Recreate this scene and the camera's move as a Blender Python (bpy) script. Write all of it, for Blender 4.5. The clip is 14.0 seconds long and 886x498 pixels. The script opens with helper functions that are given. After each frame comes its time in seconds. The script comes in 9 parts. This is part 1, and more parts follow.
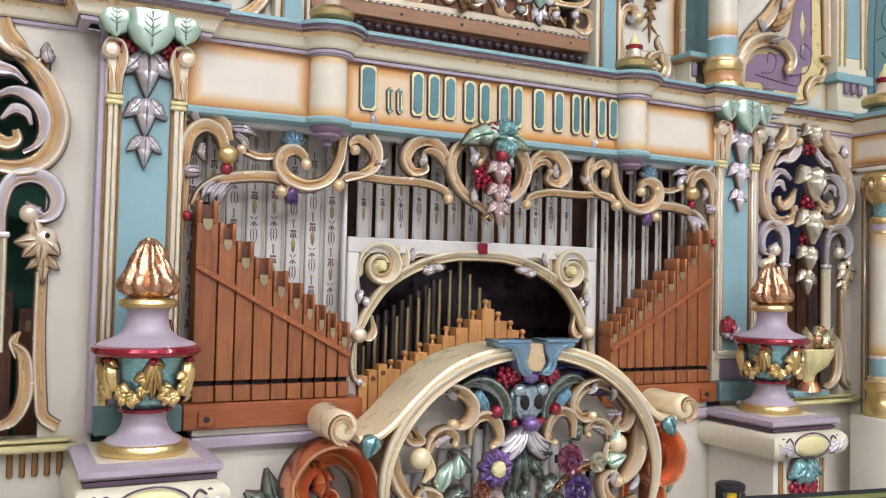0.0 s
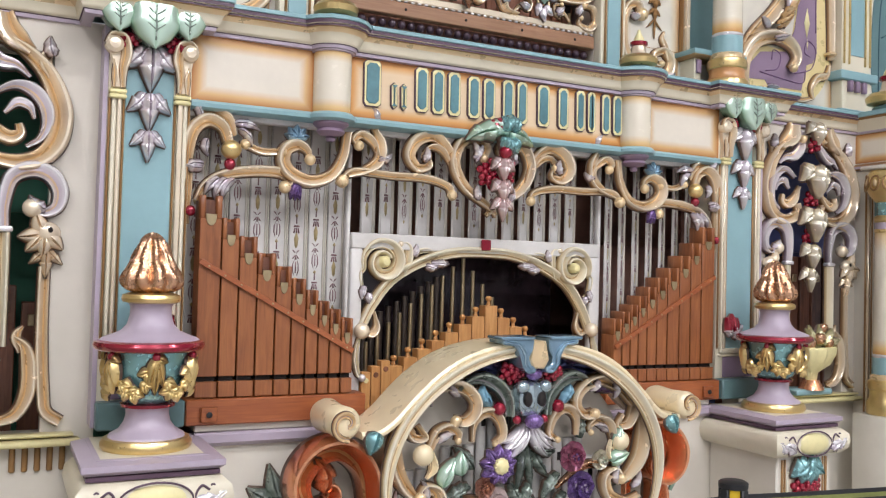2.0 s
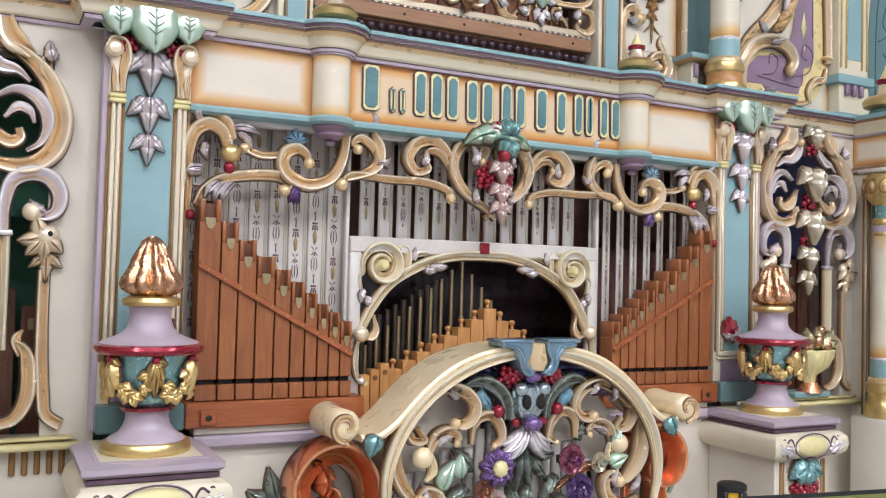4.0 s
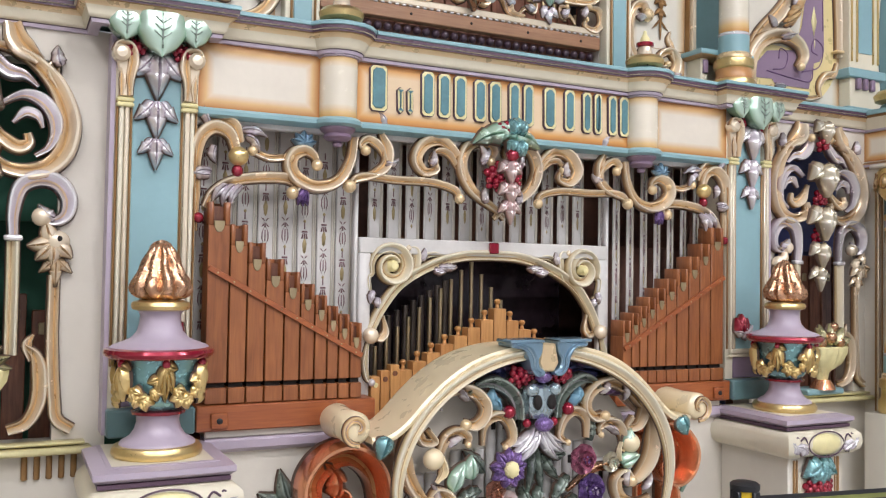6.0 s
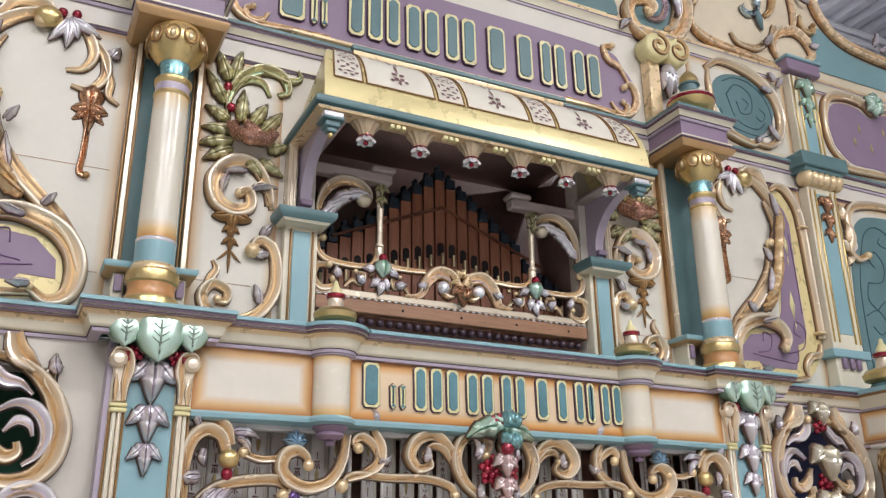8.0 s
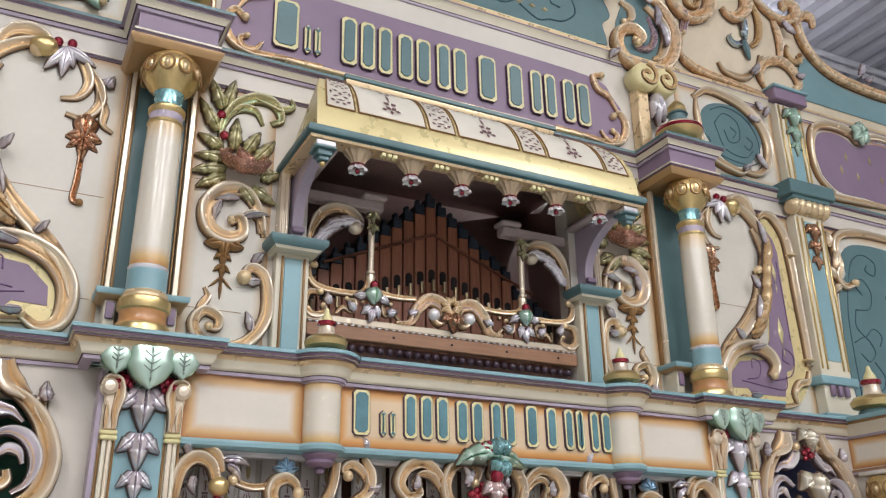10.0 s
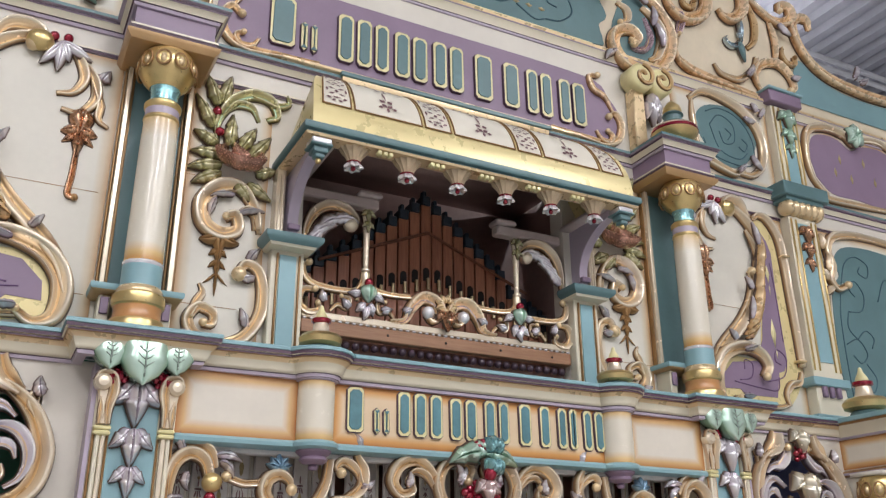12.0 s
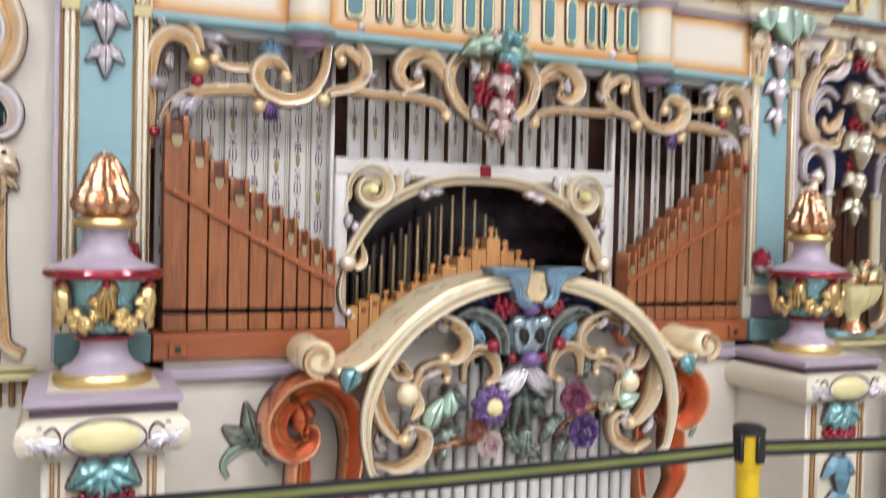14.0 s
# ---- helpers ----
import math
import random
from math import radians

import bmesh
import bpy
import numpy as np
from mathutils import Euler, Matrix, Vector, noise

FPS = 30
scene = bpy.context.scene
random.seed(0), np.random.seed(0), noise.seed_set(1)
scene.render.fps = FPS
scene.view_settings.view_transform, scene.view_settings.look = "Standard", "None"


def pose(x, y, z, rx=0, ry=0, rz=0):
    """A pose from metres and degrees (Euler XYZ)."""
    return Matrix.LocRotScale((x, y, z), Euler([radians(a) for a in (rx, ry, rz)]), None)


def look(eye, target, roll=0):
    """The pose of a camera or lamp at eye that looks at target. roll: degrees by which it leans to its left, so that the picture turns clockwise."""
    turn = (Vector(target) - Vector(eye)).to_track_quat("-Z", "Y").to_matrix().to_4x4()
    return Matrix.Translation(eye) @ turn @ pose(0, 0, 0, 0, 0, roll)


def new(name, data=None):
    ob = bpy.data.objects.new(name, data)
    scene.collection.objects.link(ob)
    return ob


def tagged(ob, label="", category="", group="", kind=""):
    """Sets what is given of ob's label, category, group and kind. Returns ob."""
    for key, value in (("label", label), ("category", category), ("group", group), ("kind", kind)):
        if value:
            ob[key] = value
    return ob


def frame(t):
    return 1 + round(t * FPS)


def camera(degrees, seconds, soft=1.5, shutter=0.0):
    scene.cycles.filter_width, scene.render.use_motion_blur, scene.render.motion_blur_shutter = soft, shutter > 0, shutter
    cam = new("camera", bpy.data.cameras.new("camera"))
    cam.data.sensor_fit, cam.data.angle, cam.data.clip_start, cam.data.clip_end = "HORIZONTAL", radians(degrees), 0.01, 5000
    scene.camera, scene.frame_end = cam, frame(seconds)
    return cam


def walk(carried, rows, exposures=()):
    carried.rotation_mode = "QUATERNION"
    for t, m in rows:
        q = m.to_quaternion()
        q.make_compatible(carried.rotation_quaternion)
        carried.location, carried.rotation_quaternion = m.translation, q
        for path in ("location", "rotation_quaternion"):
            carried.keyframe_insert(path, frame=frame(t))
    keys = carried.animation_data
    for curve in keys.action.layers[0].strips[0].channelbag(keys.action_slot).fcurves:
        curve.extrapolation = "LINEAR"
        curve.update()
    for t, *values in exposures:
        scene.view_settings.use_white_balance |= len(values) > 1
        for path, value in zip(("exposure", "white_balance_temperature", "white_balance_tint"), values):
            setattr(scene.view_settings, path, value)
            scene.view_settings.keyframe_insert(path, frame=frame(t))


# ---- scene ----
cam = camera(53.42, 14.0, soft=1.2, shutter=0.5)
# seconds, eye x y z, yaw, pitch, roll
PATH = [
    (0.0, -1.663, -2.911, 1.640, -26.80, 2.07, 1.27),
    (0.5, -1.667, -2.909, 1.636, -26.82, 1.84, 1.28),
    (1.0, -1.668, -2.904, 1.640, -26.85, 1.55, 1.51),
    (1.5, -1.669, -2.904, 1.638, -26.75, 1.73, 1.55),
    (2.0, -1.670, -2.899, 1.641, -26.79, 1.81, 1.55),
    (2.5, -1.675, -2.901, 1.652, -26.89, 1.85, 1.55),
    (3.0, -1.677, -2.906, 1.638, -26.95, 2.33, 1.38),
    (3.2, -1.677, -2.907, 1.635, -26.94, 2.21, 1.49),
    (5.3, -1.669, -2.906, 1.637, -26.46, 2.03, 1.05),
    (5.5, -1.669, -2.905, 1.639, -26.40, 2.05, 0.91),
    (6.0, -1.668, -2.901, 1.649, -26.22, 1.90, 0.92),
    (6.5, -1.664, -2.902, 1.635, -26.04, 3.07, 0.64),
    (6.6, -1.662, -2.901, 1.637, -26.00, 3.35, 0.63),
    (6.7, -1.660, -2.902, 1.641, -25.95, 4.11, 0.59),
    (6.8, -1.658, -2.903, 1.646, -25.85, 5.04, 0.44),
    (6.9, -1.657, -2.908, 1.650, -25.79, 5.83, 0.36),
    (7.0, -1.658, -2.912, 1.655, -25.77, 7.15, 0.21),
    (7.1, -1.659, -2.915, 1.660, -25.79, 8.42, 0.17),
    (7.2, -1.660, -2.916, 1.666, -25.83, 10.02, 0.08),
    (7.3, -1.661, -2.917, 1.671, -25.87, 11.70, -0.03),
    (7.4, -1.662, -2.917, 1.675, -25.92, 13.67, -0.10),
    (7.5, -1.664, -2.917, 1.679, -25.96, 15.37, -0.39),
    (7.6, -1.664, -2.918, 1.682, -26.14, 16.55, -0.52),
    (7.7, -1.666, -2.921, 1.685, -26.29, 17.39, -0.48),
    (7.8, -1.667, -2.923, 1.687, -26.40, 18.27, -0.49),
    (7.9, -1.668, -2.926, 1.690, -26.47, 19.11, -0.55),
    (8.0, -1.669, -2.927, 1.694, -26.48, 20.03, -0.68),
    (8.1, -1.667, -2.928, 1.699, -26.44, 20.08, -0.61),
    (8.2, -1.666, -2.929, 1.703, -26.40, 20.97, -0.70),
    (10.3, -1.679, -2.966, 1.703, -27.17, 21.73, -0.65),
    (10.5, -1.680, -2.969, 1.704, -27.23, 22.17, -0.64),
    (11.0, -1.684, -2.974, 1.710, -27.28, 21.82, -0.43),
    (11.5, -1.685, -2.964, 1.702, -27.49, 21.79, -0.42),
    (12.0, -1.682, -2.961, 1.698, -27.44, 21.43, -0.33),
    (12.3, -1.677, -2.962, 1.694, -27.50, 20.01, -0.29),
    (12.4, -1.674, -2.962, 1.693, -27.53, 19.62, -0.35),
    (12.5, -1.668, -2.962, 1.692, -27.56, 19.35, -0.44),
    (12.6, -1.660, -2.960, 1.692, -27.59, 18.29, -0.48),
    (12.7, -1.649, -2.958, 1.692, -27.58, 17.33, -0.51),
    (12.8, -1.636, -2.957, 1.691, -27.53, 16.40, -0.48),
    (12.9, -1.619, -2.956, 1.688, -27.39, 15.47, -0.35),
    (13.0, -1.598, -2.956, 1.684, -27.16, 14.13, -0.14),
    (13.1, -1.574, -2.958, 1.677, -26.77, 12.81, -0.02),
    (13.2, -1.547, -2.959, 1.668, -26.16, 11.23, 0.16),
    (13.3, -1.518, -2.958, 1.657, -25.52, 9.75, 0.46),
    (13.4, -1.489, -2.951, 1.645, -25.04, 8.02, 0.73),
    (13.5, -1.461, -2.938, 1.632, -24.59, 6.27, 1.02),
    (13.6, -1.434, -2.915, 1.619, -24.05, 4.42, 1.06),
    (13.7, -1.411, -2.885, 1.605, -23.71, 2.61, 1.04),
    (13.8, -1.391, -2.851, 1.590, -23.45, 1.63, 1.20),
    (13.9, -1.372, -2.814, 1.575, -23.23, 0.28, 1.28),
    (14.0, -1.355, -2.775, 1.560, -23.03, -1.30, 1.31),
]


def gaze(x, y, z, yaw, pitch, roll):
    """Camera pose from an eye, its yaw to the left of +y, its pitch upwards and its roll."""
    a, b = radians(yaw), radians(pitch)
    ahead = Vector((-math.sin(a) * math.cos(b), math.cos(a) * math.cos(b), math.sin(b)))
    return look((x, y, z), Vector((x, y, z)) + ahead, roll)


walk(cam, [(t, gaze(*p)) for t, *p in PATH],
     exposures=[(0.0, 0.0), (6.6, 0.0), (7.6, -0.05), (8.4, -0.29), (12.4, -0.29), (13.3, 0.0), (14.0, 0.12)])


# ---- light: a hall with rows of ceiling tubes ----
world = bpy.data.worlds.new("hall_air")
world.use_nodes = True
world.node_tree.nodes["Background"].inputs[0].default_value = (0.80, 0.86, 1.0, 1)
world.node_tree.nodes["Background"].inputs[1].default_value = 0.25
scene.world = world
scene.view_settings.exposure = 0.0
LAMP_WATTS = 105.0
# the two at y = 3 are added, hidden behind the organ, to brighten the roof
LAMP_ROWS = [(-4.6, -4.6), (-0.6, -4.6), (3.4, -4.6), (-4.6, -7.4), (-0.6, -7.4), (3.4, -7.4), (-2.6, -10.2), (1.4, -10.2), (0.5, 3.0), (4.6, 3.0)]
LAMP_Z = 6.9


# ---- materials ----
def mat(name, color, rough=0.5, metal=0.0, vary=0.12, scale=6.0, bump=0.0, bump_scale=60.0, coat=0.0, second=None, spots=0.0):
    """Paint or metal with two scales of colour variation, wear in the gloss and fine relief."""
    m = bpy.data.materials.new(name)
    m.use_nodes = True
    nt = m.node_tree
    n, l = nt.nodes, nt.links
    b = n["Principled BSDF"]
    tc = n.new("ShaderNodeTexCoord")
    n1 = n.new("ShaderNodeTexNoise")
    n1.inputs["Scale"].default_value = scale
    n1.inputs["Detail"].default_value = 3
    l.new(tc.outputs["Object"], n1.inputs["Vector"])
    n2 = n.new("ShaderNodeTexNoise")
    n2.inputs["Scale"].default_value = scale * 9
    n2.inputs["Detail"].default_value = 3
    l.new(tc.outputs["Object"], n2.inputs["Vector"])
    mixf = n.new("ShaderNodeMath")
    mixf.operation = "MULTIPLY_ADD"
    l.new(n2.outputs["Fac"], mixf.inputs[0])
    mixf.inputs[1].default_value = 0.35
    l.new(n1.outputs["Fac"], mixf.inputs[2])
    ramp = n.new("ShaderNodeValToRGB")
    c2 = second or tuple(c * (1 - 2.2 * vary) for c in color)
    ramp.color_ramp.elements[0].position, ramp.color_ramp.elements[1].position = 0.36, 0.92
    ramp.color_ramp.elements[0].color = (*c2, 1)
    ramp.color_ramp.elements[1].color = (*color, 1)
    l.new(mixf.outputs[0], ramp.inputs[0])
    l.new(ramp.outputs[0], b.inputs["Base Color"])
    rr = n.new("ShaderNodeMapRange")
    rr.inputs["To Min"].default_value, rr.inputs["To Max"].default_value = max(0.03, rough - 0.09), min(1, rough + 0.12)
    l.new(n2.outputs["Fac"], rr.inputs["Value"])
    l.new(rr.outputs[0], b.inputs["Roughness"])
    b.inputs["Metallic"].default_value = metal
    b.inputs["Coat Weight"].default_value = coat
    b.inputs["Coat Roughness"].default_value = 0.12
    if bump:
        bn = n.new("ShaderNodeTexNoise")
        bn.inputs["Scale"].default_value = bump_scale
        bn.inputs["Detail"].default_value = 4
        l.new(tc.outputs["Object"], bn.inputs["Vector"])
        bp = n.new("ShaderNodeBump")
        bp.inputs["Strength"].default_value = bump
        bp.inputs["Distance"].default_value = 0.004
        l.new(bn.outputs["Fac"], bp.inputs["Height"])
        l.new(bp.outputs[0], b.inputs["Normal"])
    return m


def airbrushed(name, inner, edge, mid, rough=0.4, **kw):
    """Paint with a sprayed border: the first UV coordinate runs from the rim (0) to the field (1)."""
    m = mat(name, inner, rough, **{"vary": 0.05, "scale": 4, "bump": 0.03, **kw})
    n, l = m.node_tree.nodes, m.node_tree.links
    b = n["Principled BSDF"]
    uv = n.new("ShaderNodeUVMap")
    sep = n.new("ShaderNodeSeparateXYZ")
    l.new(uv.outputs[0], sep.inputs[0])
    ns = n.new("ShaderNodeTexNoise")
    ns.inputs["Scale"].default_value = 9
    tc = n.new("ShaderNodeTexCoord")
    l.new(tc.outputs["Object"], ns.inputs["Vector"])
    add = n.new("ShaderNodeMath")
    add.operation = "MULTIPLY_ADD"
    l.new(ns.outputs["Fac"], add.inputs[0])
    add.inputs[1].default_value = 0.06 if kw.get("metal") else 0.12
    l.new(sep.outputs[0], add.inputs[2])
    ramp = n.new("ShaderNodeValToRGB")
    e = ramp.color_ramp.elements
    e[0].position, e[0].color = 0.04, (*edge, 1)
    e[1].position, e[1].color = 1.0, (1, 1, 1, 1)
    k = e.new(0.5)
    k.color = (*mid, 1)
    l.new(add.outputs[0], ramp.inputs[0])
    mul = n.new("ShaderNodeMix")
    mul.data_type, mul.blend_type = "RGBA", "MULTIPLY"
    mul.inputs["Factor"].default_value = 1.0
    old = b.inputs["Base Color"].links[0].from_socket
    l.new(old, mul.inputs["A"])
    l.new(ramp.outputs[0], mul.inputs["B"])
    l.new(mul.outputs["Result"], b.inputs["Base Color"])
    return m


SPRAYED = set()


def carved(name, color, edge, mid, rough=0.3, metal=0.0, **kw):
    """Lustre paint on carving: sprayed rims, plus groove shade put into the colour."""
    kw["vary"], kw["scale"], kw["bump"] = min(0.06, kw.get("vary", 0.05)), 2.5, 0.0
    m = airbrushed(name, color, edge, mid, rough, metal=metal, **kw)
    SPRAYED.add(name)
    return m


def wood(name, light, dark, rough=0.42, stretch=(14, 14, 1.2), coat=0.15):
    """Varnished wood with grain along z, each piece a little different."""
    m = mat(name, light, rough, vary=0.1, coat=coat)
    n, l = m.node_tree.nodes, m.node_tree.links
    b = n["Principled BSDF"]
    tc = n.new("ShaderNodeTexCoord")
    info = n.new("ShaderNodeObjectInfo")
    mp = n.new("ShaderNodeMapping")
    mp.inputs["Scale"].default_value = stretch
    l.new(tc.outputs["Object"], mp.inputs["Vector"])
    l.new(info.outputs["Random"], mp.inputs["Location"])
    g = n.new("ShaderNodeTexNoise")
    g.inputs["Scale"].default_value, g.inputs["Detail"].default_value, g.inputs["Distortion"].default_value = 7, 8, 0.6
    l.new(mp.outputs[0], g.inputs["Vector"])
    off = n.new("ShaderNodeMath")
    off.operation = "MULTIPLY_ADD"
    l.new(info.outputs["Random"], off.inputs[0])
    off.inputs[1].default_value = 0.22
    l.new(g.outputs["Fac"], off.inputs[2])
    ramp = n.new("ShaderNodeValToRGB")
    ramp.color_ramp.elements[0].position, ramp.color_ramp.elements[1].position = 0.35, 0.82
    ramp.color_ramp.elements[0].color, ramp.color_ramp.elements[1].color = (*dark, 1), (*light, 1)
    l.new(off.outputs[0], ramp.inputs[0])
    l.new(ramp.outputs[0], b.inputs["Base Color"])
    return m


CREAM = mat("cream_wall_paint", (0.70, 0.655, 0.57), 0.42, vary=0.05, scale=2.5, bump=0.04)
IVORY = carved("ivory_trim_paint", (0.74, 0.68, 0.53), (0.50, 0.36, 0.20), (0.90, 0.80, 0.62), 0.34, vary=0.06, scale=8)
WHITE = mat("white_slat_paint", (0.63, 0.61, 0.585), 0.45, vary=0.08, scale=7)
SLATEDGE = mat("cream_slat_bead", (0.64, 0.60, 0.52), 0.42, vary=0.06, scale=7)
PANEL = airbrushed("airbrushed_cream_panel", (0.72, 0.66, 0.56), (0.60, 0.24, 0.06), (0.90, 0.62, 0.33))
SIGN = airbrushed("airbrushed_apricot_panel", (0.74, 0.57, 0.37), (0.55, 0.22, 0.05), (0.88, 0.58, 0.28))
BAYPANEL = airbrushed("airbrushed_bay_panel", (0.68, 0.645, 0.555), (0.72, 0.42, 0.20), (0.92, 0.81, 0.66))
SHAFT = airbrushed("airbrushed_ivory_shaft", (0.74, 0.68, 0.56), (0.76, 0.40, 0.13), (0.95, 0.72, 0.42), 0.22, coat=0.4, vary=0.03)
CREAMGOLD = mat("cream_gold_enamel", (0.84, 0.71, 0.47), 0.28, 0.12, vary=0.03, scale=1.5, coat=0.3)
LILAC = mat("lilac_paint", (0.455, 0.385, 0.465), 0.35, vary=0.06, scale=5)
MAUVE = mat("mauve_panel_paint", (0.265, 0.185, 0.265), 0.42, vary=0.07, scale=5)
PLUM = mat("dark_plum_line", (0.10, 0.055, 0.085), 0.45)
TEAL = mat("light_teal_paint", (0.265, 0.44, 0.475), 0.36, vary=0.07, scale=4)
DTEAL = mat("deep_teal_paint", (0.120, 0.215, 0.225), 0.38, vary=0.1, scale=5)
STEEL = mat("steel_blue_paint", (0.17, 0.33, 0.43), 0.34, vary=0.08)
GOLD = mat("gold_leaf", (0.78, 0.59, 0.27), 0.30, 0.85, vary=0.10, scale=9, bump=0.12, bump_scale=40)
DGOLD = mat("antique_gold", (0.36, 0.20, 0.075), 0.38, 0.3, vary=0.14, scale=9)
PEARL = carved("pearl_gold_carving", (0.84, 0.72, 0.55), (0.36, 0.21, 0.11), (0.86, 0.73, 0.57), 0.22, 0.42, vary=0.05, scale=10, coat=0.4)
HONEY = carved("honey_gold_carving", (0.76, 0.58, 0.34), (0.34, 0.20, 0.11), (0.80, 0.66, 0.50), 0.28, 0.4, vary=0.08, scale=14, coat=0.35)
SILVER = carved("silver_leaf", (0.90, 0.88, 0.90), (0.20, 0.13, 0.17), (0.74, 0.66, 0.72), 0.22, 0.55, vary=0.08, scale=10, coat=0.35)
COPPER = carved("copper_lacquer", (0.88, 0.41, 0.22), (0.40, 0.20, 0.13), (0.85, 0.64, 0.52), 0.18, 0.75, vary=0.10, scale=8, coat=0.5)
ORANGE = mat("burnt_orange_paint", (0.56, 0.27, 0.10), 0.30, vary=0.12, scale=6, coat=0.3)
BRONZE = mat("rose_bronze", (0.62, 0.36, 0.22), 0.26, 0.9, vary=0.15, scale=6, bump=0.05)
RED = mat("candy_red", (0.33, 0.007, 0.030), 0.16, 0.5, vary=0.1, coat=0.8)
GREEN = carved("metallic_leaf_green", (0.55, 0.72, 0.60), (0.10, 0.16, 0.13), (0.62, 0.74, 0.66), 0.22, 0.5, vary=0.15, scale=10, coat=0.35)
DGREEN = carved("dark_leaf_green", (0.30, 0.35, 0.31), (0.08, 0.09, 0.08), (0.52, 0.56, 0.52), 0.26, 0.55, coat=0.35)
OLIVE = carved("olive_gold_leaf", (0.64, 0.60, 0.38), (0.16, 0.15, 0.08), (0.66, 0.66, 0.48), 0.24, 0.5, vary=0.2, scale=10)
AQUA = mat("aqua_metallic", (0.27, 0.52, 0.54), 0.24, 0.6, vary=0.15, coat=0.3)
BLUE = mat("blue_steel_metallic", (0.27, 0.42, 0.54), 0.20, 0.6, vary=0.12, scale=4, coat=0.4)
VIOLET = mat("violet_metallic", (0.25, 0.15, 0.40), 0.25, 0.5, vary=0.2, coat=0.4)
PINK = mat("pink_metallic", (0.52, 0.18, 0.28), 0.25, 0.5, vary=0.2, coat=0.4)
PALESTEEL = mat("pale_steel_metallic", (0.46, 0.57, 0.62), 0.16, 0.75, vary=0.15, scale=5, coat=0.5)
SIGNTEAL = mat("sign_teal_paint", (0.125, 0.28, 0.32), 0.36, vary=0.2, scale=9)
LINING = mat("brown_mauve_lining", (0.62, 0.52, 0.49), 0.5, vary=0.12, scale=4)
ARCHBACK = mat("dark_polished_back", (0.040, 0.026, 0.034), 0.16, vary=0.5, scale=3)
ROSESILVER = carved("rose_silver_leaf", (0.86, 0.74, 0.72), (0.26, 0.10, 0.11), (0.74, 0.56, 0.56), 0.20, 0.6, vary=0.2, scale=16, coat=0.3)
ROSEBRONZE = mat("rose_bronze_petal", (0.60, 0.31, 0.22), 0.24, 0.6, vary=0.25, scale=14, coat=0.3)
MAUVEGILT = mat("mauve_lustre_carving", (0.56, 0.42, 0.47), 0.26, 0.4, vary=0.25, scale=12, coat=0.3)
STOPPER = mat("dark_blue_stopper", (0.035, 0.055, 0.080), 0.4, vary=0.2)
CRESTCREAM = mat("warm_crest_paint", (0.74, 0.64, 0.47), 0.40, vary=0.08, scale=3)
PALEGOLD = carved("pale_silver_gold", (0.78, 0.74, 0.62), (0.26, 0.18, 0.12), (0.70, 0.62, 0.50), 0.22, 0.6, vary=0.25, scale=16, coat=0.3)
CHAMBER = mat("dim_brown_chamber_paint", (0.46, 0.31, 0.28), 0.55, vary=0.2, scale=4)
# corbel gilt toned down: the shade under the canopy lip is in its colour
SHADEDGOLD = mat("shaded_cream_gold", (0.52, 0.40, 0.26), 0.4, 0.2, vary=0.15, scale=9)
BRONZEGILT = mat("bronze_gilt_paint", (0.50, 0.31, 0.14), 0.34, 0.3, vary=0.10, scale=4, coat=0.2)
FEATHERBLUE = mat("blue_violet_feather", (0.07, 0.08, 0.24), 0.28, 0.45, vary=0.3, scale=8, coat=0.4)
CRESTTEAL = mat("greyed_teal_paint", (0.20, 0.34, 0.36), 0.38, vary=0.08, scale=3)
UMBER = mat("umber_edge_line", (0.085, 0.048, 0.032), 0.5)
PEACH = carved("peach_gold_carving", (0.88, 0.71, 0.50), (0.46, 0.28, 0.16), (0.88, 0.72, 0.56), 0.26, 0.3, vary=0.08, scale=10, coat=0.3)
PIPE = wood("varnished_pipe_wood", (0.34, 0.122, 0.040), (0.195, 0.060, 0.019))
PALEWOOD = wood("pale_pipe_wood", (0.58, 0.30, 0.105), (0.42, 0.18, 0.055))
CHEST = wood("chest_wood", (0.38, 0.115, 0.035), (0.24, 0.06, 0.02), stretch=(1.2, 14, 14))
BROWN = wood("brown_pipe_wood", (0.22, 0.085, 0.045), (0.10, 0.036, 0.02))
DARK = mat("dark_chamber", (0.30, 0.15, 0.11), 0.6, vary=0.3, scale=4)
SLOT = mat("slot_black", (0.012, 0.008, 0.007), 0.8)
GREENFELT = mat("dark_green_cloth", (0.040, 0.150, 0.100), 0.8)
FEATHER = mat("dark_violet_feather", (0.17, 0.09, 0.24), 0.28, 0.45, vary=0.3, scale=8, coat=0.4)
NAVY = mat("dark_blue_backing", (0.035, 0.045, 0.15), 0.6)
BRASS = mat("dull_brass", (0.50, 0.40, 0.24), 0.35, 0.9, vary=0.15)
ZINC = mat("dark_metal_pipe", (0.16, 0.13, 0.11), 0.4, 0.7, vary=0.15)
STENCIL = mat("brown_stencil_paint", (0.20, 0.10, 0.11), 0.5)
OCHRE = mat("ochre_stencil_paint", (0.42, 0.33, 0.16), 0.5)
LEMON = mat("pale_lemon_edge", (0.80, 0.72, 0.38), 0.35)
CANOPY = mat("canopy_cream", (0.76, 0.71, 0.60), 0.36, vary=0.04)
LEMONPAINT = mat("pale_lemon_paint", (0.76, 0.64, 0.32), 0.28, 0.2, vary=0.04, scale=2)
BALPIPE = wood("reddish_dark_wood", (0.42, 0.175, 0.10), (0.27, 0.10, 0.055))
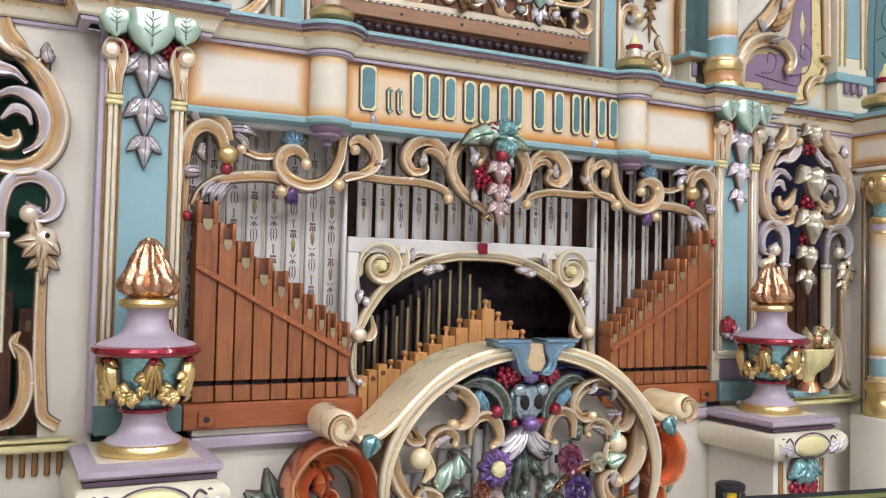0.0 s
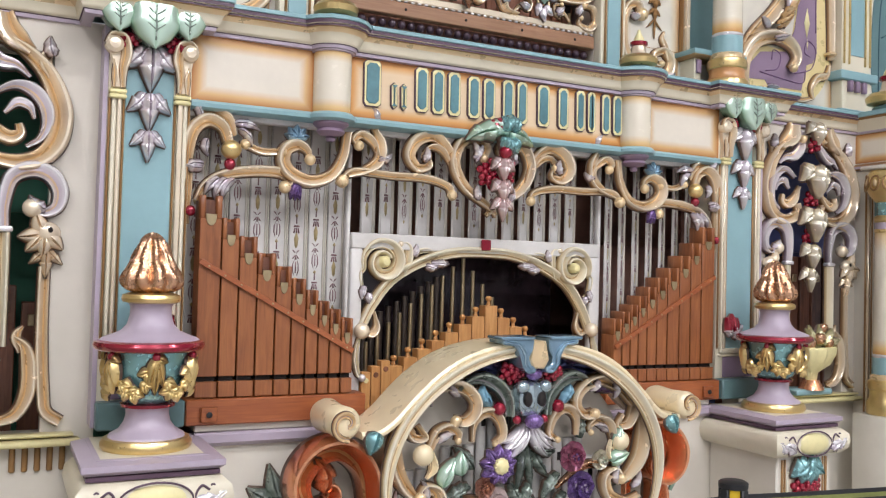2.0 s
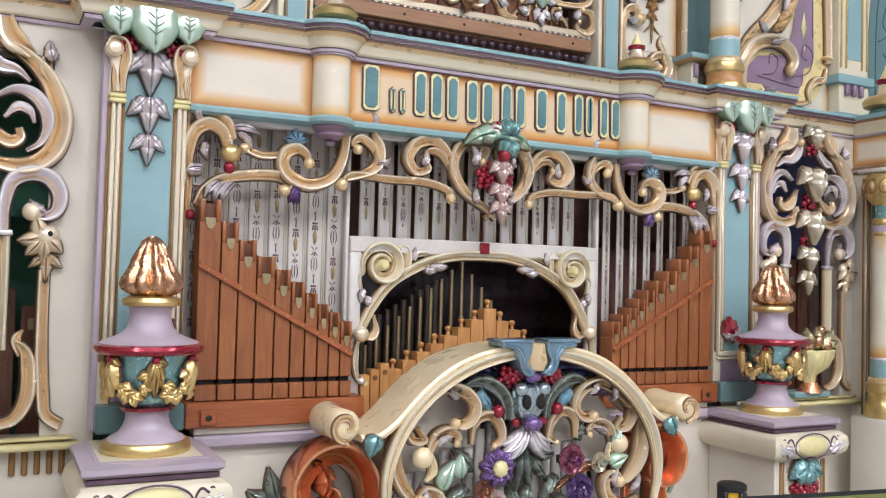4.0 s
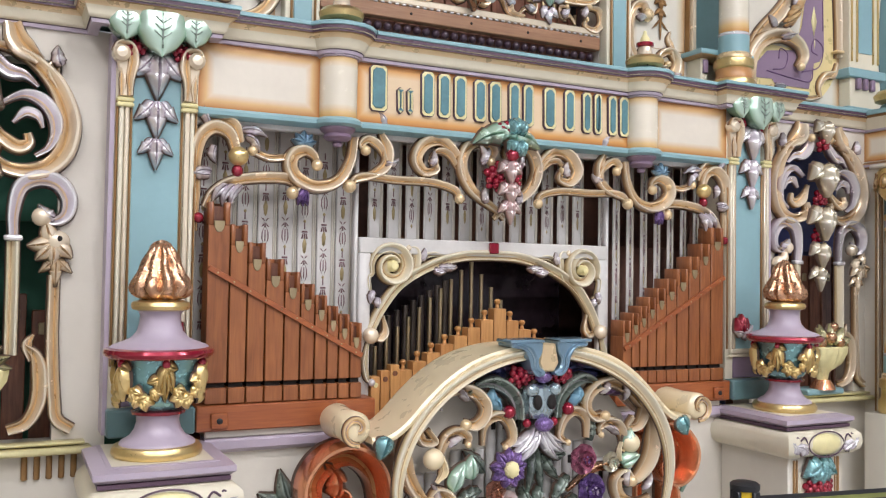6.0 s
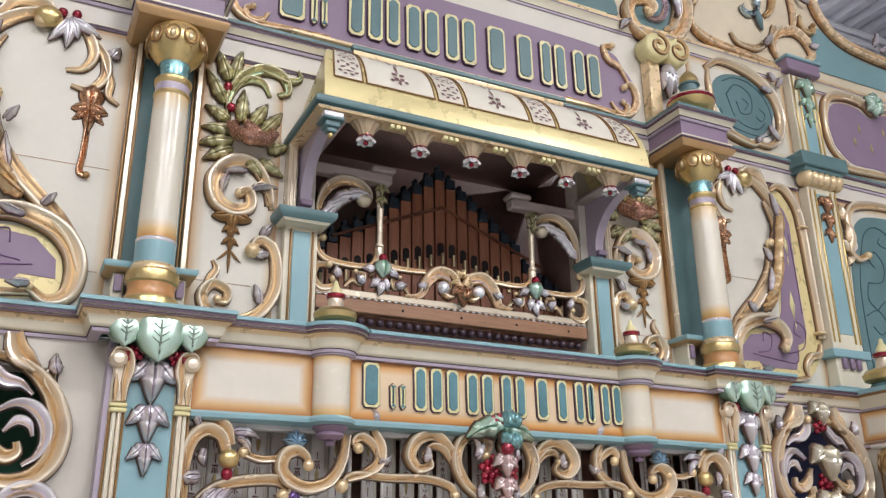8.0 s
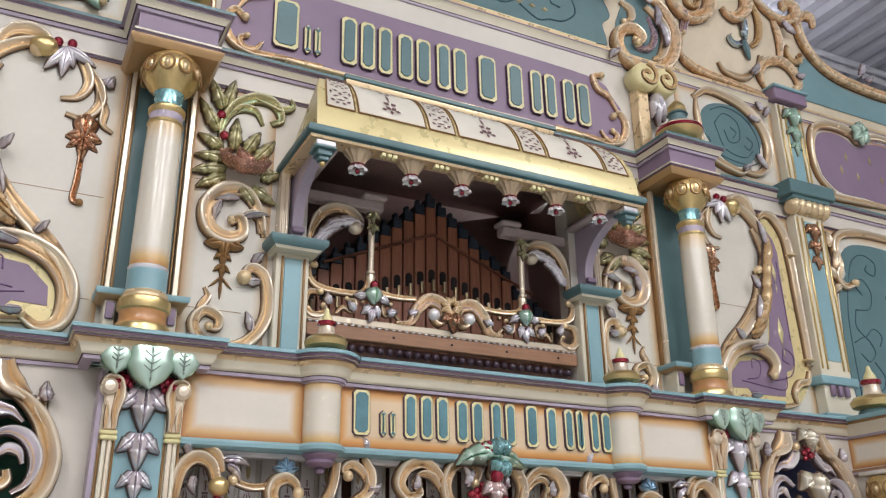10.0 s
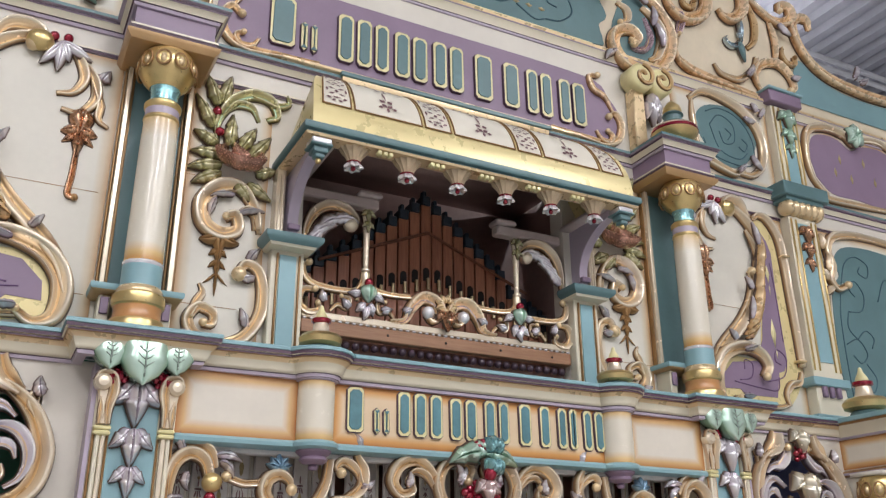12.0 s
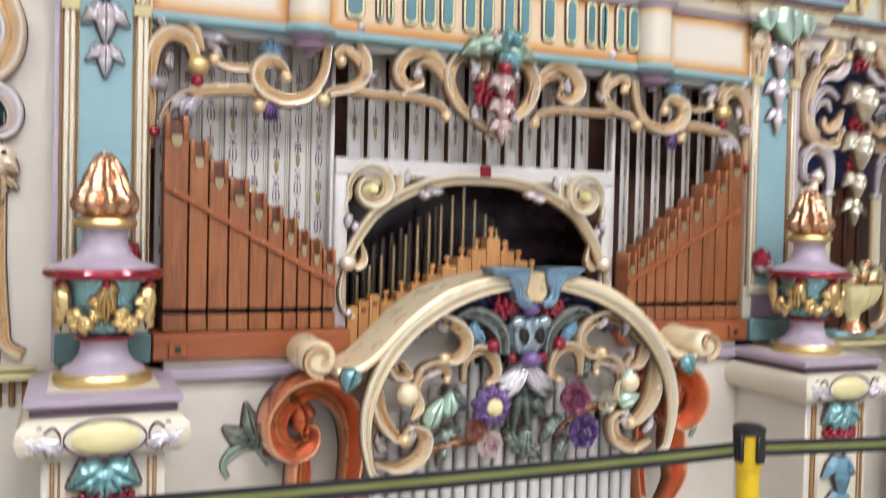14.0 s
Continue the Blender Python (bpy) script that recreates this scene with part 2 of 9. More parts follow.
BROWNRAIL = wood("brown_rail_wood", (0.33, 0.17, 0.09), (0.22, 0.10, 0.05), stretch=(1.2, 14, 14))
DARKBALL = mat("dark_plum_knob", (0.055, 0.030, 0.045), 0.3)
PAINTLINE = mat("dark_teal_line", (0.035, 0.10, 0.13), 0.45)
VIOLETLINE = mat("dark_violet_line", (0.16, 0.08, 0.19), 0.45)
YELLOW = mat("yellow_post_paint", (0.78, 0.52, 0.015), 0.35)
BLACK = mat("black_plastic", (0.014, 0.015, 0.018), 0.45)
WEBBING = mat("olive_webbing", (0.19, 0.21, 0.06), 0.75, bump=0.3, bump_scale=300)
CONCRETE = mat("polished_concrete", (0.50, 0.485, 0.46), 0.35, vary=0.15, scale=1.2, bump=0.1, bump_scale=20)
HALLWALL = mat("hall_wall_paint", (0.50, 0.50, 0.51), 0.7, vary=0.05, scale=1)
DECK = mat("grey_roof_deck", (0.42, 0.43, 0.50), 0.5, vary=0.1, scale=1.5)
BEAMPAINT = mat("grey_beam_paint", (0.70, 0.71, 0.76), 0.5, vary=0.08)
GLOW = mat("lamp_diffuser", (0.9, 0.9, 0.9), 0.5)
GLOW.node_tree.nodes["Principled BSDF"].inputs["Emission Color"].default_value = (1, 0.98, 0.95, 1)
GLOW.node_tree.nodes["Principled BSDF"].inputs["Emission Strength"].default_value = 34.0


# ---- mesh tools ----
class Shape:
    """A mesh in the making: vertices, faces with a material slot, and the rim value of each vertex."""

    def __init__(self):
        self.v, self.f, self.m, self.rim = [], [], [], {}

    def add(self, verts, faces, slot=0):
        o = len(self.v)
        self.v += [tuple(p) for p in verts]
        self.f += [tuple(o + i for i in q) for q in faces]
        self.m += [slot] * len(faces)
        return o

    def box(self, x0, x1, y0, y1, z0, z1, bevel=0.0, slot=0):
        x0, x1, y0, y1, z0, z1 = min(x0, x1), max(x0, x1), min(y0, y1), max(y0, y1), min(z0, z1), max(z0, z1)
        if bevel <= 0:
            c = [(x, y, z) for x in (x0, x1) for y in (y0, y1) for z in (z0, z1)]
            self.add(c, [(0, 1, 3, 2), (4, 6, 7, 5), (0, 4, 5, 1), (2, 3, 7, 6), (0, 2, 6, 4), (1, 5, 7, 3)], slot)
            return
        b = min(bevel, (x1 - x0) * 0.45, (y1 - y0) * 0.45, (z1 - z0) * 0.45)
        lo, hi = (x0, y0, z0), (x1, y1, z1)
        vs, idx = [], {}
        for s in [(i, j, k) for i in (0, 1) for j in (0, 1) for k in (0, 1)]:
            for a in range(3):
                p = [(hi if s[d] else lo)[d] + (0 if d == a else (-b if s[d] else b)) for d in range(3)]
                idx[s, a] = len(vs)
                vs.append(p)
        fs = []
        for a in range(3):
            o1, o2 = (a + 1) % 3, (a + 2) % 3
            for side in (0, 1):
                q = []
                for u, w in ((0, 0), (1, 0), (1, 1), (0, 1)):
                    s = [0, 0, 0]
                    s[a], s[o1], s[o2] = side, u, w
                    q.append(idx[tuple(s), a])
                fs.append(q if side else q[::-1])
            for u in (0, 1):
                for w in (0, 1):
                    s0, s1 = [0, 0, 0], [0, 0, 0]
                    s0[o1] = s1[o1] = u
                    s0[o2] = s1[o2] = w
                    s1[a] = 1
                    s0, s1 = tuple(s0), tuple(s1)
                    fs.append([idx[s0, o1], idx[s1, o1], idx[s1, o2], idx[s0, o2]])
        for s in [(i, j, k) for i in (0, 1) for j in (0, 1) for k in (0, 1)]:
            fs.append([idx[s, 0], idx[s, 1], idx[s, 2]])
        self.add(vs, fs, slot)

    def lathe(self, profile, x=0.0, y=0.0, z=0.0, seg=40, slots=None, rims=None, arc=(0.0, 360.0), squash=1.0, flute=0, flute_depth=0.0):
        """Turned body round the upright axis; profile rows are (radius, height)."""
        full = arc[1] - arc[0] >= 359.9
        n = seg if full else seg + 1
        vs = []
        for r, h in profile:
            for i in range(n):
                a = radians(arc[0] + (arc[1] - arc[0]) * i / seg)
                k = r * (1 - (flute_depth * (0.5 + 0.5 * math.cos(flute * a)) if flute else 0))
                vs.append((x + k * math.cos(a), y + k * math.sin(a) * squash, z + h))
        o = len(self.v)
        self.v += vs
        for j in range(len(profile) - 1):
            for i in range(n if full else n - 1):
                i2 = (i + 1) % n
                self.f.append((o + j * n + i, o + j * n + i2, o + (j + 1) * n + i2, o + (j + 1) * n + i))
                self.m.append(slots[j] if slots else 0)
        if rims:
            for j, e in enumerate(rims):
                for i in range(n):
                    self.rim[o + j * n + i] = e

    def ball(self, x, y, z, r, ry=None, rz=None, seg=12, slot=0):
        ry, rz = ry or r, rz or r
        rows = seg // 2 + 1
        vs = [(x, y, z + rz)]
        for j in range(1, rows):
            a = math.pi * j / rows
            for i in range(seg):
                b = 2 * math.pi * i / seg
                vs.append((x + r * math.sin(a) * math.cos(b), y + ry * math.sin(a) * math.sin(b), z + rz * math.cos(a)))
        vs.append((x, y, z - rz))
        fs = [(0, 1 + i, 1 + (i + 1) % seg) for i in range(seg)]
        for j in range(rows - 2):
            for i in range(seg):
                a, b = 1 + j * seg + i, 1 + j * seg + (i + 1) % seg
                fs.append((a, a + seg, b + seg, b))
        last = 1 + (rows - 2) * seg
        fs += [(len(vs) - 1, last + (i + 1) % seg, last + i) for i in range(seg)]
        self.add(vs, fs, slot)

    def tube(self, path, r, seg=8, slot=0, r1=None):
        """Round rod along a 3D path, from radius r to r1."""
        path = [Vector(p) for p in path]
        n = len(path)
        vs = []
        for i, p in enumerate(path):
            t = (path[min(i + 1, n - 1)] - path[max(i - 1, 0)]).normalized()
            u = t.cross(Vector((0, 1, 0)) if abs(t.y) < 0.9 else Vector((1, 0, 0))).normalized()
            w = t.cross(u)
            rr = r + ((r if r1 is None else r1) - r) * i / max(1, n - 1)
            vs += [p + rr * (math.cos(2 * math.pi * k / seg) * u + math.sin(2 * math.pi * k / seg) * w) for k in range(seg)]
        fs = [(i * seg + k, i * seg + (k + 1) % seg, (i + 1) * seg + (k + 1) % seg, (i + 1) * seg + k) for i in range(n - 1) for k in range(seg)]
        fs += [tuple(range(seg))[::-1], tuple((n - 1) * seg + k for k in range(seg))]
        self.add(vs, fs, slot)

    def slab(self, outline, y0, y1, slot=0, edge=0.0, edge_slot=None):
        """A flat board of any outline in x and z, front at y0, back at y1, its front edge chamfered."""
        n = len(outline)
        area = sum(outline[i][0] * outline[(i + 1) % n][1] - outline[(i + 1) % n][0] * outline[i][1] for i in range(n))
        pts = list(outline) if area > 0 else list(outline)[::-1]
        vs = [(x, y1, z) for x, z in pts]
        fs = [tuple(range(n))]
        if edge:
            vs += [(x, y0 + edge, z) for x, z in pts]
            for i in range(n):
                a, b, c = Vector(pts[i - 1]), Vector(pts[i]), Vector(pts[(i + 1) % n])
                d = ((b - a).normalized() + (c - b).normalized())
                d = d.normalized() if d.length > 1e-6 else Vector((1, 0))
                q = b + Vector((-d.y, d.x)) * edge
                vs.append((q.x, y0, q.y))
            rows = 3
        else:
            vs += [(x, y0, z) for x, z in pts]
            rows = 2
        base = len(self.v)
        self.add(vs, [], slot)
        self.f.append(tuple(base + i for i in range(n)))
        self.m.append(slot)
        for j in range(rows - 1):
            for i in range(n):
                self.f.append((base + j * n + i, base + j * n + (i + 1) % n, base + (j + 1) * n + (i + 1) % n, base + (j + 1) * n + i))
                self.m.append(slot if edge_slot is None else edge_slot)
        self.f.append(tuple(base + (rows - 1) * n + i for i in range(n))[::-1])
        self.m.append(slot)

    def panel(self, x0, x1, z0, z1, y, fade=0.06, slot=0, back=0.02):
        """A flat painted field with a rim ring for the sprayed border."""
        x0, x1 = min(x0, x1), max(x0, x1)
        o = len(self.v)
        f2 = fade * 0.45
        for k, e in ((0.0, 0.0), (f2, 0.45), (fade, 1.0)):
            for x, z in ((x0 + k, z0 + k), (x1 - k, z0 + k), (x1 - k, z1 - k), (x0 + k, z1 - k)):
                self.rim[len(self.v)] = e
                self.v.append((x, y, z))
        for j in range(2):
            for i in range(4):
                self.f.append((o + 4 * j + i, o + 4 * j + (i + 1) % 4, o + 4 * j + 4 + (i + 1) % 4, o + 4 * j + 4 + i))
                self.m.append(slot)
        self.f.append((o + 8, o + 9, o + 10, o + 11))
        self.m.append(slot)
        q = len(self.v)
        for x, z in ((x0, z0), (x1, z0), (x1, z1), (x0, z1)):
            self.rim[len(self.v)] = 0.0
            self.v.append((x, y + back, z))
        for i in range(4):
            self.f.append((o + i, q + i, q + (i + 1) % 4, o + (i + 1) % 4))
            self.m.append(slot)

    def mitred(self, profile, path, slots=None, closed_ends=True):
        """A moulding: profile rows (outward offset, height) run along a plan path of (x, y), outward being to the right of the way."""
        path = [Vector(p) for p in path]
        n, k = len(path), len(profile)
        vs = []
        for i, p in enumerate(path):
            d0 = (p - path[i - 1]).normalized() if i else (path[1] - p).normalized()
            d1 = (path[i + 1] - p).normalized() if i < n - 1 else d0
            n0, n1 = Vector((d0.y, -d0.x)), Vector((d1.y, -d1.x))
            mt = n0 + n1
            mt = mt / max(0.35, mt.length_squared / 2)
            for off, h in profile:
                q = p + mt * off
                vs.append((q.x, q.y, h))
        o = len(self.v)
        self.v += vs
        for i in range(n - 1):
            for j in range(k - 1):
                self.f.append((o + i * k + j, o + (i + 1) * k + j, o + (i + 1) * k + j + 1, o + i * k + j + 1))
                self.m.append(slots[j] if slots else 0)
        if closed_ends:
            self.f += [tuple(o + j for j in range(k)), tuple(o + (n - 1) * k + j for j in range(k))[::-1]]
            self.m += [0, 0]

    def pierced(self, x0, x1, z0, z1, a0, a1, c0, c1, y0, y1, slot=0):
        """A wall from x0 to x1 and z0 to z1 with an opening a0..a1, c0..c1 cut through it."""
        vs = [(x, y, z) for y in (y0, y1) for x, z in ((x0, z0), (x1, z0), (x1, z1), (x0, z1), (a0, c0), (a1, c0), (a1, c1), (a0, c1))]
        fs = []
        for i in range(4):
            j = (i + 1) % 4
            fs += [(i, j, 4 + j, 4 + i), (8 + j, 8 + i, 12 + i, 12 + j), (i, 8 + i, 8 + j, j), (4 + i, 4 + j, 12 + j, 12 + i)]
        self.add(vs, fs, slot)

    def islands(self):
        """The connected pieces, each as a shape of its own."""
        up = list(range(len(self.v)))

        def root(i):
            while up[i] != i:
                up[i] = up[up[i]]
                i = up[i]
            return i
        for f in self.f:
            a = root(f[0])
            for i in f[1:]:
                up[root(i)] = a
        groups = {}
        for f, m in zip(self.f, self.m):
            groups.setdefault(root(f[0]), []).append((f, m))
        out = []
        for fs in groups.values():
            q, at = Shape(), {}
            for f, m in fs:
                for i in f:
                    if i not in at:
                        at[i] = len(q.v)
                        q.v.append(self.v[i])
                        if i in self.rim:
                            q.rim[at[i]] = self.rim[i]
                q.f.append(tuple(at[i] for i in f))
                q.m.append(m)
            out.append(q)
        return out

    def turn(self, start, m):
        """Move all vertices added since start by the matrix m."""
        for i in range(start, len(self.v)):
            self.v[i] = tuple(m @ Vector(self.v[i]))


def link(name, shape, mats, smooth=True, sharp=38):
    me = bpy.data.meshes.new(name)
    me.from_pydata(shape.v, [], shape.f)
    mats = list(mats) if isinstance(mats, (list, tuple)) else [mats]
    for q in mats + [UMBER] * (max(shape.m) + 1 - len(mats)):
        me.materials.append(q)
    me.polygons.foreach_set("material_index", shape.m)
    if shape.rim or any(q.name in SPRAYED for q in mats):
        uv = me.uv_layers.new(name="rim")
        value = np.ones(len(shape.v), dtype=np.float32)
        for i, e in shape.rim.items():
            value[i] = e
        at = np.empty(len(me.loops), dtype=np.int32)
        me.loops.foreach_get("vertex_index", at)
        uv.data.foreach_set("uv", np.stack([value[at], np.full(len(at), 0.5, dtype=np.float32)], axis=1).ravel())
    bm = bmesh.new()
    bm.from_mesh(me)
    bmesh.ops.recalc_face_normals(bm, faces=bm.faces)
    lim = radians(sharp)
    for f in bm.faces:
        f.smooth = smooth
    if smooth:
        for e in bm.edges:
            if len(e.link_faces) == 2 and e.calc_face_angle(0) > lim:
                e.smooth = False
    bm.to_mesh(me)
    bm.free()
    return me


def part(name, shape, mats, parent, label="", sharp=38):
    """One mesh object under a thing or under a part; the shape's numbers are in the world."""
    ob = new(name, link(name, shape, mats, sharp=sharp))
    ob.parent = parent
    ob.matrix_parent_inverse = parent.matrix_world.inverted()
    if label:
        ob["label"] = label
    return ob


def parts(name, shape, mats, parent, label="", sharp=110):
    """Each connected piece of the shape as a part of its own."""
    for q in shape.islands():
        part(name, q, mats, parent, label, sharp)


def thing(name, at, label, category, group="", kind=""):
    """An Empty at the base of a thing that carries its parts."""
    ob = new(name)
    ob.empty_display_size = 0.05
    ob.location = at
    ob.matrix_world = Matrix.Translation(at)
    return tagged(ob, label, category, group, kind)


def solid(name, shape, mats, label, category="", group="", kind="", sharp=38):
    """A thing or piece of the setting that is a single mesh."""
    return tagged(new(name, link(name, shape, mats, sharp=sharp)), label, category, group, kind)


# ---- carving tools ----
def smooth_line(pts, n=10):
    """Catmull-Rom line through 2D points."""
    p = [Vector(q) for q in pts]
    p = [2 * p[0] - p[1]] + p + [2 * p[-1] - p[-2]]
    out = []
    for i in range(1, len(p) - 2):
        for k in range(n):
            t = k / n
            a, b, c, d = p[i - 1], p[i], p[i + 1], p[i + 2]
            out.append(0.5 * ((2 * b) + (c - a) * t + (2 * a - 5 * b + 4 * c - d) * t * t + (3 * b - a - 3 * c + d) * t ** 3))
    return out + [p[-2]]


def spiral(cx, cz, r0, r1, a0, a1, n=14):
    """Points on a spiral round (cx, cz), angles in degrees."""
    return [(cx + (r0 + (r1 - r0) * i / (n - 1)) * math.cos(radians(a0 + (a1 - a0) * i / (n - 1))),
             cz + (r0 + (r1 - r0) * i / (n - 1)) * math.sin(radians(a0 + (a1 - a0) * i / (n - 1)))) for i in range(n)]


# rim drops in the hollow too, which paints its shade into the colour
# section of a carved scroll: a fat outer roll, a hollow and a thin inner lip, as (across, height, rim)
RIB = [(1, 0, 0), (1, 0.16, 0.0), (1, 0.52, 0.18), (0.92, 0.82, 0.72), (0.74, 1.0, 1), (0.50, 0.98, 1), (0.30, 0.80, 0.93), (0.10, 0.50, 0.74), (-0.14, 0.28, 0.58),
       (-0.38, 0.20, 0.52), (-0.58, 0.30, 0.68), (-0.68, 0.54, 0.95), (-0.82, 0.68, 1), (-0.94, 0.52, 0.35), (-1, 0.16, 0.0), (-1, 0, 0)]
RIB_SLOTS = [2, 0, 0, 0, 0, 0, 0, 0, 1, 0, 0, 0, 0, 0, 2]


def scroll(sh, pts, w, y, d=None, w0=0.55, w1=0.35, s=1, ball0=0.0, ball1=0.0, fine=8, lift=0.0):
    """A carved, hollowed scroll along 2D points (x, z): half-width w, tapering to its ends, standing d proud of y."""
    d = d or w * 1.35
    line = smooth_line([(s * x, z) for x, z in pts], fine)
    n, k = len(line), len(RIB)
    if w0 < 0.85 or w1 < 0.85:  # free scrolls swell in the middle and thin out
        w, w0, w1 = w * 1.12, w0 * 0.82, w1 * 0.82
    dirs = [(line[min(i + 1, n - 1)] - line[max(i - 1, 0)]).normalized() for i in range(n)]
    turning = sum(dirs[i].x * dirs[i + 1].y - dirs[i].y * dirs[i + 1].x for i in range(n - 1))
    out = 1 if turning < 0 else -1
    o = len(sh.v)
    for i, p in enumerate(line):
        nv = Vector((-dirs[i].y, dirs[i].x)) * out
        q = i / (n - 1)
        ease = lambda v: v * v * (3 - 2 * v)
        env = w0 + (1 - w0) * ease(min(1, q / 0.38)) if q < 0.38 else w1 + (1 - w1) * ease(min(1, (1 - q) / 0.5))
        env = max(0.02, env)
        up = lift * math.sin(math.pi * q)
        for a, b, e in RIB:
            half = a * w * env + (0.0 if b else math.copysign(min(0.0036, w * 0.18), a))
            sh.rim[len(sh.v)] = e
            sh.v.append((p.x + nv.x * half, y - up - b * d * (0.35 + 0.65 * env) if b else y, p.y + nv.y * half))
    for i in range(n - 1):
        for j in range(k - 1):
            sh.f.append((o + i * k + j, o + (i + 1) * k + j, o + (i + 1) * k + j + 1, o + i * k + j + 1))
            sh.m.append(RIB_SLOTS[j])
    sh.f += [tuple(o + j for j in range(k)), tuple(o + (n - 1) * k + j for j in range(k))[::-1]]
    sh.m += [0, 0]
    if ball0:
        sh.ball(line[0].x, y - d * 0.55, line[0].y, ball0, ball0 * 1.0, ball0, 14, 1)
    if ball1:
        sh.ball(line[-1].x, y - d * 0.55, line[-1].y, ball1, ball1 * 1.0, ball1, 14, 1)


def leaf(sh, x, z, y, ang, length, width, lift=0.02, lobes=3, bend=0.0, slot=0, s=1, nu=18, blunt=False):
    """A carved relief leaf from (x, z), pointing ang degrees from +x towards +z, with a grooved midrib, side veins and toothed rim."""
    cross = (-1.0, -1.0, -0.74, -0.46, -0.18, 0.0, 0.18, 0.46, 0.74, 1.0, 1.0)
    hump = (0.0, 0.30, 0.66, 0.92, 1.0, 0.60, 1.0, 0.92, 0.66, 0.30, 0.0)
    px, pz = x, z
    k = len(cross)
    vs = []
    for i in range(nu + 1):
        q = i / nu
        a = radians(ang + bend * q)
        if i:
            px += math.cos(a) * length / nu
            pz += math.sin(a) * length / nu
        if blunt:
            w = width * (0.35 + 0.75 * math.sin(math.pi * min(1, 0.10 + 0.62 * q))) * math.sqrt(max(0.0, 1 - q ** 5))
        else:
            w = width * 1.12 * (0.20 * (1 - q) + math.sin(math.pi * q ** 0.78) ** 0.85)
        tooth = (lobes * q) % 1.0 if lobes else 0.0
        if lobes:
            w *= 1 - 0.34 * tooth * (1 - 0.4 * q)
        w = max(w, width * 0.02)
        h = lift * (0.45 + 0.75 * math.sin(math.pi * min(1, 0.15 + 0.8 * q)))
        rim = min(0.0062, width * 0.24)
        for n, (c, e) in enumerate(zip(cross, hump)):
            ww = c * w + (math.copysign(rim, c) if n in (0, k - 1) else 0)
            along = -0.30 * abs(c) * w if lobes else -0.12 * abs(c) * w
            groove = 1 - (0.22 * tooth if 0.3 < abs(c) < 0.9 else 0)
            # low rim also paints crease shade at midrib, tooth grooves and leaf foot
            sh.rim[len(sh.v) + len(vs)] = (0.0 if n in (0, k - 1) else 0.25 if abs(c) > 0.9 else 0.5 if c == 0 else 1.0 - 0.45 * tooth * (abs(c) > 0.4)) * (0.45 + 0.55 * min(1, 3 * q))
            sx = px - math.sin(a) * ww + math.cos(a) * along
            sz = pz + math.cos(a) * ww + math.sin(a) * along
            vs.append((s * sx, y - h * e * groove, sz))
    o = sh.add(vs, [], slot)
    for i in range(nu):
        for j in range(k - 1):
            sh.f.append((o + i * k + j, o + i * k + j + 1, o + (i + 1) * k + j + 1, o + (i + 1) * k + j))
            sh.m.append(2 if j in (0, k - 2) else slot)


def petals(sh, x, z, y, count, r0, r1, width, lift, slot=0, a0=0.0, lobes=0, blunt=False):
    for i in range(count):
        a = a0 + 360 * i / count
        leaf(sh, x + r0 * math.cos(radians(a)), z + r0 * math.sin(radians(a)), y, a, r1 - r0, width, lift, lobes, 0, slot, 1, 10, blunt)


def bunch(sh, x, z, y, count, rx, rz, r, slot=0, seed=1):
    """A bunch of berries, each a ball."""
    rnd = random.Random(seed)
    for i in range(count):
        a, q = i * 2.39996, math.sqrt((i + 0.5) / count)
        sh.ball(x + rx * q * math.cos(a), y - (1 - q * q) * r * 1.6 - rnd.random() * r * 0.3, z + rz * q * math.sin(a), r * (0.9 + 0.2 * rnd.random()), seg=10, slot=slot)


def husks(sh, x, z, y, steps, s=1):
    """A drop of bell-shaped husks: steps are (down from z, length, width)."""
    for dz, ln, wd in steps:
        leaf(sh, x - wd * 0.12, z - dz, y, -122, ln * 0.72, wd * 0.23, wd * 0.26, 2, -22, 0, s)
        leaf(sh, x + wd * 0.12, z - dz, y, -58, ln * 0.72, wd * 0.23, wd * 0.26, 2, 22, 0, s)
        leaf(sh, x, z - dz, y - wd * 0.06, -90, ln * 1.05, wd * 0.27, wd * 0.40, 2, 0, 0, s)


# ---- the hall ----
sh = Shape()
sh.box(-9, 9, -12, 5, -0.2, 0.0)
solid("floor", sh, CONCRETE, "polished grey concrete floor of the exhibition hall", "floor", kind="structure")
for nm, b in (("wall_north", (-9, 9, 5.0, 5.2)), ("wall_south", (-9, 9, -12.2, -12)), ("wall_west", (-9.2, -9, -12, 5)), ("wall_east", (9, 9.2, -12, 5))):
    sh = Shape()
    sh.box(*b, 0, 7.9)
    solid(nm, sh, HALLWALL, "plain light grey painted hall wall", "wall", kind="structure")
sh = Shape()
x = -9.0
while x < 9:  # trapezoid roof deck, ribs running away from the organ
    sh.add([(x, -12, 7.9), (x + 0.10, -12, 7.9), (x + 0.14, -12, 7.98), (x + 0.24, -12, 7.98), (x + 0.28, -12, 7.9),
            (x, 5, 7.9), (x + 0.10, 5, 7.9), (x + 0.14, 5, 7.98), (x + 0.24, 5, 7.98), (x + 0.28, 5, 7.9)],
           [(i, i + 1, i + 6, i + 5) for i in range(4)])
    x += 0.28
sh.box(-9.2, 9.2, -12.2, 5.2, 8.0, 8.1)
solid("ceiling", sh, DECK, "ribbed grey metal roof deck", "ceiling", kind="structure", sharp=20)


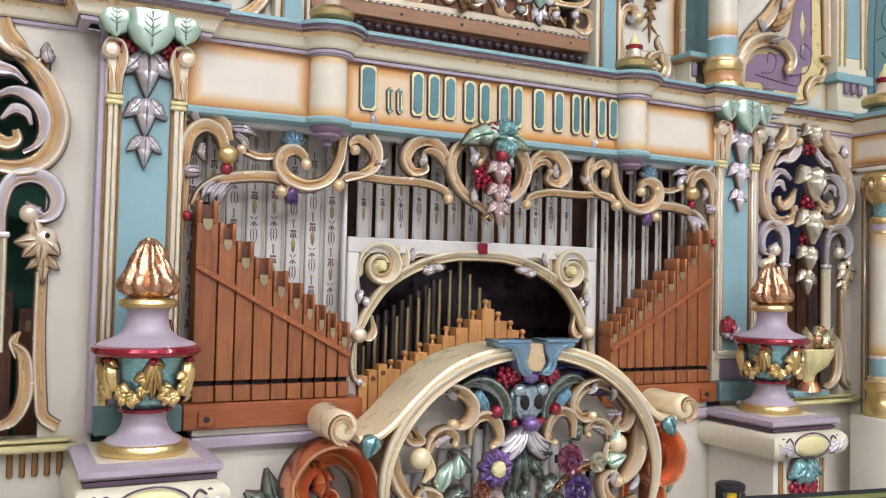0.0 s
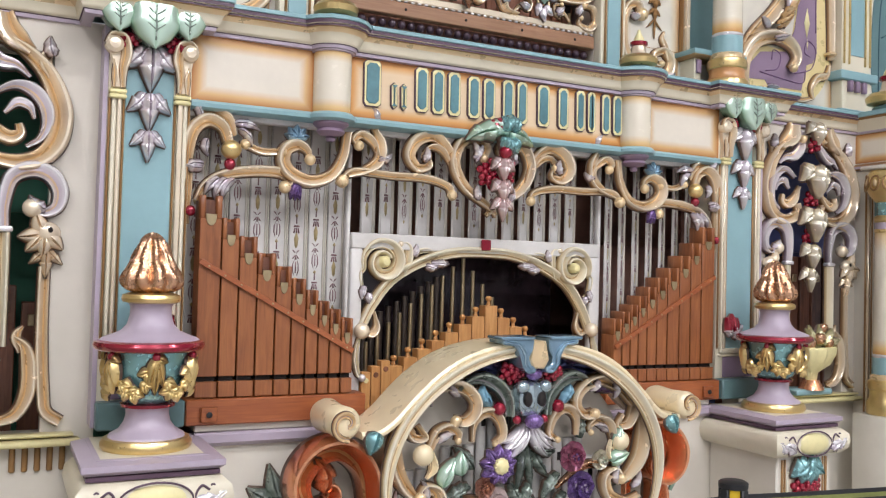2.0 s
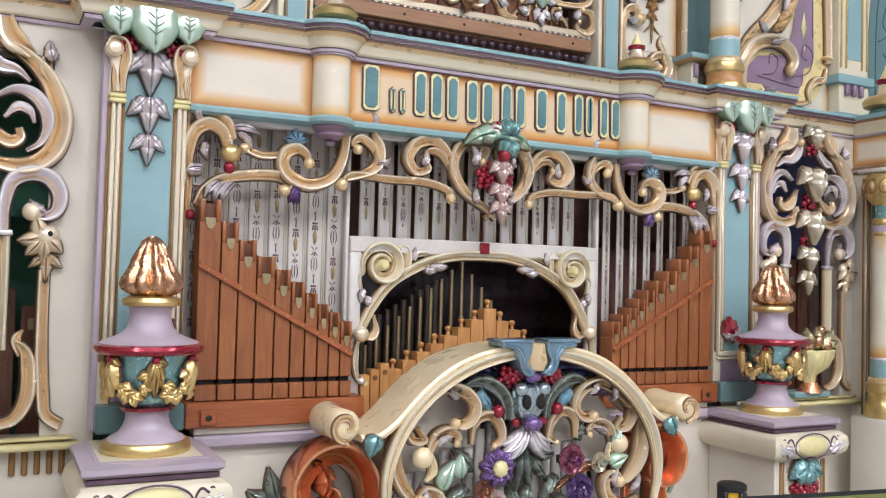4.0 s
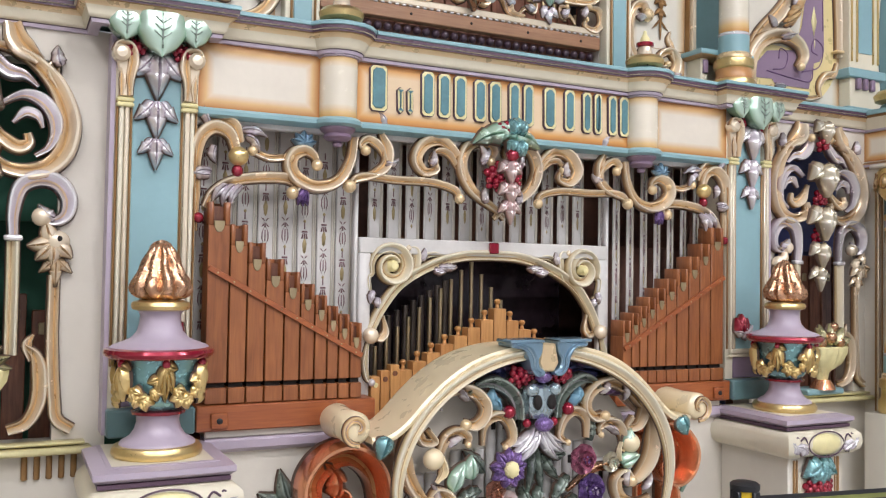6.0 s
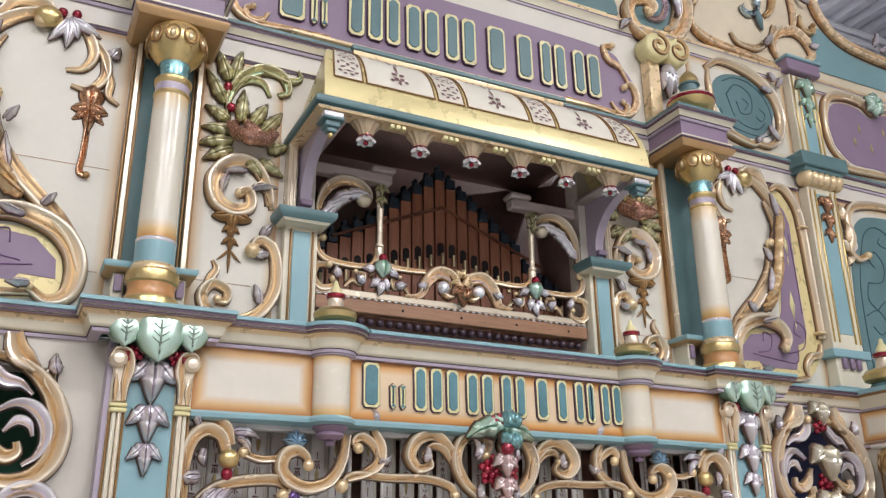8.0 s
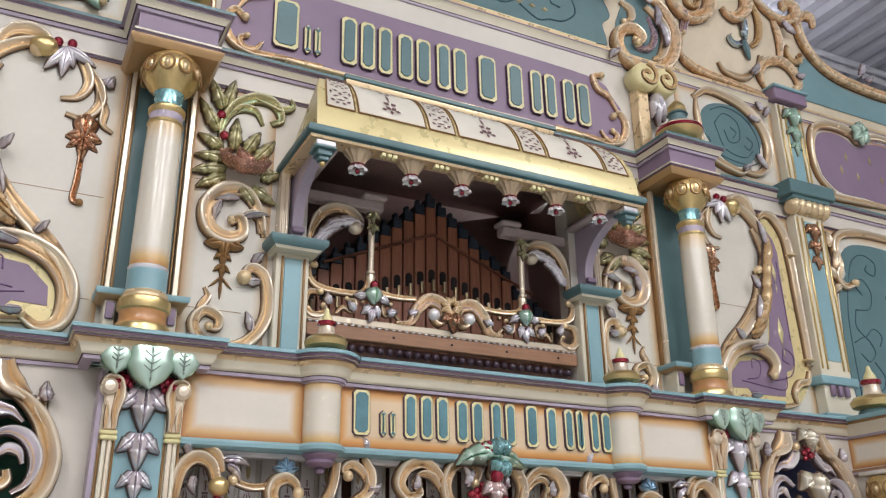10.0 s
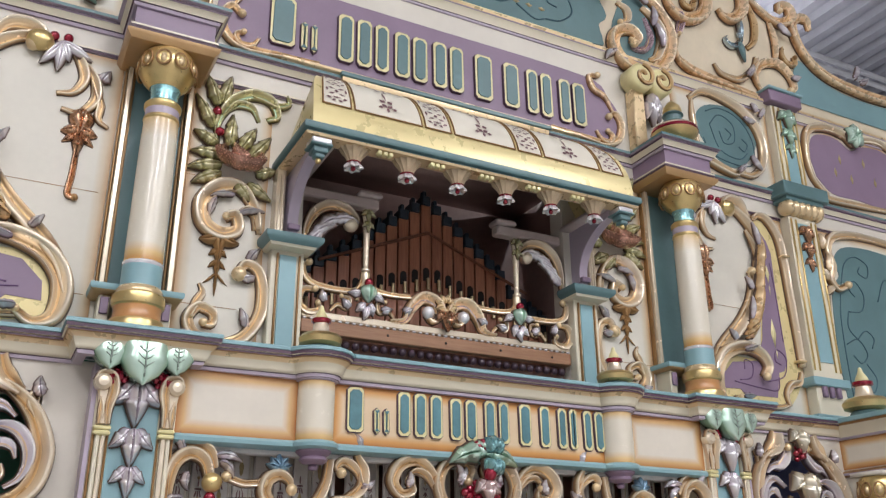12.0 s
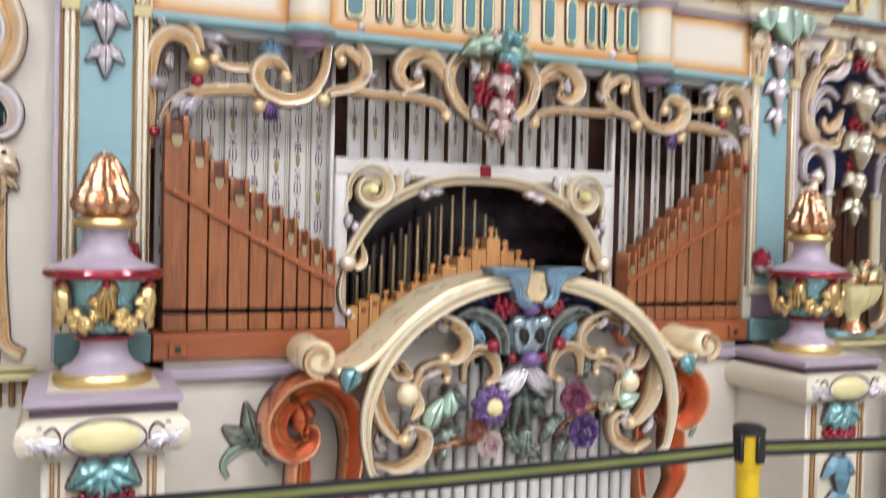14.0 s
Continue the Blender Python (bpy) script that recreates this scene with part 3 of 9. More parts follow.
def roof_beam(y):
    t = thing("roof_beam", (0, y, 7.2), "grey painted steel roof beam under the deck", "beam", "roof beams")
    for z0, z1, hw in ((7.86, 7.89, 0.14), (7.30, 7.34, 0.14), (7.34, 7.86, 0.012)):
        sh = Shape()
        sh.box(-9, 9, y - hw, y + hw, z0, z1)
        part("flange" if hw > 0.1 else "web", sh, BEAMPAINT, t)


for y in (-8.0, -4.5, 1.4, 3.6):
    roof_beam(y)
sh = Shape()
for z in (7.12, 7.24):
    sh.tube([(-9, 2.5, z), (9, 2.5, z)], 0.03, 8)
solid("ceiling_pipe", sh, BEAMPAINT, "pair of thin grey service pipes below the roof", "pipe")


def hall_lamp(x, y):
    t = thing("hall_lamp", (x, y, LAMP_Z), "long white ceiling lamp hanging below the roof", "lamp", "hall lamps")
    sh = Shape()
    sh.box(x - 0.85, x + 0.85, y - 0.05, y + 0.05, LAMP_Z + 0.03, LAMP_Z + 0.10, 0.01)
    part("housing", sh, BEAMPAINT, t)
    sh = Shape()
    sh.box(x - 0.80, x + 0.80, y - 0.13, y + 0.13, LAMP_Z, LAMP_Z + 0.028)
    part("diffuser", sh, GLOW, t, "glowing white diffuser")
    for dx in (-0.6, 0.6):
        sh = Shape()
        sh.tube([(x + dx, y, LAMP_Z + 0.10), (x + dx, y, 7.9)], 0.006, 6)
        part("hanger", sh, BEAMPAINT, t)
    lamp = bpy.data.lights.new("lamp_light", "AREA")
    lamp.shape, lamp.size, lamp.size_y, lamp.energy, lamp.color = "RECTANGLE", 1.6, 0.26, LAMP_WATTS, (0.985, 0.98, 1.045)
    up = lamp.copy()
    up.energy = LAMP_WATTS * (0.21 if y < 0 else 0.10)
    for data, z, turn in ((lamp, LAMP_Z - 0.02, 0), (up, LAMP_Z + 0.13, math.pi)):  # light below, and a weaker one added upwards to brighten the roof
        ob = new("lamp_light", data)
        ob.location, ob.rotation_euler = (x, y, z), (turn, 0, 0)
        ob.parent = t
        ob.matrix_parent_inverse = t.matrix_world.inverted()


for x, y in LAMP_ROWS:
    hall_lamp(x, y)

# ---- the organ case: lower storey ----
organ = thing("organ_case", (0, 0.2, 0), "cream painted fairground organ case with airbrushed panels and gilt lines", "organ case")


def case(name, sh, mats, label="", sharp=38):
    return part(name, sh, mats, organ, label, sharp)


sh = Shape()
sh.box(-1.14, 1.14, 0.0, 0.12, 0, 1.075)
case("lower_wall", sh, CREAM)
BAY = 0.10   # depth of the side bays behind the front
WING = 2.15  # where the side wings stand forward
for s in (-1, 1):
    sh = Shape()  # wall of the side bay with the opening for the grille
    sh.pierced(s * 1.38, s * WING, 0.0, 2.42, s * 1.535, s * 2.065, 1.12, 2.31, BAY, BAY + 0.10)
    case("side_bay_wall", sh, CREAM)
    sh = Shape()
    sh.box(s * 1.386, s * 1.400, -0.004, BAY, 1.15, 2.40)
    case("lilac_edge_strip", sh, LILAC)
    sh = Shape()  # projecting side wing, square to the front
    sh.box(s * WING, s * (WING + 0.12), -0.95, BAY + 0.1, 0, 2.42)
    case("wing_wall", sh, CREAM)
    for y0, y1, m, pr in ((0.030, 0.040, DGOLD, 0.008), (0.008, 0.022, PEARL, 0.016), (-0.004, 0.004, DGOLD, 0.008), (-0.26, -0.010, DTEAL, 0.004), (-0.29, -0.27, PEARL, 0.016)):
        sh = Shape()
        sh.box(s * WING, s * (WING - pr), y0, y1, 0.3, 2.20, 0.003)
        case("wing_strip", sh, m)
    sh = Shape()
    sh.mitred([(-0.01, 2.222), (0.012, 2.224), (0.020, 2.232), (0.020, 2.244), (0.006, 2.256), (-0.01, 2.258)], [(s * WING, BAY), (s * WING, -0.95)][::s], [0, 1, 0, 1, 0])
    case("wing_moulding", sh, [LILAC, DGOLD])
    sh = Shape()
    sh.panel(0, 0.9, 2.262, 2.405, 0, 0.045)
    sh.turn(0, pose(s * WING - s * 0.003, BAY if s > 0 else BAY - 0.9, 0, 0, 0, -90 * s) if s > 0 else pose(s * WING + 0.003, BAY - 0.9, 0, 0, 0, 90))
    case("wing_panel", sh, PANEL)
    sh = Shape()
    sh.box(s * 1.22, s * 3.0, 0.56, 0.60, 0.8, 2.5)
    case("bay_back", sh, GREENFELT if s < 0 else NAVY)
    sh = Shape()
    sh.box(s * 2.9, s * 3.0, 0.20, 0.56, 0.8, 2.5)
    case("bay_side", sh, GREENFELT if s < 0 else NAVY)
    sh = Shape()
    sh.box(s * 1.22, s * 2.9, 0.41, 0.44, 1.82, 2.5)
    case("bay_backing", sh, GREENFELT if s < 0 else NAVY)
sh = Shape()  # chamber behind the pipes
sh.box(-1.2, 1.2, 0.62, 0.66, 1.0, 2.45)
sh.box(-1.2, -1.15, 0.12, 0.62, 1.0, 2.45)
sh.box(1.15, 1.2, 0.12, 0.62, 1.0, 2.45)
sh.box(-1.2, 1.2, 0.0, 0.62, 1.075, 1.11)
sh.box(-1.15, 1.15, 0.245, 0.255, 1.80, 2.165)
for s in (-1, 1):
    sh.box(s * 0.56, s * 1.15, 0.245, 0.255, 1.12, 1.80)
parts("pipe_chamber", sh, DARK, organ)
sh = Shape()
sh.box(-1.2, 1.2, 0.10, 0.62, 2.17, 2.42)
sh.box(-1.38, 1.38, 0.02, 0.10, 2.20, 2.42)
case("frieze_core", sh, CREAM)

# lilac ledge below the pipes
sh = Shape()
sh.mitred([(0.0, 1.07), (0.02, 1.075), (0.035, 1.088), (0.035, 1.112), (0.028, 1.12), (-0.06, 1.121)], [(-1.09, 0.0), (1.09, 0.0)])
case("lower_ledge", sh, LILAC)
sh = Shape()
sh.box(-1.09, 1.09, -0.02, 0.10, 1.121, 1.146, 0.004)
case("ledge_riser", sh, CREAM)


def bulged(y, r, pil=None):
    """Plan line of the front from left to right, round the two half columns and, if given, out over the pilasters."""
    half = []
    if pil is not None:
        half += [(-WING, BAY), (-1.455, BAY), (-1.455, pil), (-1.085, pil), (-1.085, y)]
    else:
        half += [(-1.134, y)]
    for i in range(9):
        a = math.pi - math.pi * i / 8
        half.append((-0.66 + r * math.cos(a), y - 0.012 - r * math.sin(a) * 0.95))
    return half + [(-x, q) for x, q in half[::-1]]


# main cornice between the storeys
sh = Shape()
sh.mitred([(-0.02, 2.405), (0.010, 2.407), (0.012, 2.418), (0.016, 2.420), (0.022, 2.432), (0.030, 2.455), (0.046, 2.468), (0.050, 2.471), (0.050, 2.478), (0.056, 2.480), (0.056, 2.492), (0.060, 2.494), (0.060, 2.504), (0.056, 2.508), (-0.06, 2.509)],
          bulged(0.0, 0.072, pil=-0.055), [0, 2, 3, 1, 1, 6, 4, 3, 1, 3, 5, 5, 5, 5])
for s in (-1, 1):
    sh.mitred([(0.010, 2.407), (0.012, 2.418), (0.022, 2.432), (0.030, 2.455), (0.046, 2.470), (0.052, 2.482), (0.060, 2.484), (0.060, 2.505), (-0.2, 2.508)],
              [(s * WING, BAY), (s * WING, -0.95)][::s], [2, 1, 1, 1, 4, 5, 5, 5])
case("main_cornice", sh, [LILAC, IVORY, LILAC, PLUM, DGOLD, TEAL, HONEY])
sh = Shape()
sh.box(-1.44, 1.44, -0.05, 0.32, 2.486, 2.5065)
sh.box(-2.16, 2.16, 0.08, 0.32, 2.480, 2.5060)
for s in (-1, 1):
    sh.box(s * 2.16, s * 2.45, -0.95, 0.32, 2.486, 2.5065)
case("cornice_top", sh, TEAL)
# teal bead along the foot of the frieze
sh = Shape()
sh.mitred([(-0.03, 2.160), (0.004, 2.163), (0.018, 2.170), (0.020, 2.182), (0.010, 2.192), (-0.02, 2.194)], bulged(0.0, 0.066))
case("frieze_bead", sh, TEAL)
# ivory valance rail behind the bead
sh = Shape()
sh.box(-1.134, 1.134, 0.02, 0.06, 2.143, 2.165, 0.004)
case("valance_rail", sh, WHITE)
for s in (-1, 1):
    sh = Shape()
    sh.panel(s * 0.725, s * 1.134, 2.192, 2.408, -0.002, 0.055)
    case("frieze_panel", sh, PANEL, "cream panel with sprayed brown-orange border")
    sh = Shape()
    sh.lathe([(0.066, 2.19), (0.066, 2.24), (0.066, 2.36), (0.066, 2.408)], s * 0.66, -0.012, 0, 32, rims=[0.1, 1, 1, 0.1])
    case("half_column", sh, SHAFT, "smooth ivory half column with sprayed ends")
    sh = Shape()
    sh.lathe([(0.0, 2.095), (0.014, 2.098), (0.018, 2.108), (0.012, 2.116), (0.040, 2.120), (0.050, 2.130), (0.044, 2.141), (0.052, 2.146), (0.062, 2.156), (0.060, 2.168), (0.0, 2.169)], s * 0.66, -0.012, 0, 32)
    case("half_column_pendant", sh, MAUVE)
    for z, r in ((2.398, 0.074), (2.408, 0.078)):
        sh = Shape()
        sh.lathe([(r - 0.012, z), (r, z + 0.003), (r, z + 0.007), (r - 0.012, z + 0.010)], s * 0.66, -0.012, 0, 32)
        case("half_column_ring", sh, LILAC)

# sign board of the frieze
board = thing("sign_board", (0, 0, 2.19), "apricot sign board with raised teal and lemon letter-size bars", "sign")
sh = Shape()
sh.panel(-0.60, 0.60, 2.192, 2.408, -0.004, 0.05)
part("board", sh, SIGN, board)


def bars(parent, rows, z0, z1, y, k=1.0):
    """Raised plain bars in place of the writing: rows are (x from, x to, height share)."""
    for x0, x1, hs in rows:
        zt = z0 + (z1 - z0) * hs
        r = 0.012 * k
        out = [(x0 + r, z0), (x1 - r, z0), (x1, z0 + r), (x1 - 0.2 * r, zt - r), (x1 - r, zt), (x0 + r, zt), (x0, zt - r), (x0 + 0.2 * r, z0 + r)]
        sh = Shape()
        sh.slab(out, y - 0.012 * k, y, 0, 0.003, 1)
        b = part("bar", sh, [LEMON, PLUM], parent)
        e = 0.011 * k
        sh = Shape()
        sh.slab([(x0 + e + r, z0 + e), (x1 - e - r, z0 + e), (x1 - e, z0 + e + r), (x1 - e, zt - e - r), (x1 - e - r, zt - e), (x0 + e + r, zt - e), (x0 + e, zt - e - r), (x0 + e, z0 + e + r)], y - 0.016 * k, y - 0.010 * k, 0, 0.002)
        part("bar_face", sh, DTEAL if k > 1.1 else SIGNTEAL, b)


bars(board, [(-0.545, -0.475, 1.0), (-0.440, -0.412, 0.58), (-0.402, -0.374, 0.58), (-0.345, -0.288, 1.0), (-0.278, -0.222, 1.0), (-0.212, -0.155, 1.0), (-0.128, -0.072, 0.97), (-0.062, -0.006, 0.97),
             (0.022, 0.076, 1.0), (0.086, 0.138, 1.0), (0.180, 0.240, 1.0), (0.276, 0.330, 1.0), (0.362, 0.410, 1.0), (0.418, 0.462, 1.0), (0.488, 0.536, 1.0), (0.544, 0.596, 1.0)], 2.236, 2.402, -0.004)

# ---- pilasters with capitals ----


def heart_point(x, z, y, w, ln, lift, c, v):
    """Point on a hanging heart-shaped leaf: c across from -1 to 1, v down from 0 to 1."""
    hw = w * (0.94 + 0.06 * v / 0.4) if v < 0.4 else w * max(0.03, 1 - ((v - 0.4) / 0.6) ** 2.1)
    hw *= 1 - 0.07 * (0.5 - 0.5 * math.cos(15.0 * v)) * min(1, v * 3)
    h = lift * (0.30 + 0.70 * math.sqrt(max(0, 1 - abs(c) ** 2.6))) * (0.62 + 0.38 * math.sin(math.pi * min(1, 0.25 + 0.55 * v)))
    h -= lift * 0.10 * math.exp(-(c / 0.12) ** 2)
    return (x + c * hw, y - h, z - ln * (v - 0.05 * abs(c) * v))


def heart_leaf(sh, x, z, y, w, ln, lift):
    cs = [-1, -0.96, -0.82, -0.6, -0.36, -0.14, 0, 0.14, 0.36, 0.6, 0.82, 0.96, 1]
    vs, n, k = [], 18, len(cs)
    for i in range(n + 1):
        for j, c in enumerate(cs):
            p = heart_point(x, z, y, w, ln, lift, c, i / n)
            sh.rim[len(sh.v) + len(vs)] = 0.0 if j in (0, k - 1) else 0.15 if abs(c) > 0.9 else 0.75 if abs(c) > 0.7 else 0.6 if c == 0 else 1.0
            vs.append((p[0], y + 0.02, p[2]) if j in (0, k - 1) else p)
    fs = [(i * k + j, i * k + j + 1, (i + 1) * k + j + 1, (i + 1) * k + j) for i in range(n) for j in range(k - 1)]
    sh.add(vs, fs)


def pilaster(s):
    t = thing("pilaster", (s * 1.26, 0, 1.15), "light teal pilaster with gilt strips under a leafy capital", "pilaster", "front pilasters")
    sh = Shape()
    sh.box(s * 1.134, s * 1.385, -0.002, 0.12, 1.15, 2.41)
    part("shaft", sh, IVORY, t)
    sh = Shape()
    sh.box(s * 1.189, s * 1.333, -0.006, -0.002, 1.36, 2.41)
    part("field", sh, TEAL, t)
    for a, b, m in ((1.136, 1.143, DGOLD), (1.146, 1.158, IVORY), (1.160, 1.176, PEARL), (1.180, 1.187, DGOLD), (1.335, 1.342, DGOLD), (1.345, 1.358, PEARL), (1.361, 1.374, IVORY), (1.376, 1.384, DGOLD)):
        sh = Shape()
        sh.box(s * a, s * b, -0.020 if m is not DGOLD else -0.012, -0.002, 1.36, 2.19, 0.003)
        part("strip", sh, m, t)
    for c in (1.163, 1.358):
        sh = Shape()
        for z in (2.166, 2.182):
            sh.box(s * (c - 0.026), s * (c + 0.026), -0.030, -0.002, z, z + 0.014, 0.004)
        part("band", sh, LEMON, t)
        # hollowed console flaring up into a rolled head
        e = -1 if c < 1.26 else 1
        sh = Shape()
        sh.slab([(s * (c - 0.022), 2.197), (s * (c + 0.022), 2.197), (s * (c + 0.020), 2.25), (s * (c + 0.028), 2.30), (s * (c + 0.034), 2.338), (s * (c - 0.034), 2.338), (s * (c - 0.028), 2.30), (s * (c - 0.020), 2.25)], -0.030, -0.002, 0, 0.006)
        scroll(sh, [(c - e * 0.012, 2.200), (c - e * 0.012, 2.255), (c - e * 0.020, 2.310), (c - e * 0.010, 2.350), (c + e * 0.020, 2.356), (c + e * 0.034, 2.330)], 0.015, -0.026, 0.026, 0.6, 0.9, s)
        scroll(sh, [(c + e * 0.012, 2.200), (c + e * 0.011, 2.245), (c + e * 0.016, 2.285)], 0.009, -0.028, 0.012, 0.7, 0.3, s)
        o = len(sh.v)
        sh.lathe([(0.0, 0.046), (0.016, 0.044), (0.026, 0.034), (0.028, 0.012), (0.028, 0.0)], seg=24)
        sh.turn(o, pose(s * (c + e * 0.016), -0.012, 2.330, 90, 0, 0))
        part("console", sh, [PEARL, HONEY], t, "gilt console with a rolled head")
    sh = Shape()
    sh.box(s * 1.150, s * 1.372, -0.022, -0.002, 1.340, 1.362, 0.005)
    sh.box(s * 1.145, s * 1.377, -0.016, -0.002, 1.326, 1.338, 0.003)
    part("base_moulding", sh, IVORY, t)
    sh = Shape()
    sh.box(s * 1.175, s * 1.35, -0.008, -0.002, 1.235, 1.325, 0.002)
    part("lilac_die", sh, MAUVE, t)
    sh = Shape()
    sh.box(s * 1.128, s * 1.39, -0.06, 0.0, 1.147, 1.232, 0.006)
    part("teal_plinth", sh, DTEAL, t)
    sh = Shape()  # three broad leaves under the cornice, veins as fine ribs
    for dx, w, ln, lf in ((-0.103, 0.056, 0.100, 0.042), (0.103, 0.056, 0.100, 0.042), (0.0, 0.080, 0.145, 0.060)):
        heart_leaf(sh, s * 1.262 + dx, 2.460, -0.045, w, ln, lf)
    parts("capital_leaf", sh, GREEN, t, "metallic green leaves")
    sh = Shape()
    for dx, w, ln, lf in ((-0.103, 0.056, 0.100, 0.042), (0.103, 0.056, 0.100, 0.042), (0.0, 0.080, 0.145, 0.060)):
        on = lambda c, v: heart_point(s * 1.262 + dx, 2.460, -0.0465, w, ln, lf, c, v)
        sh.tube([on(0, v) for v in (0.04, 0.2, 0.4, 0.6, 0.8)], 0.0030, 5)
        for v in (0.25, 0.42, 0.58):
            for e in (-1, 1):
                sh.tube([on(0, v), on(e * 0.16, v - 0.05), on(e * 0.32, v - 0.12)], 0.0019, 5)
    parts("leaf_vein", sh, DGREEN, t)
    sh = Shape()
    for e in (-1, 1):
        bunch(sh, s * 1.262 + e * 0.070, 2.352, -0.02, 9, 0.030, 0.022, 0.012, seed=3)
    parts("berry", sh, RED, t, "shiny red berry")
    sh = Shape()
    husks(sh, s * 1.264, 2.335, -0.012, [(0.0, 0.135, 0.112), (0.145, 0.115, 0.088), (0.262, 0.095, 0.066)])
    parts("husk_drop", sh, SILVER, t, "silvered drop of husks")
    return t


for s in (-1, 1):
    pilaster(s)

# ---- pedestals and urns ----


def pedestal(s):
    cx, cy = s * 1.264, -0.21
    t = thing("pedestal", (cx, cy, 0), "cream pedestal with a carved roll capital and lilac top plate", "pedestal", "pedestals")
    sh = Shape()
    sh.box(cx - 0.150, cx + 0.150, cy - 0.16, 0.0, 0.0, 0.985, 0.006)
    part("body", sh, CREAM, t)
    sh = Shape()
    for e in (-1, 1):
        sh.box(cx + e * 0.118, cx + e * 0.128, cy - 0.168, cy - 0.158, 0.1, 0.95, 0.002)
        sh.box(cx + e * 0.104, cx + e * 0.110, cy - 0.166, cy - 0.158, 0.1, 0.95, 0.002)
    parts("gilt_line", sh, DGOLD, t)
    sh = Shape()
    n = 10  # cushion capital with rounded front and sides
    prof = [(0.0, 0.962), (0.030, 0.965), (0.052, 0.985), (0.060, 1.015), (0.054, 1.045), (0.034, 1.064), (0.0, 1.068)]
    sh.mitred(prof, [(cx - 0.150, 0.0), (cx - 0.150, cy - 0.155), (cx + 0.150, cy - 0.155), (cx + 0.150, 0.0)])
    sh.box(cx - 0.150, cx + 0.150, cy - 0.155, 0.0, 0.962, 1.068)
    part("cushion", sh, IVORY, t)
    sh = Shape()
    sh.ball(cx, cy - 0.205, 1.015, 0.088, 0.022, 0.042, 24)
    part("boss", sh, LEMON, t, "pale oval boss")
    sh = Shape()
    for e in (-1, 1):
        for q in range(3):
            pts = [(cx + e * (0.112 + 0.030 * q), 0.985), (cx + e * (0.104 + 0.034 * q), 1.02), (cx + e * (0.120 + 0.030 * q), 1.048), (cx + e * (0.142 + 0.024 * q), 1.035)]
            sh.tube([(a, cy - 0.212 + 0.006 * q, b) for a, b in smooth_line(pts, 5)], 0.0035, 6)
    ln = [(cx + 0.098 * math.cos(a), cy - 0.213, 1.015 + 0.050 * math.sin(a)) for a in np.linspace(0, 2 * math.pi, 33)]
    sh.tube(ln, 0.003, 6)
    parts("carved_line", sh, PLUM, t)
    sh = Shape()
    for e in (-1, 1):
        leaf(sh, cx + e * 0.105, 0.985, cy - 0.205, 90 - e * 35, 0.075, 0.022, 0.016, 3, -e * 60)
        leaf(sh, cx + e * 0.150, 0.985, cy - 0.200, 90 - e * 20, 0.070, 0.018, 0.016, 3, -e * 50)
    parts("carved_leaf", sh, SILVER, t)
    sh = Shape()
    sh.mitred([(0, 1.068), (0.012, 1.070), (0.012, 1.082), (0.0, 1.084)], [(cx - 0.165, 0), (cx - 0.165, cy - 0.165), (cx + 0.165, cy - 0.165), (cx + 0.165, 0)])
    part("neck_line", sh, PLUM, t)
    sh = Shape()
    sh.mitred([(0.0, 1.084), (0.006, 1.086), (0.018, 1.096), (0.018, 1.112), (-0.034, 1.122), (-0.15, 1.1225)], [(cx - 0.172, 0), (cx - 0.172, cy - 0.170), (cx + 0.172, cy - 0.170), (cx + 0.172, 0)], [0, 0, 0, 0, 1])
    sh.box(cx - 0.15, cx + 0.15, cy - 0.15, 0.0, 1.07, 1.121)
    part("top_plate", sh, [LILAC, IVORY], t, "lilac plate with cream field")
    sh = Shape()
    sh.box(cx - 0.095, cx + 0.095, cy - 0.166, cy - 0.158, 0.2, 0.90, 0.003)
    part("front_panel", sh, IVORY, t)
    sh = Shape()
    for a, ln, w in ((-150, 0.105, 0.040), (-30, 0.105, 0.040), (-118, 0.090, 0.036), (-62, 0.090, 0.036), (-90, 0.095, 0.034)):
        leaf(sh, cx, 0.935, cy - 0.17, a, ln, w, 0.035, 2, 0)
    parts("cluster_leaf", sh, AQUA, t, "aqua metallic leaves")
    sh = Shape()
    bunch(sh, cx, 0.832, cy - 0.168, 34, 0.078, 0.060, 0.0135, seed=5)
    parts("grape", sh, RED, t, "shiny red grape")
    sh = Shape()
    husks(sh, cx, 0.755, cy - 0.168, [(0.0, 0.14, 0.10), (0.13, 0.13, 0.09)])
    parts("lower_husk", sh, STEEL, t)


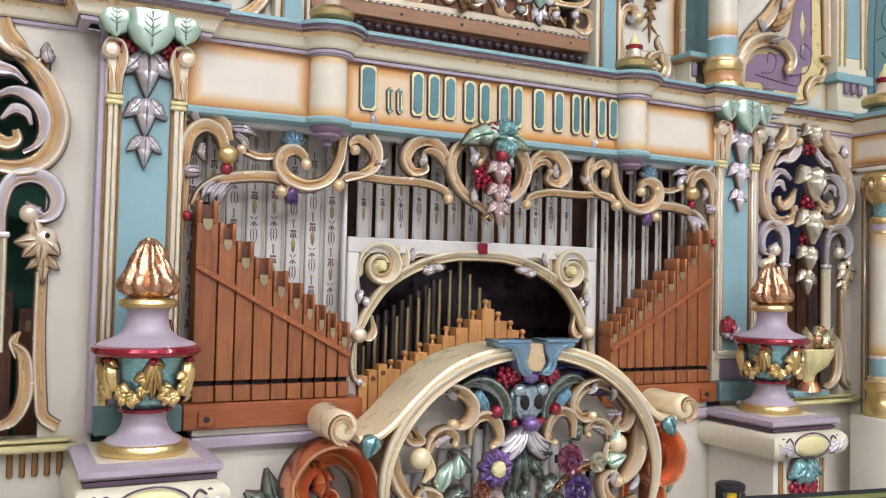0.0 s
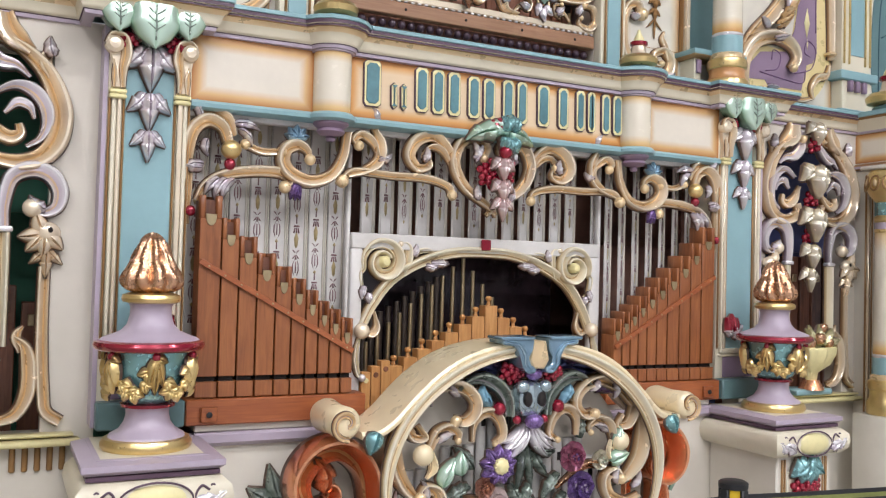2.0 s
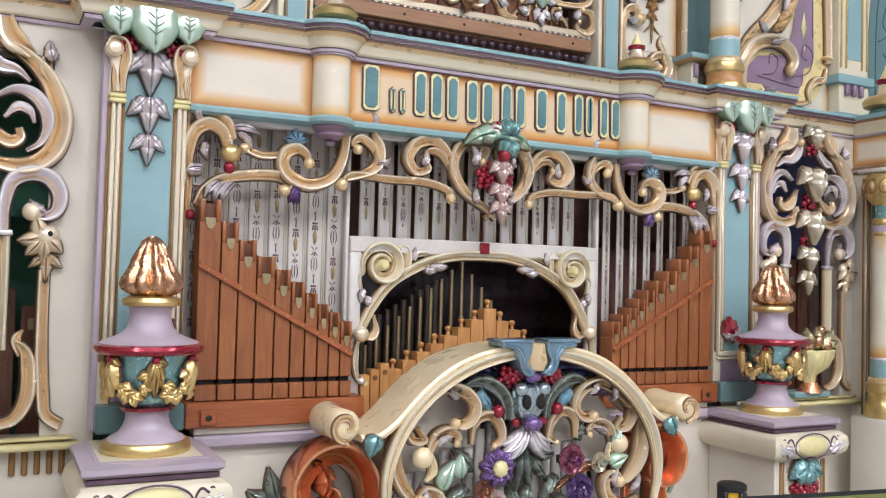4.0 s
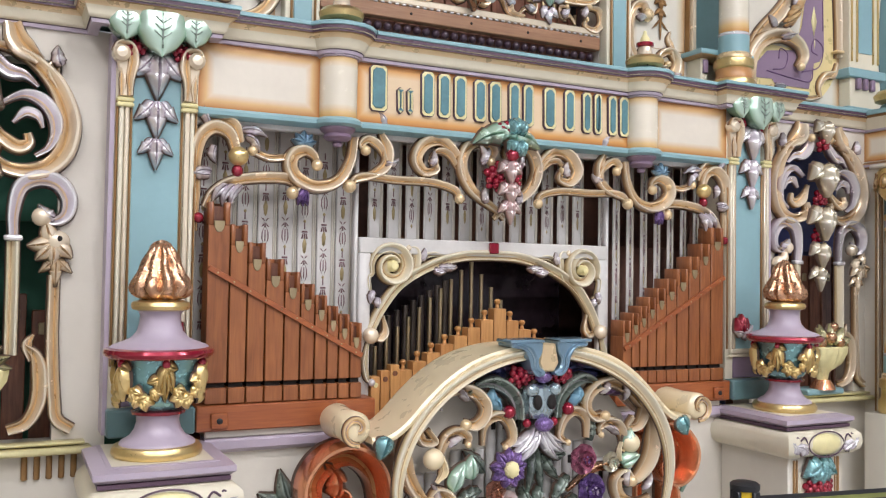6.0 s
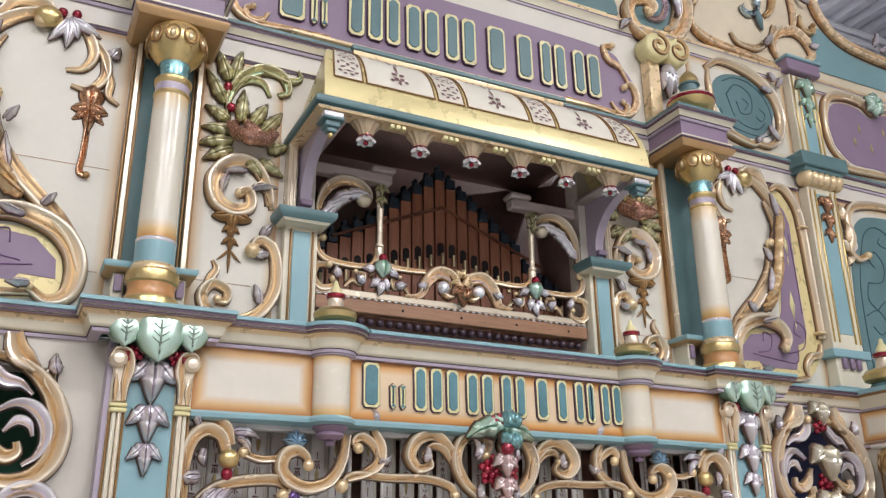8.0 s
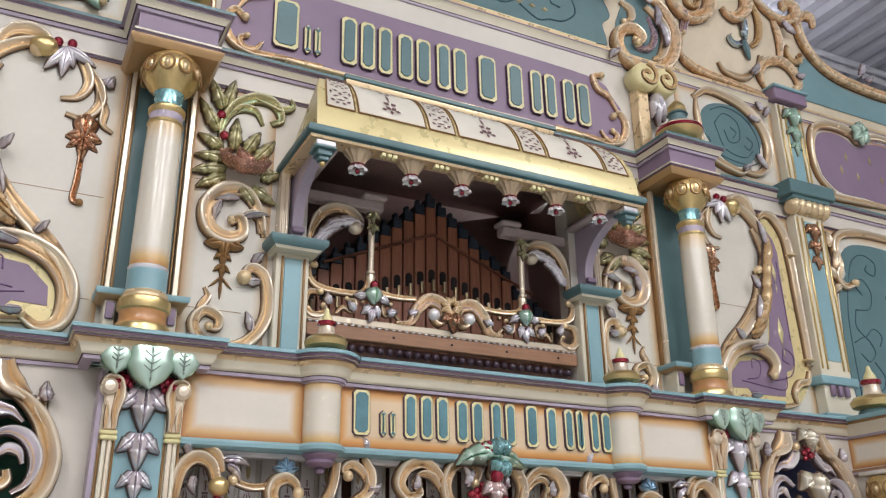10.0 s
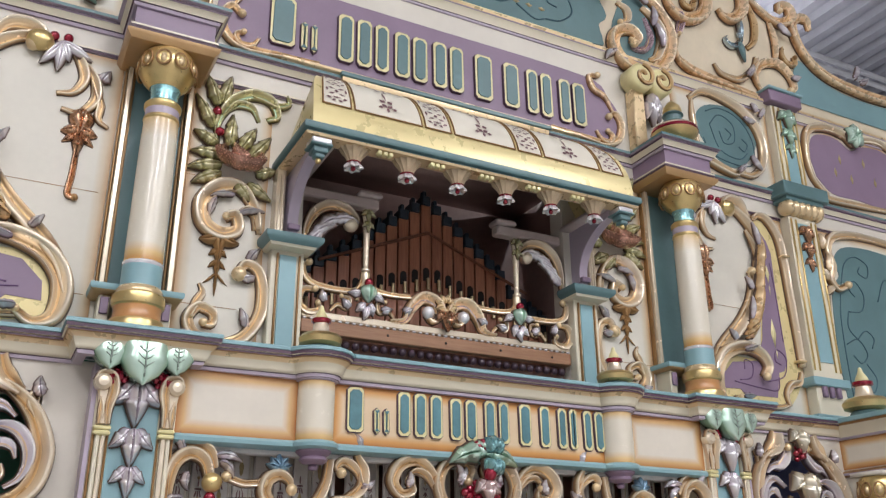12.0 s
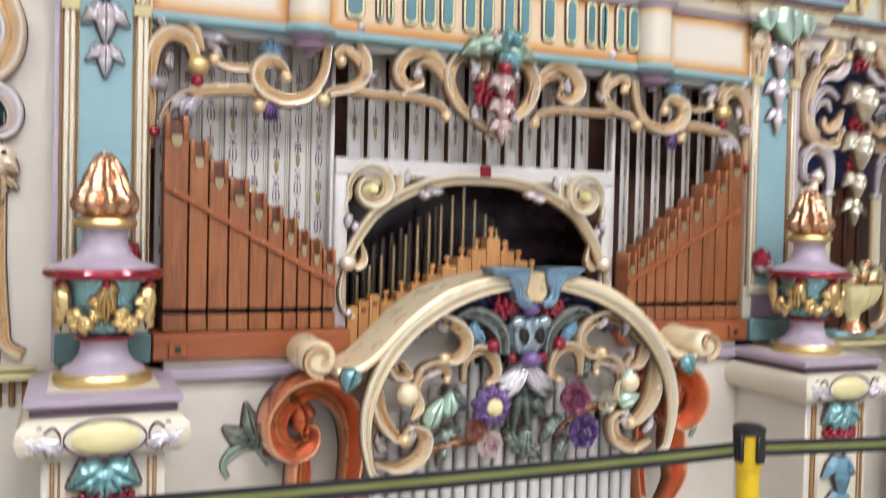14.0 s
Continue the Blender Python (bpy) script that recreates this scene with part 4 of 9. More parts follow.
def flame(sh, cx, cy, z0):
    """Twisted flame: a turned bulb with swirling flutes."""
    n, rows = 56, 22
    prof = [(0.052, 0.0), (0.074, 0.012), (0.080, 0.034), (0.074, 0.058), (0.060, 0.085), (0.050, 0.110), (0.041, 0.135), (0.030, 0.158), (0.014, 0.170), (0.001, 0.172)]
    vs = []
    for j in range(rows + 1):
        q = j / rows * (len(prof) - 1)
        i0 = min(int(q), len(prof) - 2)
        r = prof[i0][0] + (prof[i0 + 1][0] - prof[i0][0]) * (q - i0)
        h = prof[i0][1] + (prof[i0 + 1][1] - prof[i0][1]) * (q - i0)
        for i in range(n):
            a = 2 * math.pi * i / n
            wv = 11 * a + 3.0 * h / 0.17 + 0.9 * math.sin(2 * a + 9 * h)
            k = r * (1 + 0.30 * (abs(math.sin(wv / 2)) - 0.5) * min(1, j / 4)) + 0.002 * math.sin(5 * a + j)
            vs.append((cx + k * math.cos(a), cy + k * math.sin(a), z0 + h + 0.006 * math.sin(3 * a) * (j / rows)))
    fs = [(j * n + i, j * n + (i + 1) % n, (j + 1) * n + (i + 1) % n, (j + 1) * n + i) for j in range(rows) for i in range(n)]
    sh.add(vs, fs)


def urn(s):
    cx, cy = s * 1.264, -0.21
    t = thing("urn", (cx, cy, 1.123), "lilac and teal turned urn with gilt garlands and a bronze flame", "urn", "urns")
    sh = Shape()
    sh.lathe([(0.0, 1.123), (0.122, 1.123), (0.128, 1.132), (0.128, 1.142), (0.120, 1.154), (0.10, 1.158), (0.0, 1.158)], cx, cy, 0, 48)
    part("foot_ring", sh, GOLD, t, "gold foot ring")
    sh = Shape()
    sh.lathe([(0.108, 1.156), (0.104, 1.164), (0.080, 1.178), (0.066, 1.198), (0.060, 1.220), (0.062, 1.242), (0.0, 1.243)], cx, cy, 0, 48)
    part("foot", sh, LILAC, t)
    sh = Shape()
    sh.lathe([(0.060, 1.240), (0.076, 1.243), (0.078, 1.252), (0.060, 1.258), (0.0, 1.258)], cx, cy, 0, 40)
    part("red_collar", sh, RED, t)
    sh = Shape()
    sh.lathe([(0.062, 1.254), (0.080, 1.270), (0.094, 1.300), (0.104, 1.340), (0.112, 1.385), (0.116, 1.408), (0.0, 1.41)], cx, cy, 0, 48)
    part("bowl", sh, AQUA, t, "teal bowl")
    sh = Shape()
    sh.lathe([(0.112, 1.404), (0.145, 1.406), (0.155, 1.413), (0.158, 1.422), (0.154, 1.431), (0.140, 1.436), (0.0, 1.437)], cx, cy, 0, 56)
    part("red_rim", sh, RED, t, "candy red rim")
    sh = Shape()
    sh.lathe([(0.142, 1.434), (0.132, 1.442), (0.104, 1.452), (0.082, 1.462), (0.066, 1.480), (0.059, 1.505), (0.058, 1.530), (0.066, 1.544), (0.0, 1.546)], cx, cy, 0, 48)
    part("neck", sh, LILAC, t)
    sh = Shape()
    sh.lathe([(0.062, 1.540), (0.080, 1.545), (0.084, 1.555), (0.080, 1.566), (0.062, 1.572), (0.0, 1.572)], cx, cy, 0, 48)
    part("neck_ring", sh, GOLD, t, "gold neck ring")
    sh = Shape()
    flame(sh, cx, cy, 1.571)
    part("flame", sh, BRONZE, t, "twisted bronze flame", sharp=60)
    for k in range(6):  # husks and swags round the bowl
        a0 = 30 + 60 * k
        sh = Shape()
        o = len(sh.v)
        for da, ln in ((-90, 0.105), (-104, 0.085), (-76, 0.085)):
            leaf(sh, 0, 1.392, -0.112, da, ln, 0.014, 0.026, 0, 0, 0)
        sh.turn(o, pose(cx, cy, 0, 0, 0, a0 + 90))
        part("husk", sh, GOLD, t)
        sh = Shape()
        o = len(sh.v)
        sh.ball(0, -0.128, 1.394, 0.013)
        sh.turn(o, pose(cx, cy, 0, 0, 0, a0 + 90))
        part("berry", sh, RED, t)
        sh = Shape()
        for i in range(9):
            q = i / 8
            a = radians(a0 + 60 * q)
            zz = 1.385 - 0.095 * math.sin(math.pi * q)
            rr = 0.118 - 0.012 * math.sin(math.pi * q)
            o = len(sh.v)
            leaf(sh, 0, 0.006, 0, -20 - 140 * (i % 2), 0.036, 0.013, 0.018, 0, 0, 0, 1, 8)
            leaf(sh, 0, 0.0, 0, -70 - 40 * (i % 2), 0.030, 0.011, 0.020, 0, 0, 0, 1, 8)
            sh.ball(0, -0.010, 0, 0.012, 0.010, 0.011, 8)
            sh.turn(o, pose(cx + rr * math.cos(a), cy + rr * math.sin(a), zz, 0, 0, math.degrees(a) + 90))
        parts("garland_leaf", sh, GOLD, t)


for s in (-1, 1):
    pedestal(s)
    urn(s)

# ---- wooden pipes on their chests ----
PIPE_X = [1.098, 1.024, 0.965, 0.904, 0.840, 0.784, 0.733, 0.688, 0.647, 0.605, 0.560]
PIPE_TOP = [1.884, 1.814, 1.757, 1.704, 1.662, 1.622, 1.584, 1.547, 1.519, 1.489]


def wooden_pipe(s, i):
    x0, x1, zt = PIPE_X[i + 1] + 0.0025, PIPE_X[i] - 0.0025, PIPE_TOP[i]
    c, w = (x0 + x1) / 2, x1 - x0
    t = thing("wooden_pipe", (s * c, -0.01, 1.233), "varnished brown square wooden organ pipe with a notched top", "organ pipe", "wooden pipes beside the arch")
    yf, yb = -0.030, 0.055
    nz = 0.050 + 0.35 * w
    sh = Shape()
    sh.box(s * x0, s * x1, yf, yb, 1.300, zt - nz, 0.002)
    part("body", sh, PIPE, t)
    nw = w * 0.24
    sh = Shape()
    sh.box(s * x0, s * (x0 + nw), yf, yb, zt - nz, zt, 0.002)
    sh.box(s * (x1 - nw), s * x1, yf, yb, zt - nz, zt, 0.002)
    sh.box(s * (x0 + nw), s * (x1 - nw), yb - 0.012, yb, zt - nz, zt)
    parts("cheek", sh, PIPE, t)
    sh = Shape()
    sh.box(s * (x0 + nw), s * (x1 - nw), 0.0, yb - 0.013, zt - nz - 0.001, zt - 0.012)
    part("throat", sh, BROWN, t)
    sh = Shape()  # rounded tuning lip
    hw = w * 0.25
    pts = [(s * c - hw, zt - nz + 0.014), (s * c + hw, zt - nz + 0.014)] + [(s * c + hw * math.cos(a), zt - nz + 0.004 - 0.028 * math.sin(a)) for a in np.linspace(0, math.pi, 9)]
    sh.slab(pts, yf - 0.003, yf + 0.010, 0, 0.001)
    part("lip", sh, BRASS, t, "pale metal lip")
    sh = Shape()
    sh.box(s * (x0 + 0.004), s * (x1 - 0.004), yf + 0.014, yb, 1.284, 1.300)
    part("mouth", sh, SLOT, t)
    sh = Shape()
    sh.box(s * x0, s * x1, yf - 0.003, yb, 1.233, 1.284, 0.002)
    part("foot_block", sh, PIPE, t)


def pipe_rank(s):
    for i in range(10):
        wooden_pipe(s, i)
    t = thing("pipe_chest", (s * 0.82, 0.03, 1.146), "reddish wooden wind chest under the wooden pipes", "wind chest", "pipe chests")
    sh = Shape()
    sh.box(s * 0.513, s * 1.123, -0.045, 0.10, 1.1465, 1.230, 0.004)
    part("chest_box", sh, CHEST, t)
    sh = Shape()
    sh.box(s * 1.025, s * 1.078, -0.058, -0.0455, 1.158, 1.206, 0.003)
    b = part("block", sh, CHEST, t)
    sh = Shape()
    o = len(sh.v)
    sh.lathe([(0.0, 0), (0.009, 0), (0.010, 0.004), (0.006, 0.006), (0.0, 0.006)], seg=16)
    sh.turn(o, pose(s * 1.052, -0.0585, 1.182, 90, 0, 0))
    part("bolt", sh, BLACK, b)
    r = thing("pipe_rail", (s * 0.83, -0.04, 1.5), "slanting wooden rail screwed across the pipes", "rail", "pipe rails")
    a, b2 = Vector((1.094, 1.672)), Vector((0.563, 1.376))
    d = (b2 - a).normalized()
    nn = Vector((-d.y, d.x)) * 0.0095
    sh = Shape()
    q = [a + nn, b2 + nn, b2 - nn, a - nn]
    sh.slab([(s * p.x, p.y) for p in q], -0.0425, -0.0335, 0, 0.002)
    part("batten", sh, CHEST, r)
    for i in range(10):
        p = a + (b2 - a) * ((i + 0.55) / 10)
        sh = Shape()
        sh.ball(s * p.x, -0.0425, p.y, 0.0035, 0.002, 0.0035, 8)
        part("screw", sh, BRASS, r)


for s in (-1, 1):
    pipe_rank(s)

# ---- swell shutters: upright painted slats ----


def slat(x, w, z0, z1, turn, seed):
    t = thing("shutter_slat", (x, 0.14, z0), "white upright shutter slat with brown stencilled flowers", "shutter slat", "swell shutter slats")
    o = 0
    sh = Shape()
    sh.box(-w / 2, w / 2, -0.006, 0.006, z0, z1, 0.003)
    sh.turn(o, pose(x, 0.14, 0, 0, 0, turn))
    part("blade", sh, WHITE, t)
    sh = Shape()  # two beads down one edge of the blade
    for q in (0.31, 0.43):
        sh.box(w * (q - 0.045), w * (q + 0.045), -0.012, -0.0058, z0, z1, 0.0025)
    sh.turn(0, pose(x, 0.14, 0, 0, 0, turn))
    parts("edge_bead", sh, SLATEDGE, t)
    sh = Shape()
    c, f0, f1 = -w * 0.13, -0.0072, -0.006
    z = z1 - 0.05 - 0.045 * (seed % 2)
    k = seed
    while z > z0 + 0.06:  # a row of stencilled motifs, thin as paint
        if k % 4 == 0:  # tall bud
            sh.slab([(c, z + 0.030), (c + 0.0085, z + 0.006), (c + 0.006, z - 0.020), (c, z - 0.030), (c - 0.006, z - 0.020), (c - 0.0085, z + 0.006)], f0, f1, 1)
            step = 0.050
        elif k % 4 == 1:  # crossed leaves
            for e in (-1, 1):
                for v, h in ((1, 0.015), (-1, 0.018)):
                    sh.slab([(c + e * 0.002, z + v * 0.002), (c + e * 0.009, z + v * h * 0.55), (c + e * 0.015, z + v * h), (c + e * 0.006, z + v * h * 0.8)], f0, f1, 0)
            sh.slab([(c - 0.002, z - 0.004), (c + 0.002, z - 0.004), (c + 0.003, z - 0.020), (c - 0.003, z - 0.020)], f0, f1, 0)
            step = 0.048
        elif k % 4 == 2:  # open oval between two leaves
            for e in (-1, 1):
                sh.slab([(c + e * 0.004, z + 0.030), (c + e * 0.0125, z + 0.012), (c + e * 0.0135, z - 0.010), (c + e * 0.005, z - 0.030), (c + e * 0.0095, z - 0.009), (c + e * 0.0088, z + 0.012)], f0, f1, 0)
            sh.slab([(c - 0.0018, z + 0.020), (c + 0.0018, z + 0.020), (c + 0.0018, z - 0.020), (c - 0.0018, z - 0.020)], f0, f1, 0)
            sh.slab([(c, z - 0.034), (c + 0.006, z - 0.042), (c, z - 0.050), (c - 0.006, z - 0.042)], f0, f1, 1)
            step = 0.072
        else:  # stem over a fan of bars
            sh.slab([(c - 0.002, z + 0.026), (c + 0.002, z + 0.026), (c + 0.002, z + 0.002), (c - 0.002, z + 0.002)], f0, f1, 0)
            sh.slab([(c - 0.010, z - 0.004), (c + 0.010, z - 0.004), (c + 0.012, z - 0.010), (c - 0.012, z - 0.010)], f0, f1, 0)
            for e in (-1, 0, 1):
                sh.slab([(c + e * 0.006 - 0.002, z - 0.013), (c + e * 0.006 + 0.002, z - 0.013), (c + e * 0.010 + 0.003, z - 0.032), (c + e * 0.010 - 0.003, z - 0.032)], f0, f1, 0)
            step = 0.056
        z -= step
        k += 1
    sh.turn(0, pose(x, 0.14, 0, 0, 0, turn))
    parts("stencil", sh, [STENCIL, OCHRE], t, "stencilled flower")


k = 0
for i in range(13):
    slat(-0.455 + 0.0755 * i, 0.072, 1.792, 2.162, 27, k)
    k += 1
for i in range(8):
    slat(-1.075 + 0.0715 * i, 0.0705, 1.40, 2.162, 9, k)
    k += 1
for i in range(8):
    slat(0.575 + 0.0735 * i, 0.069, 1.40, 2.162, 39, k)
    k += 1

# ---- centre arch with its rank of small pipes ----
arch = thing("arch_frame", (0, 0.06, 1.15), "ivory carved arch frame with two volutes and a red keystone", "arch frame")
sh = Shape()
for s in (-1, 1):
    sh.box(s * 0.500, s * 0.545, 0.055, 0.085, 1.13, 1.735, 0.004)
    sh.box(s * 0.546, s * 0.560, 0.068, 0.10, 1.13, 2.16, 0.003)
parts("jamb", sh, WHITE, arch)
sh = Shape()
sh.box(-0.545, 0.545, 0.055, 0.085, 1.735, 1.792, 0.004)
part("lintel", sh, WHITE, arch)
sh = Shape()
pts = [(-0.497, 1.452), (-0.455, 1.535), (-0.380, 1.627), (-0.255, 1.697), (-0.125, 1.733), (0.0, 1.740)]
for s in (-1, 1):
    scroll(sh, pts, 0.020, 0.075, 0.035, 0.9, 1.0, s)
part("arch_band", sh, [IVORY, PEARL], arch)
sh = Shape()
sh.box(-0.021, 0.021, 0.036, 0.05, 1.745, 1.788, 0.004)
part("red_keystone", sh, RED, arch)
for s in (-1, 1):
    sh = Shape()
    scroll(sh, [(-0.490, 1.560), (-0.505, 1.640)] + spiral(-0.418, 1.690, 0.080, 0.020, 200, -330, 22), 0.020, 0.075, 0.046, 0.4, 0.8, s)
    part("volute", sh, [IVORY, PEARL], arch, "ivory scroll volute")
    sh = Shape()
    o = len(sh.v)
    sh.lathe([(0.0, 0.040), (0.012, 0.038), (0.021, 0.026), (0.022, 0.0), (0.0, 0.0)], seg=24)
    sh.turn(o, pose(s * 0.418, 0.066, 1.690, 90, 0, 0))
    part("volute_eye", sh, LEMON, arch)
    sh = Shape()
    scroll(sh, [(-0.338, 1.640), (-0.318, 1.700), (-0.322, 1.750), (-0.352, 1.758)], 0.014, 0.075, 0.03, 0.5, 0.6, s, 0, 0.012)
    scroll(sh, [(-0.318, 1.690), (-0.285, 1.728), (-0.235, 1.738), (-0.205, 1.722)], 0.010, 0.075, 0.025, 0.5, 0.5, s, 0, 0.010)
    scroll(sh, [(-0.500, 1.590), (-0.475, 1.560), (-0.452, 1.548)], 0.010, 0.075, 0.022, 0.5, 0.5, s)
    parts("tendril", sh, [IVORY, PEARL], arch)
    sh = Shape()
    for x, z, a, ln in ((-0.300, 1.712, 60, 0.05), (-0.230, 1.690, -10, 0.075), (-0.250, 1.680, -25, 0.055), (-0.205, 1.694, -20, 0.055), (-0.490, 1.600, 240, 0.05), (-0.470, 1.575, 250, 0.04)):
        leaf(sh, x, z, 0.055, a, ln, 0.013, 0.018, 2, 30, 0, s, 10)
    parts("silver_leaf", sh, SILVER, arch)
    sh = Shape()
    sh.ball(s * 0.502, 0.040, 1.440, 0.030, 0.026, 0.030, 18)
    scroll(sh, [(-0.488, 1.438), (-0.458, 1.428), (-0.438, 1.455), (-0.448, 1.510)], 0.014, 0.070, 0.028, 0.6, 0.4, s)
    parts("bud", sh, [PEARL, PEARL], arch)
    sh = Shape()
    scroll(sh, [(-0.508, 1.42), (-0.522, 1.35), (-0.512, 1.29), (-0.495, 1.272)], 0.011, 0.055, 0.024, 0.7, 0.6, s, 0, 0.014)
    part("lower_tendril", sh, [IVORY, SILVER], arch)
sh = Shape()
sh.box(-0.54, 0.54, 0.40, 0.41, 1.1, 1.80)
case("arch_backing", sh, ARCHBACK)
for i in range(-9, 6):
    zt = 1.540 - (0.031 * -i if i < 0 else 0.036 * i) + (0.012 if i == 0 else 0)
    x, hw = 0.080 + 0.058 * i, 0.027
    t = thing("small_wooden_pipe", (x, 0.15, 1.13), "pale square wooden pipe with a turned stopper", "organ pipe", "small wooden pipes under the arch")
    sh = Shape()
    sh.box(x - hw, x + hw, 0.125, 0.180, 1.122, zt - 0.02, 0.002)
    part("body", sh, PALEWOOD, t)
    sh = Shape()
    sh.lathe([(0.009, zt - 0.021), (0.007, zt - 0.010), (0.006, zt - 0.004), (0.012, zt + 0.002), (0.013, zt + 0.010), (0.008, zt + 0.017), (0.0, zt + 0.018)], x, 0.152, 0, 14)
    part("stopper", sh, PALEWOOD, t)
for i in range(-10, 5):
    x, zr = -0.005 + 0.0455 * i, 1.720 - (0.037 * -i if i < 0 else 0.052 * i)
    t = thing("brass_rod_pipe", (x, 0.21, 1.13), "thin dull brass pipe standing in the dark arch", "organ pipe", "thin metal pipes under the arch")
    sh = Shape()
    sh.tube([(x, 0.215, 1.122), (x, 0.215, zr)], 0.0085, 10)
    part("tube", sh, BRASS, t)
for i in range(12):
    x, zr = -0.47 + 0.035 * i, 1.42 + 0.02 * i
    t = thing("dark_metal_pipe", (x, 0.29, 1.13), "dark metal pipe standing behind the arch", "organ pipe", "dark pipes under the arch")
    sh = Shape()
    sh.tube([(x, 0.29, 1.122), (x, 0.29, zr)], 0.013, 10)
    part("tube", sh, ZINC, t)
for i, x in enumerate((-0.478, -0.440, -0.402)):
    t = thing("low_wooden_pipe", (x, 0.06, 1.13), "short pale wooden pipe with a round hole", "organ pipe", "low pipes beside the arch")
    sh = Shape()
    sh.box(x - 0.017, x + 0.017, 0.045, 0.09, 1.122, 1.292 + 0.02 * i, 0.002)
    part("body", sh, PALEWOOD, t)
    sh = Shape()
    o = len(sh.v)
    sh.lathe([(0.0, 0.002), (0.009, 0.002), (0.010, 0.0)], seg=16)
    sh.turn(o, pose(x, 0.0448, 1.262 + 0.02 * i, 90, 0, 0))
    part("hole_disc", sh, LEMON if i == 0 else BROWN, t)

# ---- carved frieze of scrolls in front of the pipes ----


def frieze_half(s):
    t = thing("scroll_frieze", (s * 0.6, 0, 1.95), "pearl-gold carved scrollwork hanging over the pipes", "carving", "scroll friezes")
    y = 0.02
    curves = (
        ("long_bar", [(-0.172, 1.944), (-0.192, 1.978), (-0.282, 2.000), (-0.417, 2.000), (-0.560, 2.004), (-0.606, 1.966)], 0.014, 0.9, 0.9, 0.020, 0.024),
        ("upright_scroll", [(-0.585, 1.990), (-0.516, 2.013), (-0.470, 2.049), (-0.464, 2.110), (-0.488, 2.160), (-0.482, 2.198)], 0.017, 0.7, 0.4, 0, 0),
        ("upright_curl", [(-0.467, 2.063), (-0.492, 2.111), (-0.535, 2.137), (-0.563, 2.118), (-0.548, 2.096)], 0.014, 0.6, 0.7, 0, 0.019),
        ("big_scroll", [(-0.728, 2.030), (-0.735, 2.060), (-0.768, 2.078), (-0.808, 2.062), (-0.820, 2.018), (-0.789, 1.977), (-0.722, 1.957), (-0.648, 1.983), (-0.606, 2.052), (-0.592, 2.140)], 0.021, 0.5, 0.75, 0.020, 0),
        ("short_bar", [(-0.825, 2.051), (-0.892, 2.045), (-0.950, 2.064)], 0.012, 1.0, 1.0, 0.018, 0.018),
        ("outer_scroll", [(-1.002, 2.048), (-1.026, 2.112), (-1.076, 2.132), (-1.121, 2.095), (-1.136, 2.017), (-1.131, 1.908), (-1.134, 1.790)], 0.020, 0.9, 0.5, 0, 0),
        ("outer_crest", [(-0.985, 2.090), (-1.010, 2.145), (-1.070, 2.162), (-1.115, 2.150)], 0.015, 0.6, 0.5, 0, 0),
        ("low_scroll", [(-0.812, 1.930), (-0.796, 1.955), (-0.832, 1.979), (-0.928, 1.976), (-1.021, 1.956), (-1.079, 1.918), (-1.103, 1.868)], 0.016, 0.8, 0.7, 0.022, 0),
    )
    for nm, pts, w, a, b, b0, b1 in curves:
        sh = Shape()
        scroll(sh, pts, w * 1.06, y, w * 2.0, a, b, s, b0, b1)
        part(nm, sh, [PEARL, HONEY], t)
    sh = Shape()
    sh.ball(s * 1.000, y - 0.03, 2.040, 0.034, 0.03, 0.032, 18)
    part("gold_bud", sh, GOLD, t)
    sh = Shape()
    for x, z, a, ln, bd in ((-0.990, 2.128, 20, 0.075, -40), (-0.975, 2.110, -10, 0.060, -50), (-1.085, 1.985, 160, 0.060, 50), (-1.090, 1.975, 200, 0.055, -40), (-0.482, 2.180, 70, 0.055, 60), (-0.470, 2.055, -20, 0.045, 60),
                            (-1.035, 1.945, -150, 0.060, 30), (-1.010, 1.945, -150, 0.070, 45), (-0.985, 1.945, -150, 0.070, 45), (-1.075, 2.070, -130, 0.05, 60), (-1.095, 2.140, 130, 0.05, -30)):
        leaf(sh, x, z, y - 0.014, a, ln * 1.25, 0.013, 0.022, 2, bd * 1.4, 0, s, 12)
    parts("silver_leaf", sh, SILVER, t)
    sh = Shape()
    for x, z, w in ((-1.002, 1.992, 0.020), (-1.124, 1.832, 0.017)):
        sh.ball(s * x, y - 0.025, z, w, w, w * 1.05, 14)
    parts("red_berry", sh, RED, t)
    sh = Shape()
    for a in (-90, -106, -74):
        leaf(sh, -0.772, 1.952, y - 0.005, a, 0.065, 0.012, 0.022, 0, 0, 0, s, 8)
    part("violet_bell", sh, VIOLET, t, "violet bell flower")
    sh = Shape()
    for a in (90, 130, 50, 165, 15):
        leaf(sh, -0.775, 2.100, y - 0.010, a, 0.048, 0.014, 0.024, 0, 0, 0, s, 8)
    part("blue_flower", sh, BLUE, t, "steel-blue flower")


for s in (-1, 1):
    frieze_half(s)
heart = thing("heart_carving", (0, 0, 2.0), "heart-shaped pearl-gold carving with red fruit and green leaves", "carving")
